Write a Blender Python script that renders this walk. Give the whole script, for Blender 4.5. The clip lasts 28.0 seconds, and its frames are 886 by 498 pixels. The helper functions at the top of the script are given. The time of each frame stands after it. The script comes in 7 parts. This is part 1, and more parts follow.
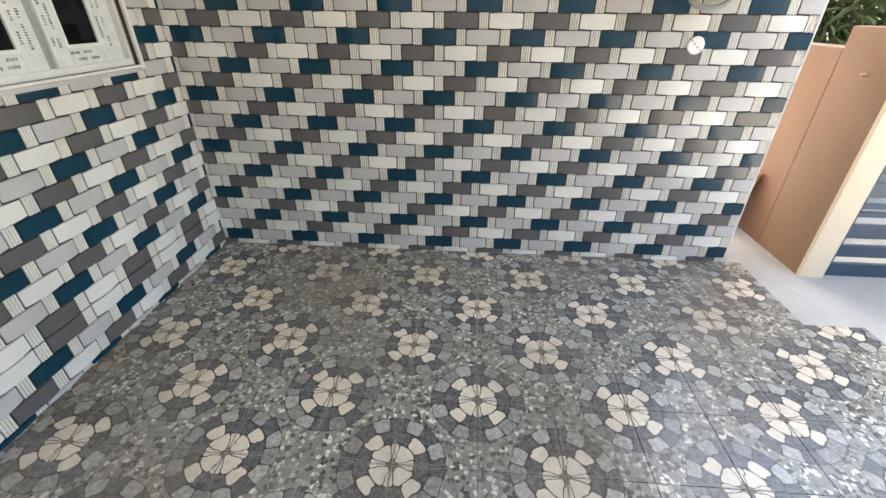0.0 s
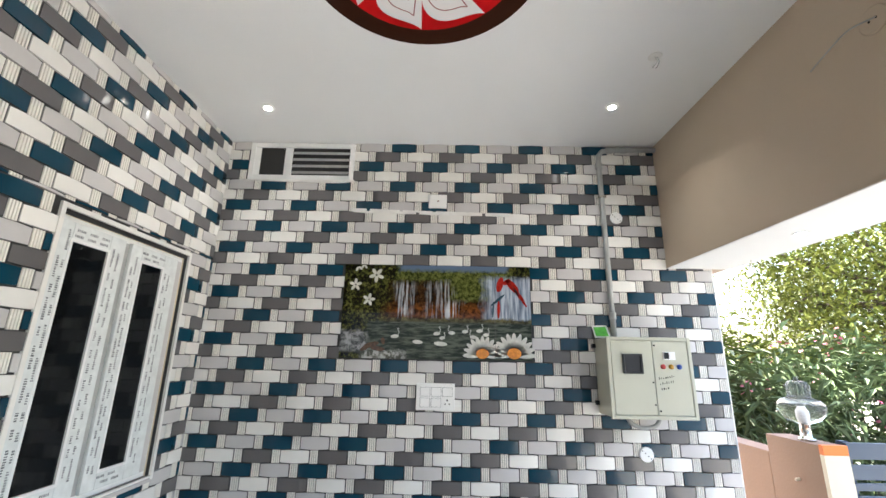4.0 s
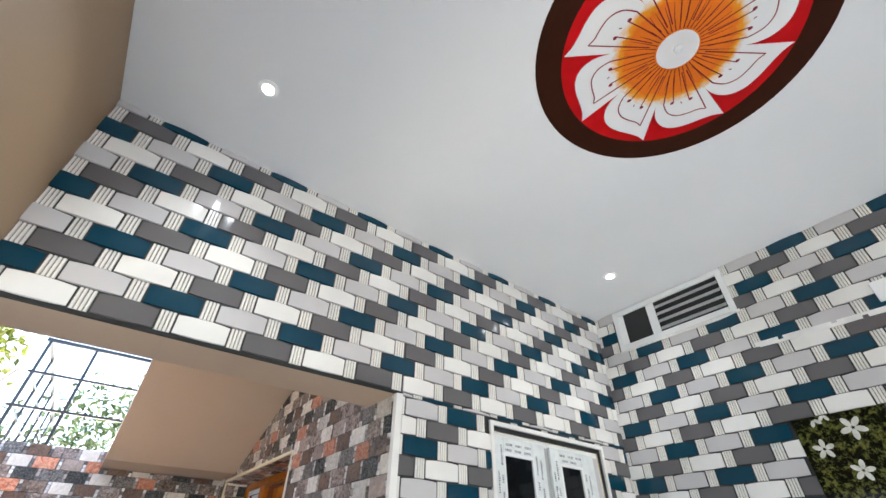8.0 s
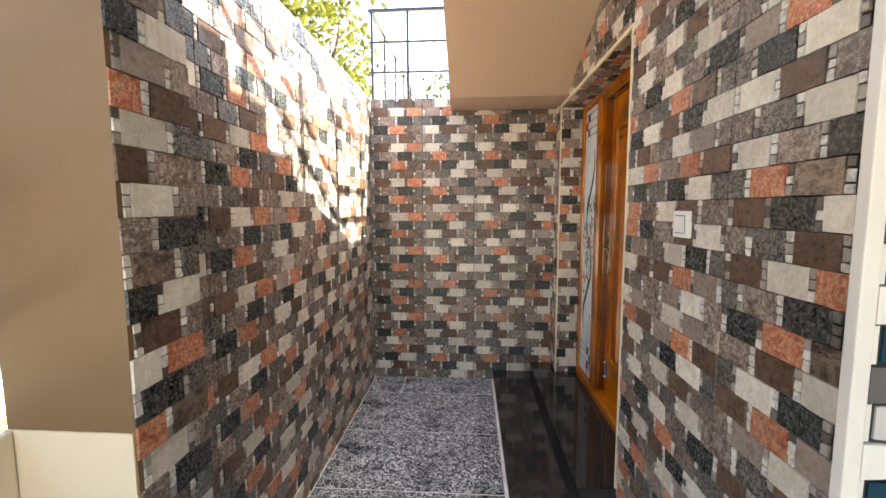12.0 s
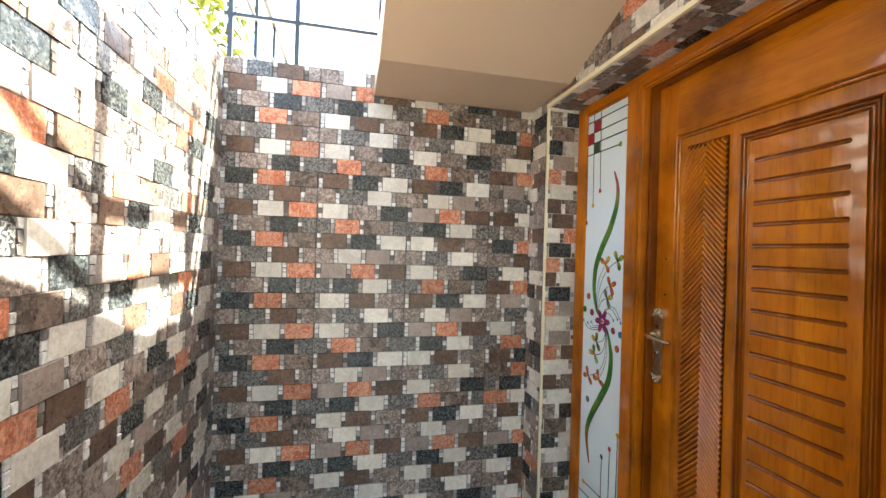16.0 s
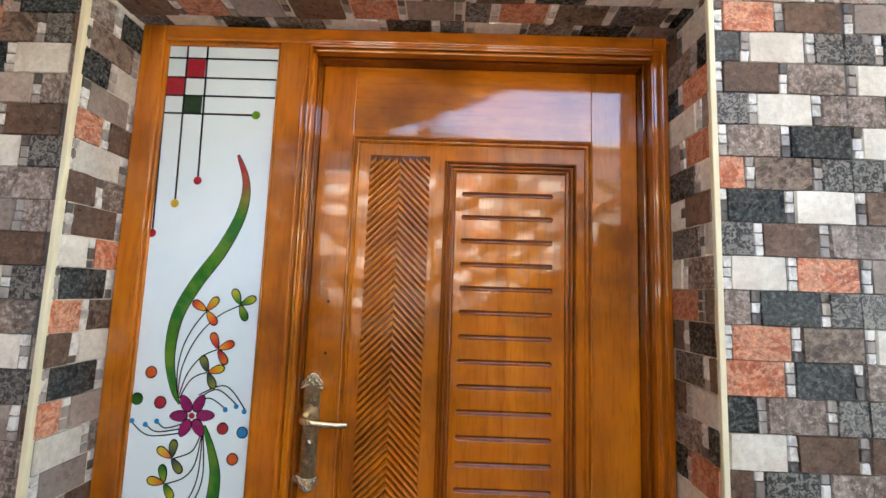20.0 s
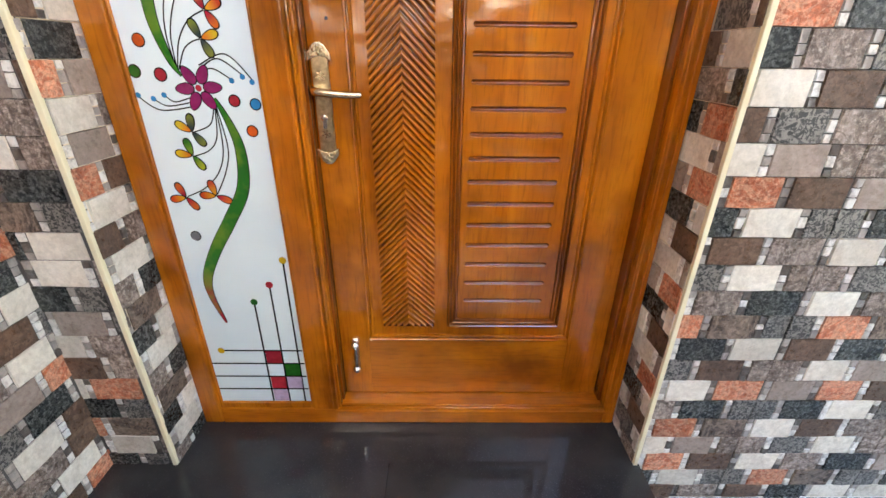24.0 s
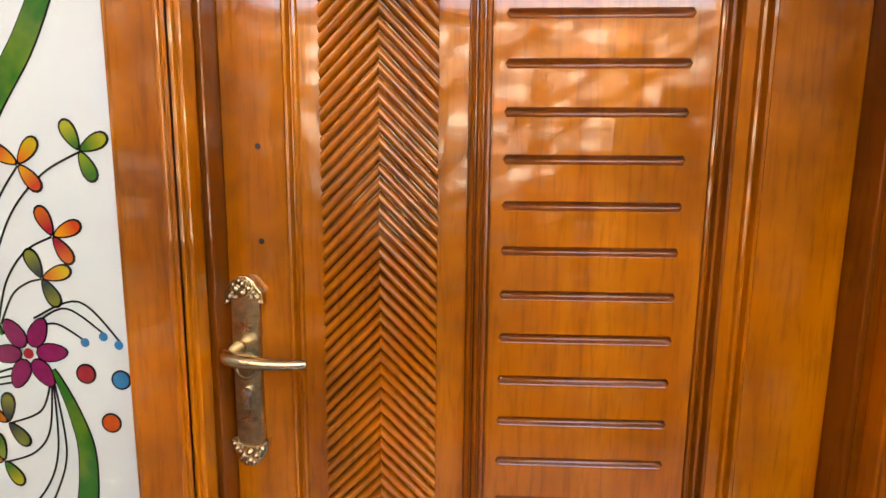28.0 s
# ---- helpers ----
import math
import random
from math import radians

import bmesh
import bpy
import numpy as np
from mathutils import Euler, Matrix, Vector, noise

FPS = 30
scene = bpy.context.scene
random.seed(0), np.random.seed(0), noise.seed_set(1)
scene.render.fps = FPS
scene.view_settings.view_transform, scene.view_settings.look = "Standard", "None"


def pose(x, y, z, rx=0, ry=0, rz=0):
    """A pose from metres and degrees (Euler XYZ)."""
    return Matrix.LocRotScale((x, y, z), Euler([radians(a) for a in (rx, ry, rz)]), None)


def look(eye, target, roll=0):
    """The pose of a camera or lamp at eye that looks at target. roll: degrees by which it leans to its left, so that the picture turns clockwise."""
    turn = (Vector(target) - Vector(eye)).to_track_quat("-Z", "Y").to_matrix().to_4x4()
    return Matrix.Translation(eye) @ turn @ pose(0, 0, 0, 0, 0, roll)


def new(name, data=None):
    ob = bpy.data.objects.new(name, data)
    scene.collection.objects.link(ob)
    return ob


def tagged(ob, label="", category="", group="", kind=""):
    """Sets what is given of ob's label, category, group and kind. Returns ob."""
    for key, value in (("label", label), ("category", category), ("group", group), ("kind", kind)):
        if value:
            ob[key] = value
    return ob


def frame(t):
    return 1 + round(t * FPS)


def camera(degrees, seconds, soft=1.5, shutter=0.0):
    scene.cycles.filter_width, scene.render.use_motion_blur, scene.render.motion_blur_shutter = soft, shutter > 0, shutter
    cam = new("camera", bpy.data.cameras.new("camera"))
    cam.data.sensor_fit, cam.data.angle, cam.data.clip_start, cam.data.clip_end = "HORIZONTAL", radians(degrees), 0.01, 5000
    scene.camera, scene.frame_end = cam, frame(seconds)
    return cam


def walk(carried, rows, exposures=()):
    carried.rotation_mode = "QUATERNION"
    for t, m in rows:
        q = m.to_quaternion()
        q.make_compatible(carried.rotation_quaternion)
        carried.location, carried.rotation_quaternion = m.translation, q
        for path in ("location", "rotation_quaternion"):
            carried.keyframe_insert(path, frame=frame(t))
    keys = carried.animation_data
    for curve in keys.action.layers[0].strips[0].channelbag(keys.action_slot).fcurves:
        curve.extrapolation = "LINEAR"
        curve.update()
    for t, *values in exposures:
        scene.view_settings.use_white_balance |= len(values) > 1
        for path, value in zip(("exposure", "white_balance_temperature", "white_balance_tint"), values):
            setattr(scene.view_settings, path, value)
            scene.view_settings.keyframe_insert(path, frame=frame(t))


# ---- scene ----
cam = camera(93.9, 28.0)
PATH = [
    (0, (-0.34, 0.277, 1.398), (-0.452, 2.005, 0.396), 0.5),
    (0.5, (-0.375, 0.271, 1.405), (-0.429, 2.012, 0.422), 0.7),
    (1, (-0.408, 0.23, 1.454), (-0.427, 2.046, 0.616), 1.1),
    (1.5, (-0.429, 0.172, 1.521), (-0.436, 2.077, 0.91), 1.3),
    (1.8, (-0.421, 0.127, 1.551), (-0.431, 2.075, 1.099), 1.2),
    (2, (-0.43, 0.117, 1.582), (-0.432, 2.084, 1.221), 1.4),
    (2.5, (-0.428, 0.076, 1.649), (-0.427, 2.072, 1.524), 1.4),
    (3, (-0.43, 0.039, 1.691), (-0.429, 2.036, 1.805), 1.3),
    (3.5, (-0.422, 0.013, 1.747), (-0.435, 1.989, 2.053), 1.2),
    (4, (-0.434, -0.013, 1.781), (-0.453, 1.921, 2.291), 1.1),
    (4.5, (-0.454, -0.042, 1.791), (-0.471, 1.825, 2.506), 1.0),
    (6.5, (-0.417, -0.15, 1.826), (-0.615, 1.382, 3.097), 1.7),
    (7, (-0.374, -0.127, 1.82), (-0.838, 1.325, 3.114), 2.2),
    (7.5, (-0.374, -0.041, 1.805), (-1.235, 1.242, 3.075), 2.0),
    (8, (-0.45, 0.111, 1.802), (-1.725, 1.055, 3.019), 0.9),
    (8.5, (-0.498, 0.222, 1.819), (-2.096, 0.659, 2.94), 0.2),
    (9, (-0.531, 0.311, 1.818), (-2.268, 0.355, 2.808), -0.1),
    (9.5, (-0.539, 0.32, 1.792), (-2.35, 0.198, 2.632), 0.3),
    (10, (-0.578, 0.279, 1.765), (-2.462, 0.129, 2.421), 0.2),
    (10.5, (-0.641, 0.23, 1.707), (-2.588, 0.096, 2.144), 0.0),
    (11, (-0.743, 0.211, 1.649), (-2.729, 0.084, 1.851), -0.3),
    (11.5, (-0.937, 0.248, 1.586), (-2.933, 0.114, 1.566), -0.3),
    (12, (-1.192, 0.306, 1.536), (-3.178, 0.171, 1.338), -0.2),
    (12.5, (-1.418, 0.274, 1.482), (-3.393, 0.176, 1.19), 0.2),
    (14.5, (-2.377, 0.137, 1.459), (-4.357, 0.227, 1.197), 0.4),
    (15, (-2.579, 0.058, 1.499), (-4.564, 0.245, 1.333), 0.5),
    (15.5, (-2.657, 0.04, 1.577), (-4.632, 0.344, 1.498), 0.8),
    (16, (-2.695, 0.042, 1.577), (-4.646, 0.483, 1.585), 1.7),
    (16.5, (-2.933, -0.004, 1.593), (-4.791, 0.734, 1.657), 2.7),
    (17, (-3.163, -0.041, 1.609), (-4.798, 1.106, 1.723), 3.5),
    (17.5, (-3.331, -0.038, 1.584), (-4.636, 1.464, 1.79), 4.0),
    (18, (-3.447, 0.046, 1.588), (-4.358, 1.809, 1.837), 3.7),
    (18.5, (-3.55, 0.098, 1.603), (-4.08, 2.004, 1.895), 3.0),
    (19, (-3.694, 0.11, 1.624), (-3.961, 2.068, 1.927), 2.5),
    (19.5, (-3.768, 0.108, 1.619), (-3.879, 2.084, 1.909), 2.2),
    (20, (-3.775, 0.108, 1.606), (-3.801, 2.096, 1.814), 2.0),
    (20.5, (-3.849, 0.091, 1.611), (-3.726, 2.087, 1.585), 2.7),
    (21, (-3.86, 0.11, 1.55), (-3.737, 2.093, 1.318), 2.7),
    (21.5, (-3.831, 0.129, 1.472), (-3.772, 2.079, 1.028), 1.6),
    (22, (-3.836, 0.141, 1.426), (-3.777, 2.022, 0.749), 1.7),
    (22.5, (-3.818, 0.123, 1.355), (-3.791, 1.947, 0.535), 0.9),
    (24.5, (-3.827, 0.104, 1.348), (-3.806, 1.916, 0.5), 0.6),
    (25, (-3.828, 0.12, 1.396), (-3.817, 2.006, 0.733), 0.4),
    (25.5, (-3.841, 0.135, 1.465), (-3.827, 2.076, 0.98), 0.5),
    (26, (-3.834, 0.145, 1.512), (-3.845, 2.115, 1.170), 0.7),
    (26.5, (-3.830, 0.190, 1.510), (-3.858, 2.172, 1.238), 0.7),
    (27, (-3.816, 0.308, 1.490), (-3.868, 2.296, 1.283), 0.7),
    (27.5, (-3.803, 0.515, 1.494), (-3.873, 2.500, 1.270), 0.65),
    (28, (-3.807, 0.652, 1.492), (-3.873, 2.637, 1.262), 0.6),
]
EXPOSURES = [(0.0, 3.08, 7300, 9), (2.0, 3.03, 7050, 10), (3.0, 3.06, 6500, 10), (4.2, 3.1, 6250, 9), (7.0, 3.12, 6000, 8), (8.0, 3.2, 5800, 8),
             (9.0, 2.75, 7100, 10), (11.0, 2.98, 8600, 20), (12.0, 3.45, 7300, 9), (12.5, 3.92, 6700, 3), (15.0, 3.95, 6300, -2), (16.0, 3.75, 6450, 1), (17.0, 3.75, 6200, 0), (18.0, 4.0, 6100, -1),
             (20.0, 4.1, 6000, 1), (22.0, 4.4, 6200, 4), (24.5, 4.6, 6500, 5), (26.0, 4.2, 6500, 4), (27.0, 4.1, 6500, 4), (28.0, 4.4, 7800, 8)]
walk(cam, [(t, look(eye, target, roll)) for t, eye, target, roll in PATH], EXPOSURES)

# ---- world, sun, exposure ----
world = bpy.data.worlds.new("sky")
scene.world = world
world.use_nodes = True
wn = world.node_tree
sky = wn.nodes.new("ShaderNodeTexSky")
sky.sky_type = "NISHITA"
sky.sun_disc = False
sky.air_density, sky.dust_density = 1.2, 4.0      # hazy white sky
SUN_EL, SUN_AZ = 59.0, 115.0          # height above the horizon; compass turn from +x, anticlockwise
sky.sun_elevation, sky.sun_rotation = radians(SUN_EL), radians(90 - SUN_AZ)
wn.links.new(sky.outputs[0], wn.nodes["Background"].inputs[0])
wn.nodes["Background"].inputs[1].default_value = 0.15
sun = new("sun", bpy.data.lights.new("sun", "SUN"))
sun.data.energy, sun.data.angle, sun.data.color = 5.0, radians(0.5), (1.0, 0.95, 0.88)
sd = Vector((math.cos(radians(SUN_EL)) * math.cos(radians(SUN_AZ)), math.cos(radians(SUN_EL)) * math.sin(radians(SUN_AZ)), math.sin(radians(SUN_EL))))
sun.matrix_world = look(sd * 30, (0, 0, 0))


# ---- materials ----
def mat(name, color, rough=0.5, metal=0.0, var=0.08, scale=6.0, bump=0.0, bscale=60.0, coat=0.0, rnd=0.0, spec=0.5):
    m = bpy.data.materials.new(name)
    m.use_nodes = True
    nt = m.node_tree
    b = nt.nodes["Principled BSDF"]
    b.inputs["Roughness"].default_value, b.inputs["Metallic"].default_value = rough, metal
    b.inputs["Specular IOR Level"].default_value = spec
    b.inputs["Coat Weight"].default_value, b.inputs["Coat Roughness"].default_value = coat, 0.05
    tc = nt.nodes.new("ShaderNodeTexCoord")
    n1 = nt.nodes.new("ShaderNodeTexNoise")
    n1.inputs["Scale"].default_value, n1.inputs["Detail"].default_value = scale, 6
    nt.links.new(tc.outputs["Object"], n1.inputs["Vector"])
    mp = nt.nodes.new("ShaderNodeMapRange")
    mp.inputs["From Min"].default_value, mp.inputs["From Max"].default_value = 0.3, 0.7
    mp.inputs["To Min"].default_value, mp.inputs["To Max"].default_value = 1 - var, 1 + var
    nt.links.new(n1.outputs["Fac"], mp.inputs["Value"])
    val = mp.outputs["Result"]
    if rnd:
        oi, gi = nt.nodes.new("ShaderNodeObjectInfo"), nt.nodes.new("ShaderNodeNewGeometry")
        ad = nt.nodes.new("ShaderNodeMath"); ad.operation = "ADD"
        fr = nt.nodes.new("ShaderNodeMath"); fr.operation = "FRACT"
        nt.links.new(oi.outputs["Random"], ad.inputs[0]); nt.links.new(gi.outputs["Random Per Island"], ad.inputs[1])
        nt.links.new(ad.outputs[0], fr.inputs[0])
        mr = nt.nodes.new("ShaderNodeMapRange")
        mr.inputs["To Min"].default_value, mr.inputs["To Max"].default_value = 1 - rnd, 1 + rnd
        nt.links.new(fr.outputs[0], mr.inputs["Value"])
        mu = nt.nodes.new("ShaderNodeMath"); mu.operation = "MULTIPLY"
        nt.links.new(val, mu.inputs[0]); nt.links.new(mr.outputs["Result"], mu.inputs[1])
        val = mu.outputs[0]
    vm = nt.nodes.new("ShaderNodeVectorMath"); vm.operation = "SCALE"
    vm.inputs[0].default_value = color
    nt.links.new(val, vm.inputs["Scale"])
    nt.links.new(vm.outputs[0], b.inputs["Base Color"])
    if bump:
        n2 = nt.nodes.new("ShaderNodeTexNoise")
        n2.inputs["Scale"].default_value, n2.inputs["Detail"].default_value = bscale, 5
        nt.links.new(tc.outputs["Object"], n2.inputs["Vector"])
        bp = nt.nodes.new("ShaderNodeBump")
        bp.inputs["Strength"].default_value, bp.inputs["Distance"].default_value = bump, 0.01
        nt.links.new(n2.outputs["Fac"], bp.inputs["Height"])
        nt.links.new(bp.outputs[0], b.inputs["Normal"])
    return m


def glow(name, color, strength):
    m = bpy.data.materials.new(name)
    m.use_nodes = True
    b = m.node_tree.nodes["Principled BSDF"]
    b.inputs["Base Color"].default_value = (*color, 1)
    b.inputs["Emission Color"].default_value = (*color, 1)
    b.inputs["Emission Strength"].default_value = strength
    return m


PAINT_WHITE = mat("ceiling_paint", (0.88, 0.88, 0.87), 0.6, var=0.02, scale=1.5, bump=0.05, bscale=90)
PAINT_BEIGE = mat("beige_paint", (0.62, 0.47, 0.33), 0.6, var=0.05, scale=1.2, bump=0.08, bscale=70)
PAINT_TAUPE = mat("taupe_paint", (0.53, 0.43, 0.32), 0.6, var=0.05, scale=1.2, bump=0.08, bscale=70)
PAINT_BROWN = mat("brown_paint", (0.26, 0.150, 0.090), 0.65, var=0.08, scale=1.5, bump=0.12, bscale=60)
PAINT_CREAM = mat("cream_paint", (0.74, 0.64, 0.48), 0.6, var=0.05, scale=1.5, bump=0.08, bscale=70)
GREY_WALL = mat("neighbour_grey", (0.058, 0.068, 0.083), 0.8, var=0.10, scale=1.0, bump=0.15, bscale=25)
PAINT_TAN = mat("tan_paint", (0.185, 0.112, 0.052), 0.6, var=0.06, scale=1.2, bump=0.08, bscale=70)
PAINT_SAND = mat("sand_paint", (0.36, 0.245, 0.14), 0.6, var=0.05, scale=1.2, bump=0.08, bscale=70)
CONCRETE = mat("concrete", (0.36, 0.35, 0.33), 0.85, var=0.2, scale=2.0, bump=0.3, bscale=30)


# ---- building helpers ----
def box_into(bm, x0, x1, y0, y1, z0, z1):
    vs = [bm.verts.new((x, y, z)) for x in (x0, x1) for y in (y0, y1) for z in (z0, z1)]
    for f in ((0, 1, 3, 2), (4, 6, 7, 5), (0, 4, 5, 1), (2, 3, 7, 6), (0, 2, 6, 4), (1, 5, 7, 3)):
        bm.faces.new([vs[i] for i in f])
    return vs


def mesh_of(name, bm, material, bevel=0.0, smooth=False):
    if bevel:
        bmesh.ops.recalc_face_normals(bm, faces=bm.faces)
        bmesh.ops.bevel(bm, geom=[e for e in bm.edges if len(e.link_faces) == 2 and e.calc_face_angle() > 0.6], offset=bevel, segments=2, affect="EDGES", profile=0.6)
    bmesh.ops.recalc_face_normals(bm, faces=bm.faces)
    me = bpy.data.meshes.new(name)
    bm.to_mesh(me)
    bm.free()
    for m in (material if isinstance(material, (list, tuple)) else [material]):
        me.materials.append(m)
    if smooth:
        for p in me.polygons:
            p.use_smooth = True
    return me


def part(name, bm, material, parent=None, label="", bevel=0.0, smooth=False):
    ob = new(name, mesh_of(name, bm, material, bevel, smooth))
    if parent is not None:
        ob.parent = parent
    return tagged(ob, label)


def slab(name, x0, x1, y0, y1, z0, z1, material, parent=None, label="", bevel=0.0):
    bm = bmesh.new()
    box_into(bm, x0, x1, y0, y1, z0, z1)
    return part(name, bm, material, parent, label, bevel)


def setting(ob, label, category):
    return tagged(ob, label, category, kind="structure")


def holder(name, label, category, at=(0, 0, 0), group=""):
    e = new(name)
    e.empty_display_size = 0.1
    e.location = at
    return tagged(e, label, category, group)


# ---- plan (metres) ----
XW, YN, ZC = -2.00, 2.675, 3.262        # porch: west wall face, north wall face, ceiling
XB, XE, ZB = 1.02, 1.31, 2.385          # east beam inner face, north wall end, beam underside
YS = -0.36                              # south beam inner face
YC = 1.03                               # corridor north wall face
XEND, YCS, ZF = -4.866, -0.575, -0.02   # corridor end wall, south wall face, floor
ZLIN = 2.39                             # opening head
XR0, XR1, YD, ZL, ZR = -4.660, -3.182, 1.205, 0.145, 2.335   # door recess: sides, frame face, landing, head
WTOP = 2.48                             # compound wall top

# ---- large structure ----
porch_floor = setting(slab("floor", XW, 6.0, -1.2, 6.0, -0.25, -0.004, CONCRETE), "grey cement bed under the porch tiles", "floor")
cor_floor = setting(slab("floor_corridor", XEND - 0.3, XW, -0.75, 3.2, -0.25, ZF - 0.006, CONCRETE), "grey cement bed under the corridor tiles", "floor")
setting(slab("wall_north", XW - 0.25, XE, YN + 0.012, YN + 0.23, -0.2, 3.6, PAINT_BROWN), "porch wall clad in woven pattern tiles", "wall")
bm = bmesh.new()
W0, W1, WZ0, WZ1 = 1.572, 2.40, 1.15, 2.33       # window opening
box_into(bm, XW - 0.25, XW - 0.012, YC, W0, -0.2, 3.6)
box_into(bm, XW - 0.25, XW - 0.012, W1, YN + 0.012, -0.2, 3.6)
box_into(bm, XW - 0.25, XW - 0.012, W0, W1, -0.2, WZ0)
box_into(bm, XW - 0.25, XW - 0.012, W0, W1, WZ1, 3.6)
setting(part("wall_west", bm, PAINT_CREAM), "porch wall clad in woven pattern tiles with a window", "wall")
setting(slab("lintel", XW - 0.25, XW - 0.012, YS, YC, ZLIN, 3.6, PAINT_BEIGE), "beige plastered beam over the corridor opening", "beam")
setting(slab("ceiling", XW, XB, YS, YN + 0.012, ZC, ZC + 0.15, PAINT_WHITE), "white painted porch ceiling", "ceiling")
setting(slab("beam_east", XB, 1.44, -1.2, YN + 0.3, ZB, 3.6, [PAINT_TAUPE]), "taupe painted beam along the open side", "beam")
setting(slab("beam_south", XW - 0.3, XB, YS - 0.36, YS, ZLIN + 0.02, 3.6, PAINT_SAND), "sand painted beam along the open side", "beam")
setting(slab("column", XW - 0.24, XW, -0.72, -0.42, -0.2, ZLIN + 0.02, PAINT_TAN), "tan painted square column", "column")
# corridor
setting(slab("wall_south", XEND, XW - 0.24, YCS - 0.15, YCS - 0.012, -0.2, WTOP, PAINT_CREAM), "compound wall clad in stone pattern tiles", "wall")
setting(slab("wall_end", XEND - 0.2, XEND - 0.012, YCS - 0.15, YC + 0.4, -0.2, WTOP, PAINT_CREAM), "end wall clad in stone pattern tiles", "wall")
bm = bmesh.new()
box_into(bm, XR1, XW - 0.25, YC + 0.012, YC + 0.3, -0.2, 3.6)
box_into(bm, XEND - 0.012, XR0, YC + 0.012, YC + 0.3, -0.2, 3.6)
box_into(bm, XR0, XR1, YC + 0.012, YC + 0.3, ZR, 3.6)
setting(part("wall_corridor", bm, PAINT_CREAM), "house wall clad in stone pattern tiles", "wall")
bm = bmesh.new()
pts = ((XEND - 0.1, 2.37), (-4.45, 2.372), (-2.2, 3.29), (-2.2, 3.53), (-4.5, 2.60), (XEND - 0.1, 2.60))
a = [bm.verts.new((x, 0.143, z)) for x, z in pts]
b = [bm.verts.new((x, YC, z)) for x, z in pts]
bm.faces.new(a), bm.faces.new(b)
for i in range(6):
    bm.faces.new((a[i], a[(i + 1) % 6], b[(i + 1) % 6], b[i]))
soffit = setting(part("stair_soffit", bm, PAINT_BEIGE), "beige plastered underside of the outdoor stair", "stair")
for k in range(6):
    x = -4.065 + 0.26 * k
    slab("step", x, x + 0.2595, 0.1435, YC - 0.0005, 2.53 + 0.408 * (x + 4.45), 2.77 + 0.17 * k, CONCRETE, soffit)


# ---- more materials ----
class Nodes:
    """Short hand for building a node tree."""

    def __init__(self, name, rough=0.5):
        self.m = bpy.data.materials.new(name)
        self.m.use_nodes = True
        self.nt = self.m.node_tree
        self.b = self.nt.nodes["Principled BSDF"]
        self.b.inputs["Roughness"].default_value = rough
        self.tc = self.nt.nodes.new("ShaderNodeTexCoord")
        self.geo = self.nt.nodes.new("ShaderNodeNewGeometry")

    def put(self, socket, v):
        if isinstance(v, bpy.types.NodeSocket):
            self.nt.links.new(v, socket)
        else:
            socket.default_value = v

    def math(self, op, a, b=0.0, c=0.0):
        n = self.nt.nodes.new("ShaderNodeMath")
        n.operation = op
        self.put(n.inputs[0], a), self.put(n.inputs[1], b), self.put(n.inputs[2], c)
        return n.outputs[0]

    def noise(self, scale, detail=5.0, vec=None, rough=0.55, dist=0.0):
        n = self.nt.nodes.new("ShaderNodeTexNoise")
        n.inputs["Scale"].default_value, n.inputs["Detail"].default_value = scale, detail
        n.inputs["Roughness"].default_value, n.inputs["Distortion"].default_value = rough, dist
        self.nt.links.new(vec or self.tc.outputs["Object"], n.inputs["Vector"])
        return n.outputs["Fac"]

    def voronoi(self, scale, feature="F1", vec=None, out="Distance"):
        n = self.nt.nodes.new("ShaderNodeTexVoronoi")
        n.feature = feature
        n.inputs["Scale"].default_value = scale
        self.nt.links.new(vec or self.tc.outputs["Object"], n.inputs["Vector"])
        return n.outputs[out]

    def range(self, v, a, b, c=0.0, d=1.0):
        n = self.nt.nodes.new("ShaderNodeMapRange")
        self.put(n.inputs["Value"], v)
        for k, x in zip(("From Min", "From Max", "To Min", "To Max"), (a, b, c, d)):
            n.inputs[k].default_value = x
        return n.outputs["Result"]

    def mix(self, f, a, b):
        n = self.nt.nodes.new("ShaderNodeMix")
        n.data_type = "RGBA"
        self.put(n.inputs[0], f)
        self.put(n.inputs[6], (*a, 1) if isinstance(a, tuple) else a)
        self.put(n.inputs[7], (*b, 1) if isinstance(b, tuple) else b)
        return n.outputs[2]

    def island(self):
        oi = self.nt.nodes.new("ShaderNodeObjectInfo")
        return self.math("FRACT", self.math("ADD", oi.outputs["Random"], self.geo.outputs["Random Per Island"]))

    def moved(self, sx=1.0, sy=1.0, sz=1.0):
        """Object coordinates, stretched, and shifted at random from piece to piece."""
        mp = self.nt.nodes.new("ShaderNodeMapping")
        mp.inputs["Scale"].default_value = (sx, sy, sz)
        self.nt.links.new(self.tc.outputs["Object"], mp.inputs["Vector"])
        cb = self.nt.nodes.new("ShaderNodeCombineXYZ")
        i = self.island()
        self.put(cb.inputs[0], self.math("MULTIPLY", i, 37.0)), self.put(cb.inputs[1], self.math("MULTIPLY", i, 91.0))
        self.nt.links.new(cb.outputs[0], mp.inputs["Location"])
        return mp.outputs[0]

    def color(self, c):
        self.put(self.b.inputs["Base Color"], c)

    def bump(self, h, strength=0.3, dist=0.005):
        n = self.nt.nodes.new("ShaderNodeBump")
        n.inputs["Strength"].default_value, n.inputs["Distance"].default_value = strength, dist
        self.put(n.inputs["Height"], h)
        self.nt.links.new(n.outputs[0], self.b.inputs["Normal"])


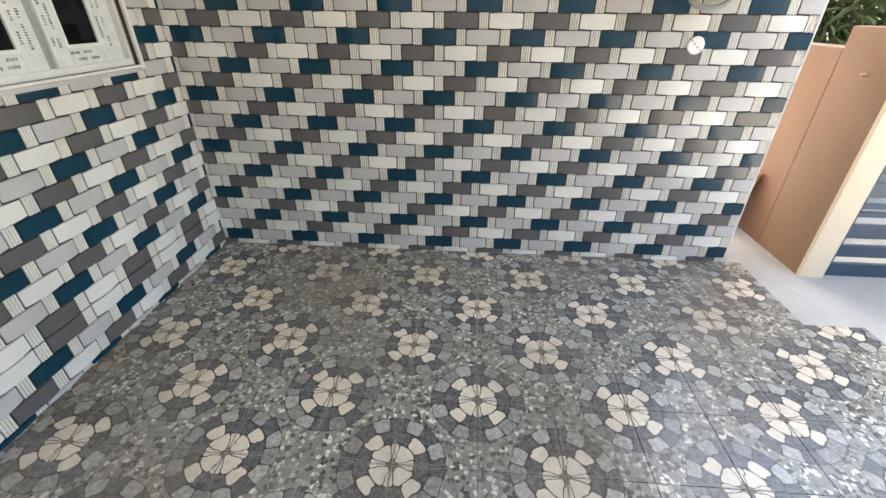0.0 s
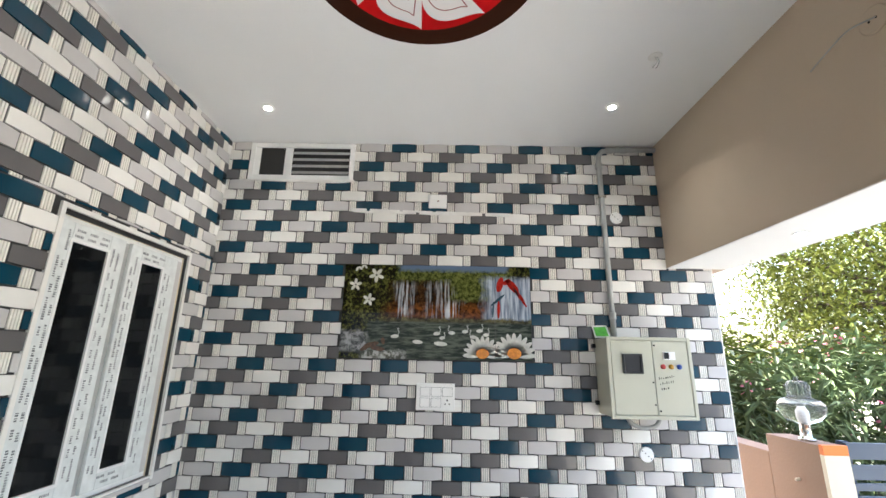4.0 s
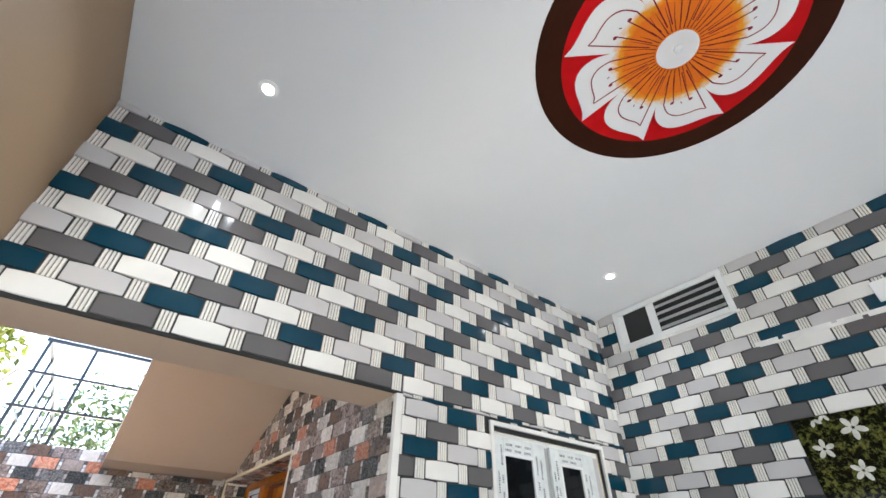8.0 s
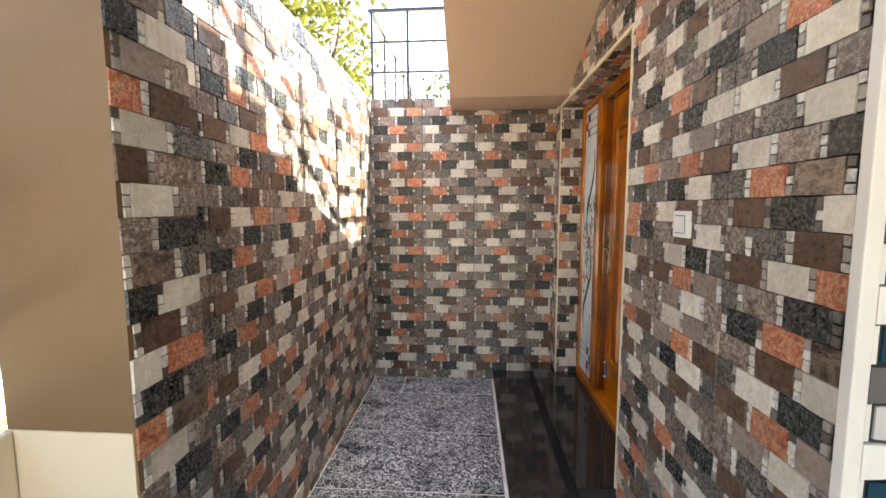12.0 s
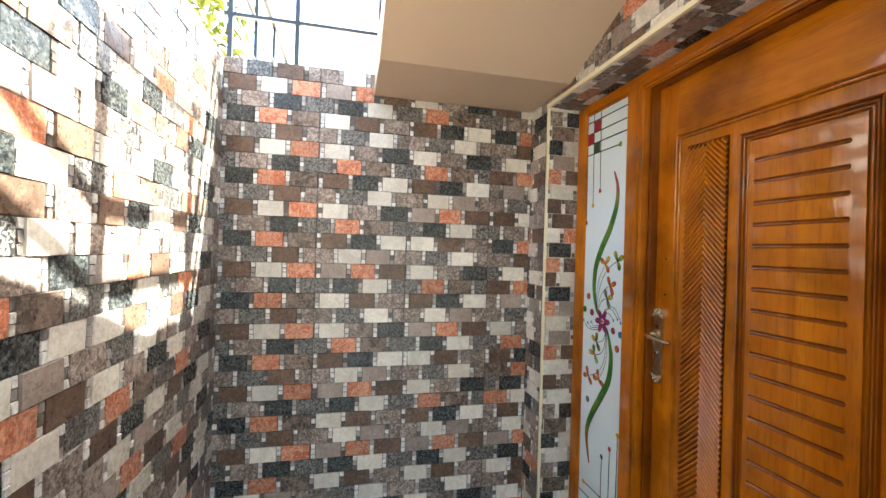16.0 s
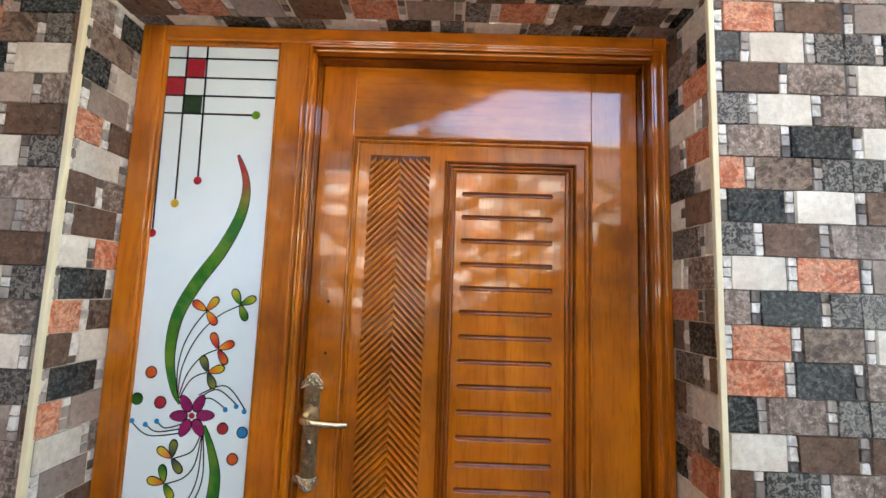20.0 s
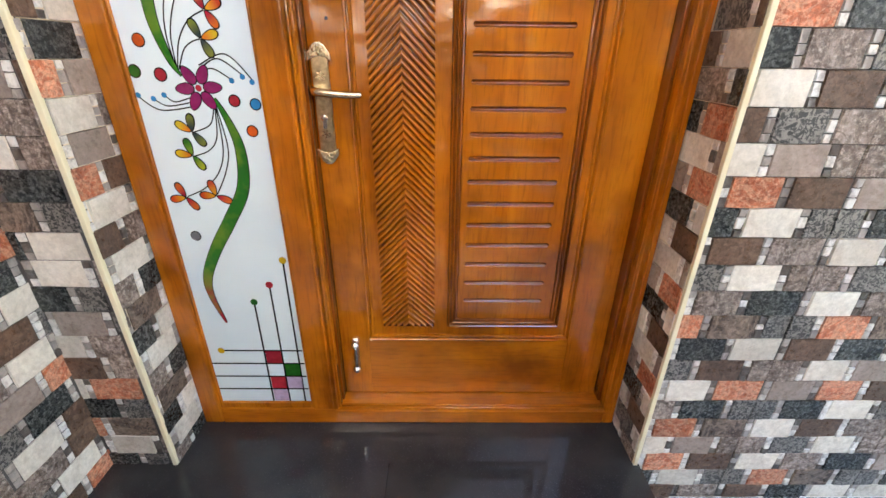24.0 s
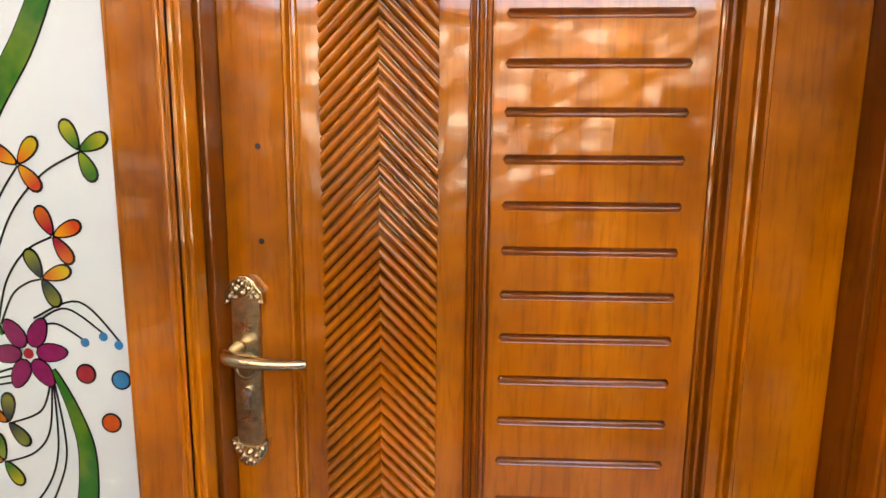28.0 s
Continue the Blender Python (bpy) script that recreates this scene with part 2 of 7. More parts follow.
def stone(name, c0, c1, scale, rough=0.28, speck=None, bump=0.32, vein=None, mottle=0.55, fine=0.26):
    n = Nodes(name, rough)
    n.b.inputs["Specular IOR Level"].default_value = 0.3
    v = n.moved()
    base = n.mix(n.range(n.noise(scale, 7, v, 0.68, 0.8), 0.41, 0.59), c0, c1)
    base = n.mix(n.range(n.noise(scale * 3.1, 5, v, 0.7, 1.2), 0.49, 0.60, 0.0, min(1.0, mottle * 1.35)), base, tuple(x * 0.45 for x in c1))
    fleck = n.noise(scale * 7, 4, v, 0.7)
    if vein:
        base = n.mix(n.range(n.math("ABSOLUTE", n.math("SUBTRACT", n.noise(scale * 0.9, 6, v, 0.7, 1.5), 0.5)), 0.01, 0.06, 0.75, 0.0), base, vein)
    if speck:
        base = n.mix(n.range(fleck, 0.54, 0.62), base, speck)
    tint = n.math("MULTIPLY", n.range(n.island(), 0, 1, 0.78, 1.12), n.range(n.noise(scale * 9, 4, v, 0.75), 0.36, 0.64, 1 - 1.4 * fine, 1 + 1.4 * fine))
    vm = n.nt.nodes.new("ShaderNodeVectorMath")
    vm.operation = "SCALE"
    n.nt.links.new(base, vm.inputs[0]), n.nt.links.new(tint, vm.inputs["Scale"])
    n.color(vm.outputs[0])
    n.put(n.b.inputs["Roughness"], n.range(fleck, 0.3, 0.7, rough - 0.08, rough + 0.14))
    n.bump(n.math("ADD", n.noise(scale * 2.5, 6, v, 0.7), n.math("MULTIPLY", fleck, 0.4)), bump, 0.006)
    return n.m


def wood(name, dark, mid, light, along="z", gloss=0.06):
    n = Nodes(name, 0.3)
    mp = n.nt.nodes.new("ShaderNodeMapping")
    mp.inputs["Scale"].default_value = (1.0, 1.0, 0.09) if along == "z" else (0.09, 1.0, 1.0)
    n.nt.links.new(n.tc.outputs["Object"], mp.inputs["Vector"])
    fine = n.noise(110, 4, mp.outputs[0], 0.6, 0.4)
    wide = n.noise(9, 3, mp.outputs[0], 0.5, 0.8)
    patch = n.noise(3.4, 4, None, 0.6)
    c = n.mix(n.range(wide, 0.36, 0.66), mid, light)
    c = n.mix(n.range(patch, 0.42, 0.70, 0.0, 0.70), c, dark)
    c = n.mix(n.range(fine, 0.50, 0.68, 0.0, 0.34), c, dark)
    n.b.inputs["Specular IOR Level"].default_value = 0.0
    n.color(c)
    n.b.inputs["Coat Weight"].default_value, n.b.inputs["Coat Roughness"].default_value = 1.0, gloss
    n.b.inputs["Coat IOR"].default_value = 1.62
    n.bump(n.math("MULTIPLY", fine, 0.4), 0.08, 0.004)
    wave = n.nt.nodes.new("ShaderNodeBump")
    wave.inputs["Strength"].default_value, wave.inputs["Distance"].default_value = 0.12, 0.006
    n.put(wave.inputs["Height"], n.math("ADD", n.noise(14, 2, mp.outputs[0]), n.math("MULTIPLY", fine, 0.12)))
    n.nt.links.new(wave.outputs[0], n.b.inputs["Coat Normal"])
    return n.m


def tile_glaze(name, color, rough=0.14):
    n = Nodes(name, rough)
    soft = n.noise(3.0, 4)
    fine = n.noise(180, 2)
    c2 = tuple(x * 0.86 for x in color)
    n.color(n.mix(n.range(soft, 0.3, 0.7), color, c2))
    n.put(n.b.inputs["Roughness"], n.range(soft, 0.3, 0.7, rough - 0.03, rough + 0.10))
    n.bump(fine, 0.05, 0.002)
    return n.m


T_WHITE = tile_glaze("white_glaze", (0.87, 0.855, 0.81))
T_LIGHT = tile_glaze("light_grey_glaze", (0.60, 0.585, 0.58))
T_DARK = tile_glaze("dark_grey_glaze", (0.135, 0.130, 0.132))
T_TEAL = tile_glaze("teal_glaze", (0.0045, 0.046, 0.080), 0.12)
T_CREAM = tile_glaze("cream_glaze", (0.86, 0.835, 0.77), 0.2)
T_BACK = tile_glaze("dark_joint_glaze", (0.018, 0.018, 0.018), 0.6)
YARD = mat("yard_cement", (0.40, 0.37, 0.33), 0.85, var=0.15, scale=1.6, bump=0.3, bscale=30)
GROUT = mat("grout", (0.085, 0.08, 0.075), 0.9, var=0.2, scale=8, bump=0.2, bscale=120)
GROUT_W = mat("white_grout", (0.78, 0.77, 0.74), 0.9, var=0.15, scale=8)

S_WHITE = stone("cream_stone", (0.74, 0.70, 0.62), (0.62, 0.57, 0.49), 9, 0.26, bump=0.25, mottle=0.10, fine=0.06)
S_ORANGE = stone("terracotta_stone", (0.52, 0.165, 0.08), (0.38, 0.12, 0.062), 12, 0.3, (0.60, 0.30, 0.19), vein=(0.60, 0.34, 0.22), mottle=0.25)
S_CHAR = stone("charcoal_stone", (0.011, 0.0125, 0.0135), (0.036, 0.040, 0.041), 15, 0.24, (0.115, 0.122, 0.118), vein=(0.075, 0.080, 0.074), mottle=0.3)
S_BROWN = stone("brown_stone", (0.165, 0.102, 0.070), (0.105, 0.066, 0.047), 9, 0.3, (0.18, 0.117, 0.083), mottle=0.35, fine=0.16)
S_TAUPE = stone("taupe_stone", (0.38, 0.31, 0.27), (0.23, 0.18, 0.15), 11, 0.28, (0.42, 0.355, 0.31), vein=(0.10, 0.073, 0.058), mottle=0.4)
S_GREY = stone("pink_grey_stone", (0.37, 0.30, 0.26), (0.29, 0.235, 0.20), 8, 0.28, mottle=0.15, fine=0.10)
S_VEIN = stone("veined_brown_stone", (0.19, 0.14, 0.107), (0.066, 0.046, 0.036), 8, 0.3, (0.23, 0.175, 0.14), vein=(0.27, 0.205, 0.16))
n = Nodes("speckled_stone", 0.3)
v = n.moved()
worm = n.noise(95, 3, v, 0.6, 1.2)
c = n.mix(n.range(worm, 0.46, 0.54), (0.020, 0.020, 0.020), (0.22, 0.205, 0.185))
n.color(n.mix(n.range(n.noise(12, 4, v), 0.5, 0.7, 0.0, 0.6), c, (0.10, 0.088, 0.078)))
n.bump(worm, 0.5, 0.004)
S_SPECK = n.m
n = Nodes("chip_stone", 0.3)
i = n.island()
c = n.mix(n.range(i, 0.20, 0.23), (0.085, 0.07, 0.06), (0.36, 0.32, 0.29))
c = n.mix(n.range(i, 0.50, 0.53), c, (0.74, 0.72, 0.68))
n.color(n.mix(n.range(n.noise(45, 5, n.moved(), 0.7), 0.45, 0.62, 0.0, 0.55), c, (0.19, 0.175, 0.165)))
n.bump(n.noise(60, 5), 0.4, 0.004)
S_CHIP = n.m
STONES = {"W": S_WHITE, "O": S_ORANGE, "C": S_CHAR, "B": S_BROWN, "T": S_TAUPE, "G": S_GREY, "S": S_SPECK, "N": S_VEIN}

TEAK = wood("polished_teak", (0.09, 0.019, 0.002), (0.42, 0.112, 0.003), (0.56, 0.178, 0.006))
TEAK_X = wood("polished_teak_rail", (0.11, 0.024, 0.004), (0.42, 0.112, 0.003), (0.56, 0.178, 0.006), "x")
# near-black copy of the teak: shade between the ribs put into the colour
TEAK_VALLEY = wood("polished_teak_valley_shade", (0.03, 0.008, 0.002), (0.09, 0.022, 0.003), (0.13, 0.035, 0.004))
# teak darkened for the moulding: crease shade put into its colour
TEAK_CREASE = wood("polished_teak_crease_shade", (0.075, 0.017, 0.003), (0.26, 0.064, 0.003), (0.37, 0.102, 0.005))
# same teak darkened: painted shade for the grooves and rebates
TEAK_SHADE = wood("polished_teak_shade", (0.075, 0.017, 0.003), (0.19, 0.045, 0.003), (0.28, 0.073, 0.005))

n = Nodes("black_granite", 0.08)
gf = n.noise(260, 3)
n.color(n.mix(n.range(n.noise(5, 4), 0.35, 0.7), n.mix(n.range(gf, 0.6, 0.72), (0.016, 0.016, 0.018), (0.07, 0.07, 0.075)), (0.032, 0.031, 0.030)))
n.put(n.b.inputs["Roughness"], n.range(n.noise(7, 5), 0.35, 0.75, 0.03, 0.12))
GRANITE = n.m

n = Nodes("slate_floor", 0.3)
cl = n.noise(3.2, 5)
wn1, wn2 = n.noise(30, 3, None, 0.55, 1.2), n.noise(120, 3, None, 0.7)
worm = n.range(n.math("ABSOLUTE", n.math("SUBTRACT", wn1, 0.5)), 0.022, 0.040, 1.0, 0.0)
c = n.mix(n.range(wn2, 0.4, 0.65), (0.016, 0.020, 0.027), (0.060, 0.070, 0.088))
c = n.mix(n.math("MULTIPLY", worm, n.range(cl, 0.32, 0.55, 0.35, 1.0)), c, (0.80, 0.84, 0.87))
n.color(c)
n.put(n.b.inputs["Roughness"], n.range(cl, 0.3, 0.7, 0.22, 0.42))
n.bump(n.noise(70, 5, None, 0.7), 0.35, 0.004)
SLATE = n.m

# porch floor: rosettes of cut stone on a ground of pebbles, printed on the tiles
FS, FX, FY = 0.304, -0.268, 2.062
n = Nodes("rosette_floor", 0.22)
sp = n.nt.nodes.new("ShaderNodeSeparateXYZ")
n.nt.links.new(n.geo.outputs["Position"], sp.inputs[0])
wob = n.math("MULTIPLY", n.math("SUBTRACT", n.noise(22, 3, n.geo.outputs["Position"]), 0.5), 0.026)
u = n.math("DIVIDE", n.math("SUBTRACT", n.math("ADD", sp.outputs[0], wob), FX), FS)
v = n.math("DIVIDE", n.math("SUBTRACT", n.math("SUBTRACT", sp.outputs[1], wob), FY), FS)
p = n.math("MULTIPLY", n.math("ADD", u, v), 0.5)
q = n.math("MULTIPLY", n.math("SUBTRACT", u, v), 0.5)
lp, lq = n.math("SUBTRACT", p, n.math("ROUND", p)), n.math("SUBTRACT", q, n.math("ROUND", q))
du, dv = n.math("MULTIPLY", n.math("ADD", lp, lq), FS), n.math("MULTIPLY", n.math("SUBTRACT", lp, lq), FS)
rr = n.math("SQRT", n.math("ADD", n.math("MULTIPLY", du, du), n.math("MULTIPLY", dv, dv)))
an = n.math("ARCTAN2", dv, du)


def sectors(k, turn):
    s = n.math("MULTIPLY", n.math("ADD", an, math.pi + turn), k / (2 * math.pi))
    f = n.math("FRACT", s)
    edge = n.math("MULTIPLY", n.math("MULTIPLY", n.math("MINIMUM", f, n.math("SUBTRACT", 1.0, f)), 2 * math.pi / k), rr)
    return n.math("FLOOR", s), edge


def rand3(a, b):
    wnz = n.nt.nodes.new("ShaderNodeTexWhiteNoise")
    cb = n.nt.nodes.new("ShaderNodeCombineXYZ")
    n.put(cb.inputs[0], a), n.put(cb.inputs[1], n.math("ADD", n.math("ROUND", p), b)), n.put(cb.inputs[2], n.math("ROUND", q))
    n.nt.links.new(cb.outputs[0], wnz.inputs["Vector"])
    return wnz.outputs["Value"]


gr = n.noise(55, 5, n.geo.outputs["Position"], 0.65)
i3, e3 = sectors(16, 0.196)
quarter = n.math("FRACT", n.math("MULTIPLY", n.math("ADD", an, math.pi), 2 / math.pi))
off_axis = n.math("MINIMUM", quarter, n.math("SUBTRACT", 1.0, quarter))


def near_ray(at, width):
    return n.math("LESS_THAN", n.math("MULTIPLY", n.math("MULTIPLY", n.math("ABSOLUTE", n.math("SUBTRACT", off_axis, at)), math.pi / 2), rr), width)


DARKJ = (0.060, 0.056, 0.050)
cream = n.mix(n.range(gr, 0.3, 0.7), (0.84, 0.74, 0.60), (0.66, 0.57, 0.45))
slate_c = n.mix(n.range(gr, 0.3, 0.7), (0.048, 0.051, 0.054), (0.19, 0.19, 0.185))
grey_c = n.mix(n.range(gr, 0.3, 0.7), (0.24, 0.235, 0.21), (0.58, 0.555, 0.50))
pv = n.voronoi(62, "F1", n.geo.outputs["Position"], "Color")
pe = n.voronoi(62, "DISTANCE_TO_EDGE", n.geo.outputs["Position"], "Distance")
sepc = n.nt.nodes.new("ShaderNodeSeparateColor")
n.nt.links.new(pv, sepc.inputs[0])
peb = n.mix(n.range(sepc.outputs[0], 0.22, 0.27), (0.075, 0.073, 0.064), (0.27, 0.26, 0.225))
peb = n.mix(n.range(sepc.outputs[0], 0.62, 0.68), peb, (0.42, 0.395, 0.34))
peb = n.mix(n.range(sepc.outputs[0], 0.82, 0.86), peb, (0.76, 0.72, 0.62))
peb = n.mix(n.range(pe, 0.015, 0.07), (0.20, 0.19, 0.165), peb)
peb = n.mix(n.range(n.noise(7, 4, n.geo.outputs["Position"]), 0.42, 0.62, 0.0, 0.5), peb, (0.25, 0.24, 0.21))


def gap(dr, da, k=0.013, w=0.0018):
    """1 in the joint round a cell with rounded corners; dr, da: distance to its nearest ring and ray."""
    a, b = n.math("MAXIMUM", n.math("SUBTRACT", k, dr), 0.0), n.math("MAXIMUM", n.math("SUBTRACT", k, da), 0.0)
    return n.math("GREATER_THAN", n.math("SQRT", n.math("ADD", n.math("MULTIPLY", a, a), n.math("MULTIPLY", b, b))), k - w)


def from_ring(r0, r1):
    return n.math("MINIMUM", n.math("SUBTRACT", rr, r0), n.math("SUBTRACT", r1, rr))


def from_ray(at):
    return n.math("MULTIPLY", n.math("MULTIPLY", n.math("ABSOLUTE", n.math("SUBTRACT", off_axis, at)), math.pi / 2), rr)


c3 = n.mix(n.range(n.math("ADD", n.math("MULTIPLY", n.math("MODULO", i3, 2.0), 0.45), n.math("MULTIPLY", rand3(i3, 3.3), 0.55)), 0.3, 0.7), slate_c, grey_c)
c3 = n.mix(gap(from_ring(0.136, 0.192), e3), c3, DARKJ)
c2 = n.mix(n.math("GREATER_THAN", off_axis, 0.31), slate_c, cream)
c2 = n.mix(gap(from_ring(0.083, 0.134), from_ray(0.31), 0.015), c2, DARKJ)
c1 = n.mix(gap(from_ring(0.014, 0.082), from_ray(0.16), 0.012), cream, DARKJ)
c1 = n.mix(n.math("LESS_THAN", rr, 0.017), c1, (0.22, 0.135, 0.09))
c = n.mix(n.math("LESS_THAN", rr, 0.193), peb, c3)
c = n.mix(n.math("LESS_THAN", rr, 0.135), c, c2)
c = n.mix(n.math("LESS_THAN", rr, 0.082), c, c1)
c = n.mix(n.math("MULTIPLY", near_ray(0.0, 0.0016), n.math("LESS_THAN", rr, 0.20)), c, (0.34, 0.31, 0.26))
c = n.mix(n.math("MULTIPLY", near_ray(0.045, 0.0007), n.math("LESS_THAN", rr, 0.20)), c, (0.30, 0.275, 0.23))
stain = n.range(n.noise(1.1, 6, n.geo.outputs["Position"], 0.65), 0.46, 0.66, 0.0, 0.55)
c = n.mix(stain, c, n.mix(n.range(gr, 0.3, 0.7), (0.11, 0.080, 0.052), (0.30, 0.235, 0.165)))
dust = n.range(n.noise(1.6, 5, n.geo.outputs["Position"], 0.6), 0.47, 0.78, 0.0, 0.45)
n.color(n.mix(dust, c, (0.25, 0.20, 0.145)))
n.put(n.b.inputs["Roughness"], n.range(dust, 0.0, 0.5, 0.16, 0.5))
n.bump(n.math("ADD", gr, n.math("MULTIPLY", pe, 2.0)), 0.12, 0.004)
ROSETTE = n.m

UPVC = mat("white_upvc", (0.80, 0.81, 0.80), 0.3, var=0.05, scale=9)
FILM = mat("protective_film", (0.74, 0.77, 0.76), 0.22, var=0.08, scale=25)
INK = mat("dark_ink", (0.10, 0.11, 0.12), 0.6)
DARK_GLASS = mat("dark_glass", (0.006, 0.007, 0.008), 0.06, var=0.3, scale=5, spec=0.2)
PLASTIC = mat("white_plastic", (0.88, 0.88, 0.86), 0.3, var=0.03)
PVC_GREY = mat("grey_conduit", (0.36, 0.37, 0.36), 0.45, var=0.15, scale=12)
BOX_METAL = mat("cream_enamel", (0.50, 0.50, 0.40), 0.32, var=0.04, scale=4)
BLACK = mat("black_plastic", (0.015, 0.015, 0.016), 0.25)
BLACK_IRON = mat("black_iron", (0.012, 0.012, 0.013), 0.35, var=0.3, scale=20)
RED = mat("red_lens", (0.5, 0.03, 0.02), 0.2)
AMBER = mat("amber_lens", (0.55, 0.28, 0.03), 0.2)
BLUE = mat("blue_lens", (0.03, 0.08, 0.35), 0.2)
GREEN = mat("green_packet", (0.10, 0.45, 0.06), 0.35, var=0.3, scale=60)
BRASS = mat("antique_brass", (0.66, 0.56, 0.38), 0.22, 1.0, var=0.15, scale=60, bump=0.1, bscale=300)
BRASS_D = mat("dark_brass", (0.45, 0.38, 0.25), 0.30, 1.0, var=0.3, scale=90)
STEEL = mat("steel", (0.62, 0.60, 0.56), 0.2, 1.0, var=0.08)
GATE = mat("gate_blue_paint", (0.030, 0.058, 0.100), 0.4, var=0.08, scale=5)
ORANGE = mat("orange_paint", (0.80, 0.19, 0.02), 0.5)
LEAF = mat("leaf_green", (0.06, 0.10, 0.018), 0.5, var=0.35, scale=0.9, rnd=0.5, spec=0.2)
LEAF_Y = mat("leaf_yellow_green", (0.15, 0.17, 0.030), 0.5, var=0.35, scale=0.9, rnd=0.5, spec=0.2)
LEAF_P = mat("leaf_pale_green", (0.105, 0.14, 0.06), 0.5, var=0.35, scale=0.9, rnd=0.45, spec=0.2)
PINK = mat("pink_petal", (0.65, 0.16, 0.25), 0.5, rnd=0.25)
BARK = mat("bark", (0.085, 0.06, 0.042), 0.9, var=0.35, scale=10, bump=0.6, bscale=40)
EARTH = mat("dry_earth", (0.33, 0.30, 0.24), 0.95, var=0.25, scale=1.4, bump=0.5, bscale=18)
BOARD = mat("raw_board", (0.45, 0.27, 0.12), 0.7, var=0.2, scale=14)
LAMP_GLASS = mat("clear_acrylic", (0.90, 0.91, 0.92), 0.06, var=0.03)
LAMP_GLASS.node_tree.nodes["Principled BSDF"].inputs["Transmission Weight"].default_value = 0.92
LAMP_GLASS.node_tree.nodes["Principled BSDF"].inputs["IOR"].default_value = 1.12
SPOT_GLOW = glow("spot_glow", (1.0, 0.96, 0.88), 12.0)


# ---- shared shapes ----
def tube(bm, pts, radius, k=8, caps=True):
    """A round tube along the points; radius a number or one for each point."""
    rings = []
    rs = radius if isinstance(radius, (list, tuple)) else [radius] * len(pts)
    pts = [Vector(p) for p in pts]
    for i, p in enumerate(pts):
        d = (pts[min(i + 1, len(pts) - 1)] - pts[max(i - 1, 0)]).normalized()
        s = d.orthogonal().normalized() if i == 0 else (rings[-1][1] - d * rings[-1][1].dot(d)).normalized()
        t = d.cross(s)
        rings.append(([bm.verts.new(p + (s * math.cos(2 * math.pi * j / k) + t * math.sin(2 * math.pi * j / k)) * rs[i]) for j in range(k)], s))
    for (a, _), (b, _) in zip(rings, rings[1:]):
        for j in range(k):
            bm.faces.new((a[j], a[(j + 1) % k], b[(j + 1) % k], b[j]))
    if caps:
        bm.faces.new(rings[0][0][::-1]), bm.faces.new(rings[-1][0])


def lathe(bm, prof, centre=(0, 0, 0), k=24, axis="z"):
    """Turn a profile of (radius, height) round an axis."""
    c = Vector(centre)
    rows = []
    for r, h in prof:
        ring = []
        for j in range(k):
            a = 2 * math.pi * j / k
            x, y = r * math.cos(a), r * math.sin(a)
            ring.append(bm.verts.new(c + Vector({"z": (x, y, h), "y": (x, h, y), "x": (h, x, y)}[axis])))
        rows.append(ring)
    for a, b in zip(rows, rows[1:]):
        for j in range(k):
            bm.faces.new((a[j], a[(j + 1) % k], b[(j + 1) % k], b[j]))
    bm.faces.new(rows[0]), bm.faces.new(rows[-1])


def poly(bm, pts, thick=0.0):
    """A flat outline; with a thickness vector, a plate."""
    a = [bm.verts.new(p) for p in pts]
    bm.faces.new(a)
    if thick:
        t = Vector(thick)
        b = [bm.verts.new(Vector(p) + t) for p in pts]
        bm.faces.new(b[::-1])
        for i in range(len(a)):
            bm.faces.new((a[i], a[(i + 1) % len(a)], b[(i + 1) % len(a)], b[i]))


def smooth_line(pts, k=8):
    out = []
    P = [pts[0], *pts, pts[-1]]
    for i in range(1, len(P) - 2):
        for s in range(k):
            t = s / k
            out.append(tuple(0.5 * (2 * b + (c - a) * t + (2 * a - 5 * b + 4 * c - d) * t * t + (3 * b - a - 3 * c + d) * t ** 3) for a, b, c, d in zip(P[i - 1], P[i], P[i + 1], P[i + 2])))
    return out + [tuple(pts[-1])]


def stroke(bm, pts, widths, to3):
    """A ribbon in a plane; to3 lifts (u, v) into the room."""
    ws = widths if isinstance(widths, (list, tuple)) else [widths] * len(pts)
    left, right = [], []
    for i, (x, y) in enumerate(pts):
        a, b = pts[max(i - 1, 0)], pts[min(i + 1, len(pts) - 1)]
        dx, dy = b[0] - a[0], b[1] - a[1]
        L = math.hypot(dx, dy) or 1
        w = ws[i] / 2
        left.append(bm.verts.new(to3(x - dy / L * w, y + dx / L * w)))
        right.append(bm.verts.new(to3(x + dy / L * w, y - dx / L * w)))
    for i in range(len(pts) - 1):
        bm.faces.new((left[i], left[i + 1], right[i + 1], right[i]))


def blob(bm, u, v, ru, rv, turn, to3, k=16, drop=0.0):
    pts = []
    for j in range(k):
        a = 2 * math.pi * j / k
        s = 1 - drop * (0.5 + 0.5 * math.cos(a))
        x, y = ru * math.cos(a), rv * math.sin(a) * s
        pts.append(to3(u + x * math.cos(turn) - y * math.sin(turn), v + x * math.sin(turn) + y * math.cos(turn)))
    bm.faces.new([bm.verts.new(p) for p in pts])


# ---- woven tile cladding ----
PB, RB = 0.2262, 0.0754     # brick pitch and course height
CLADDING = []               # pieces are laid last


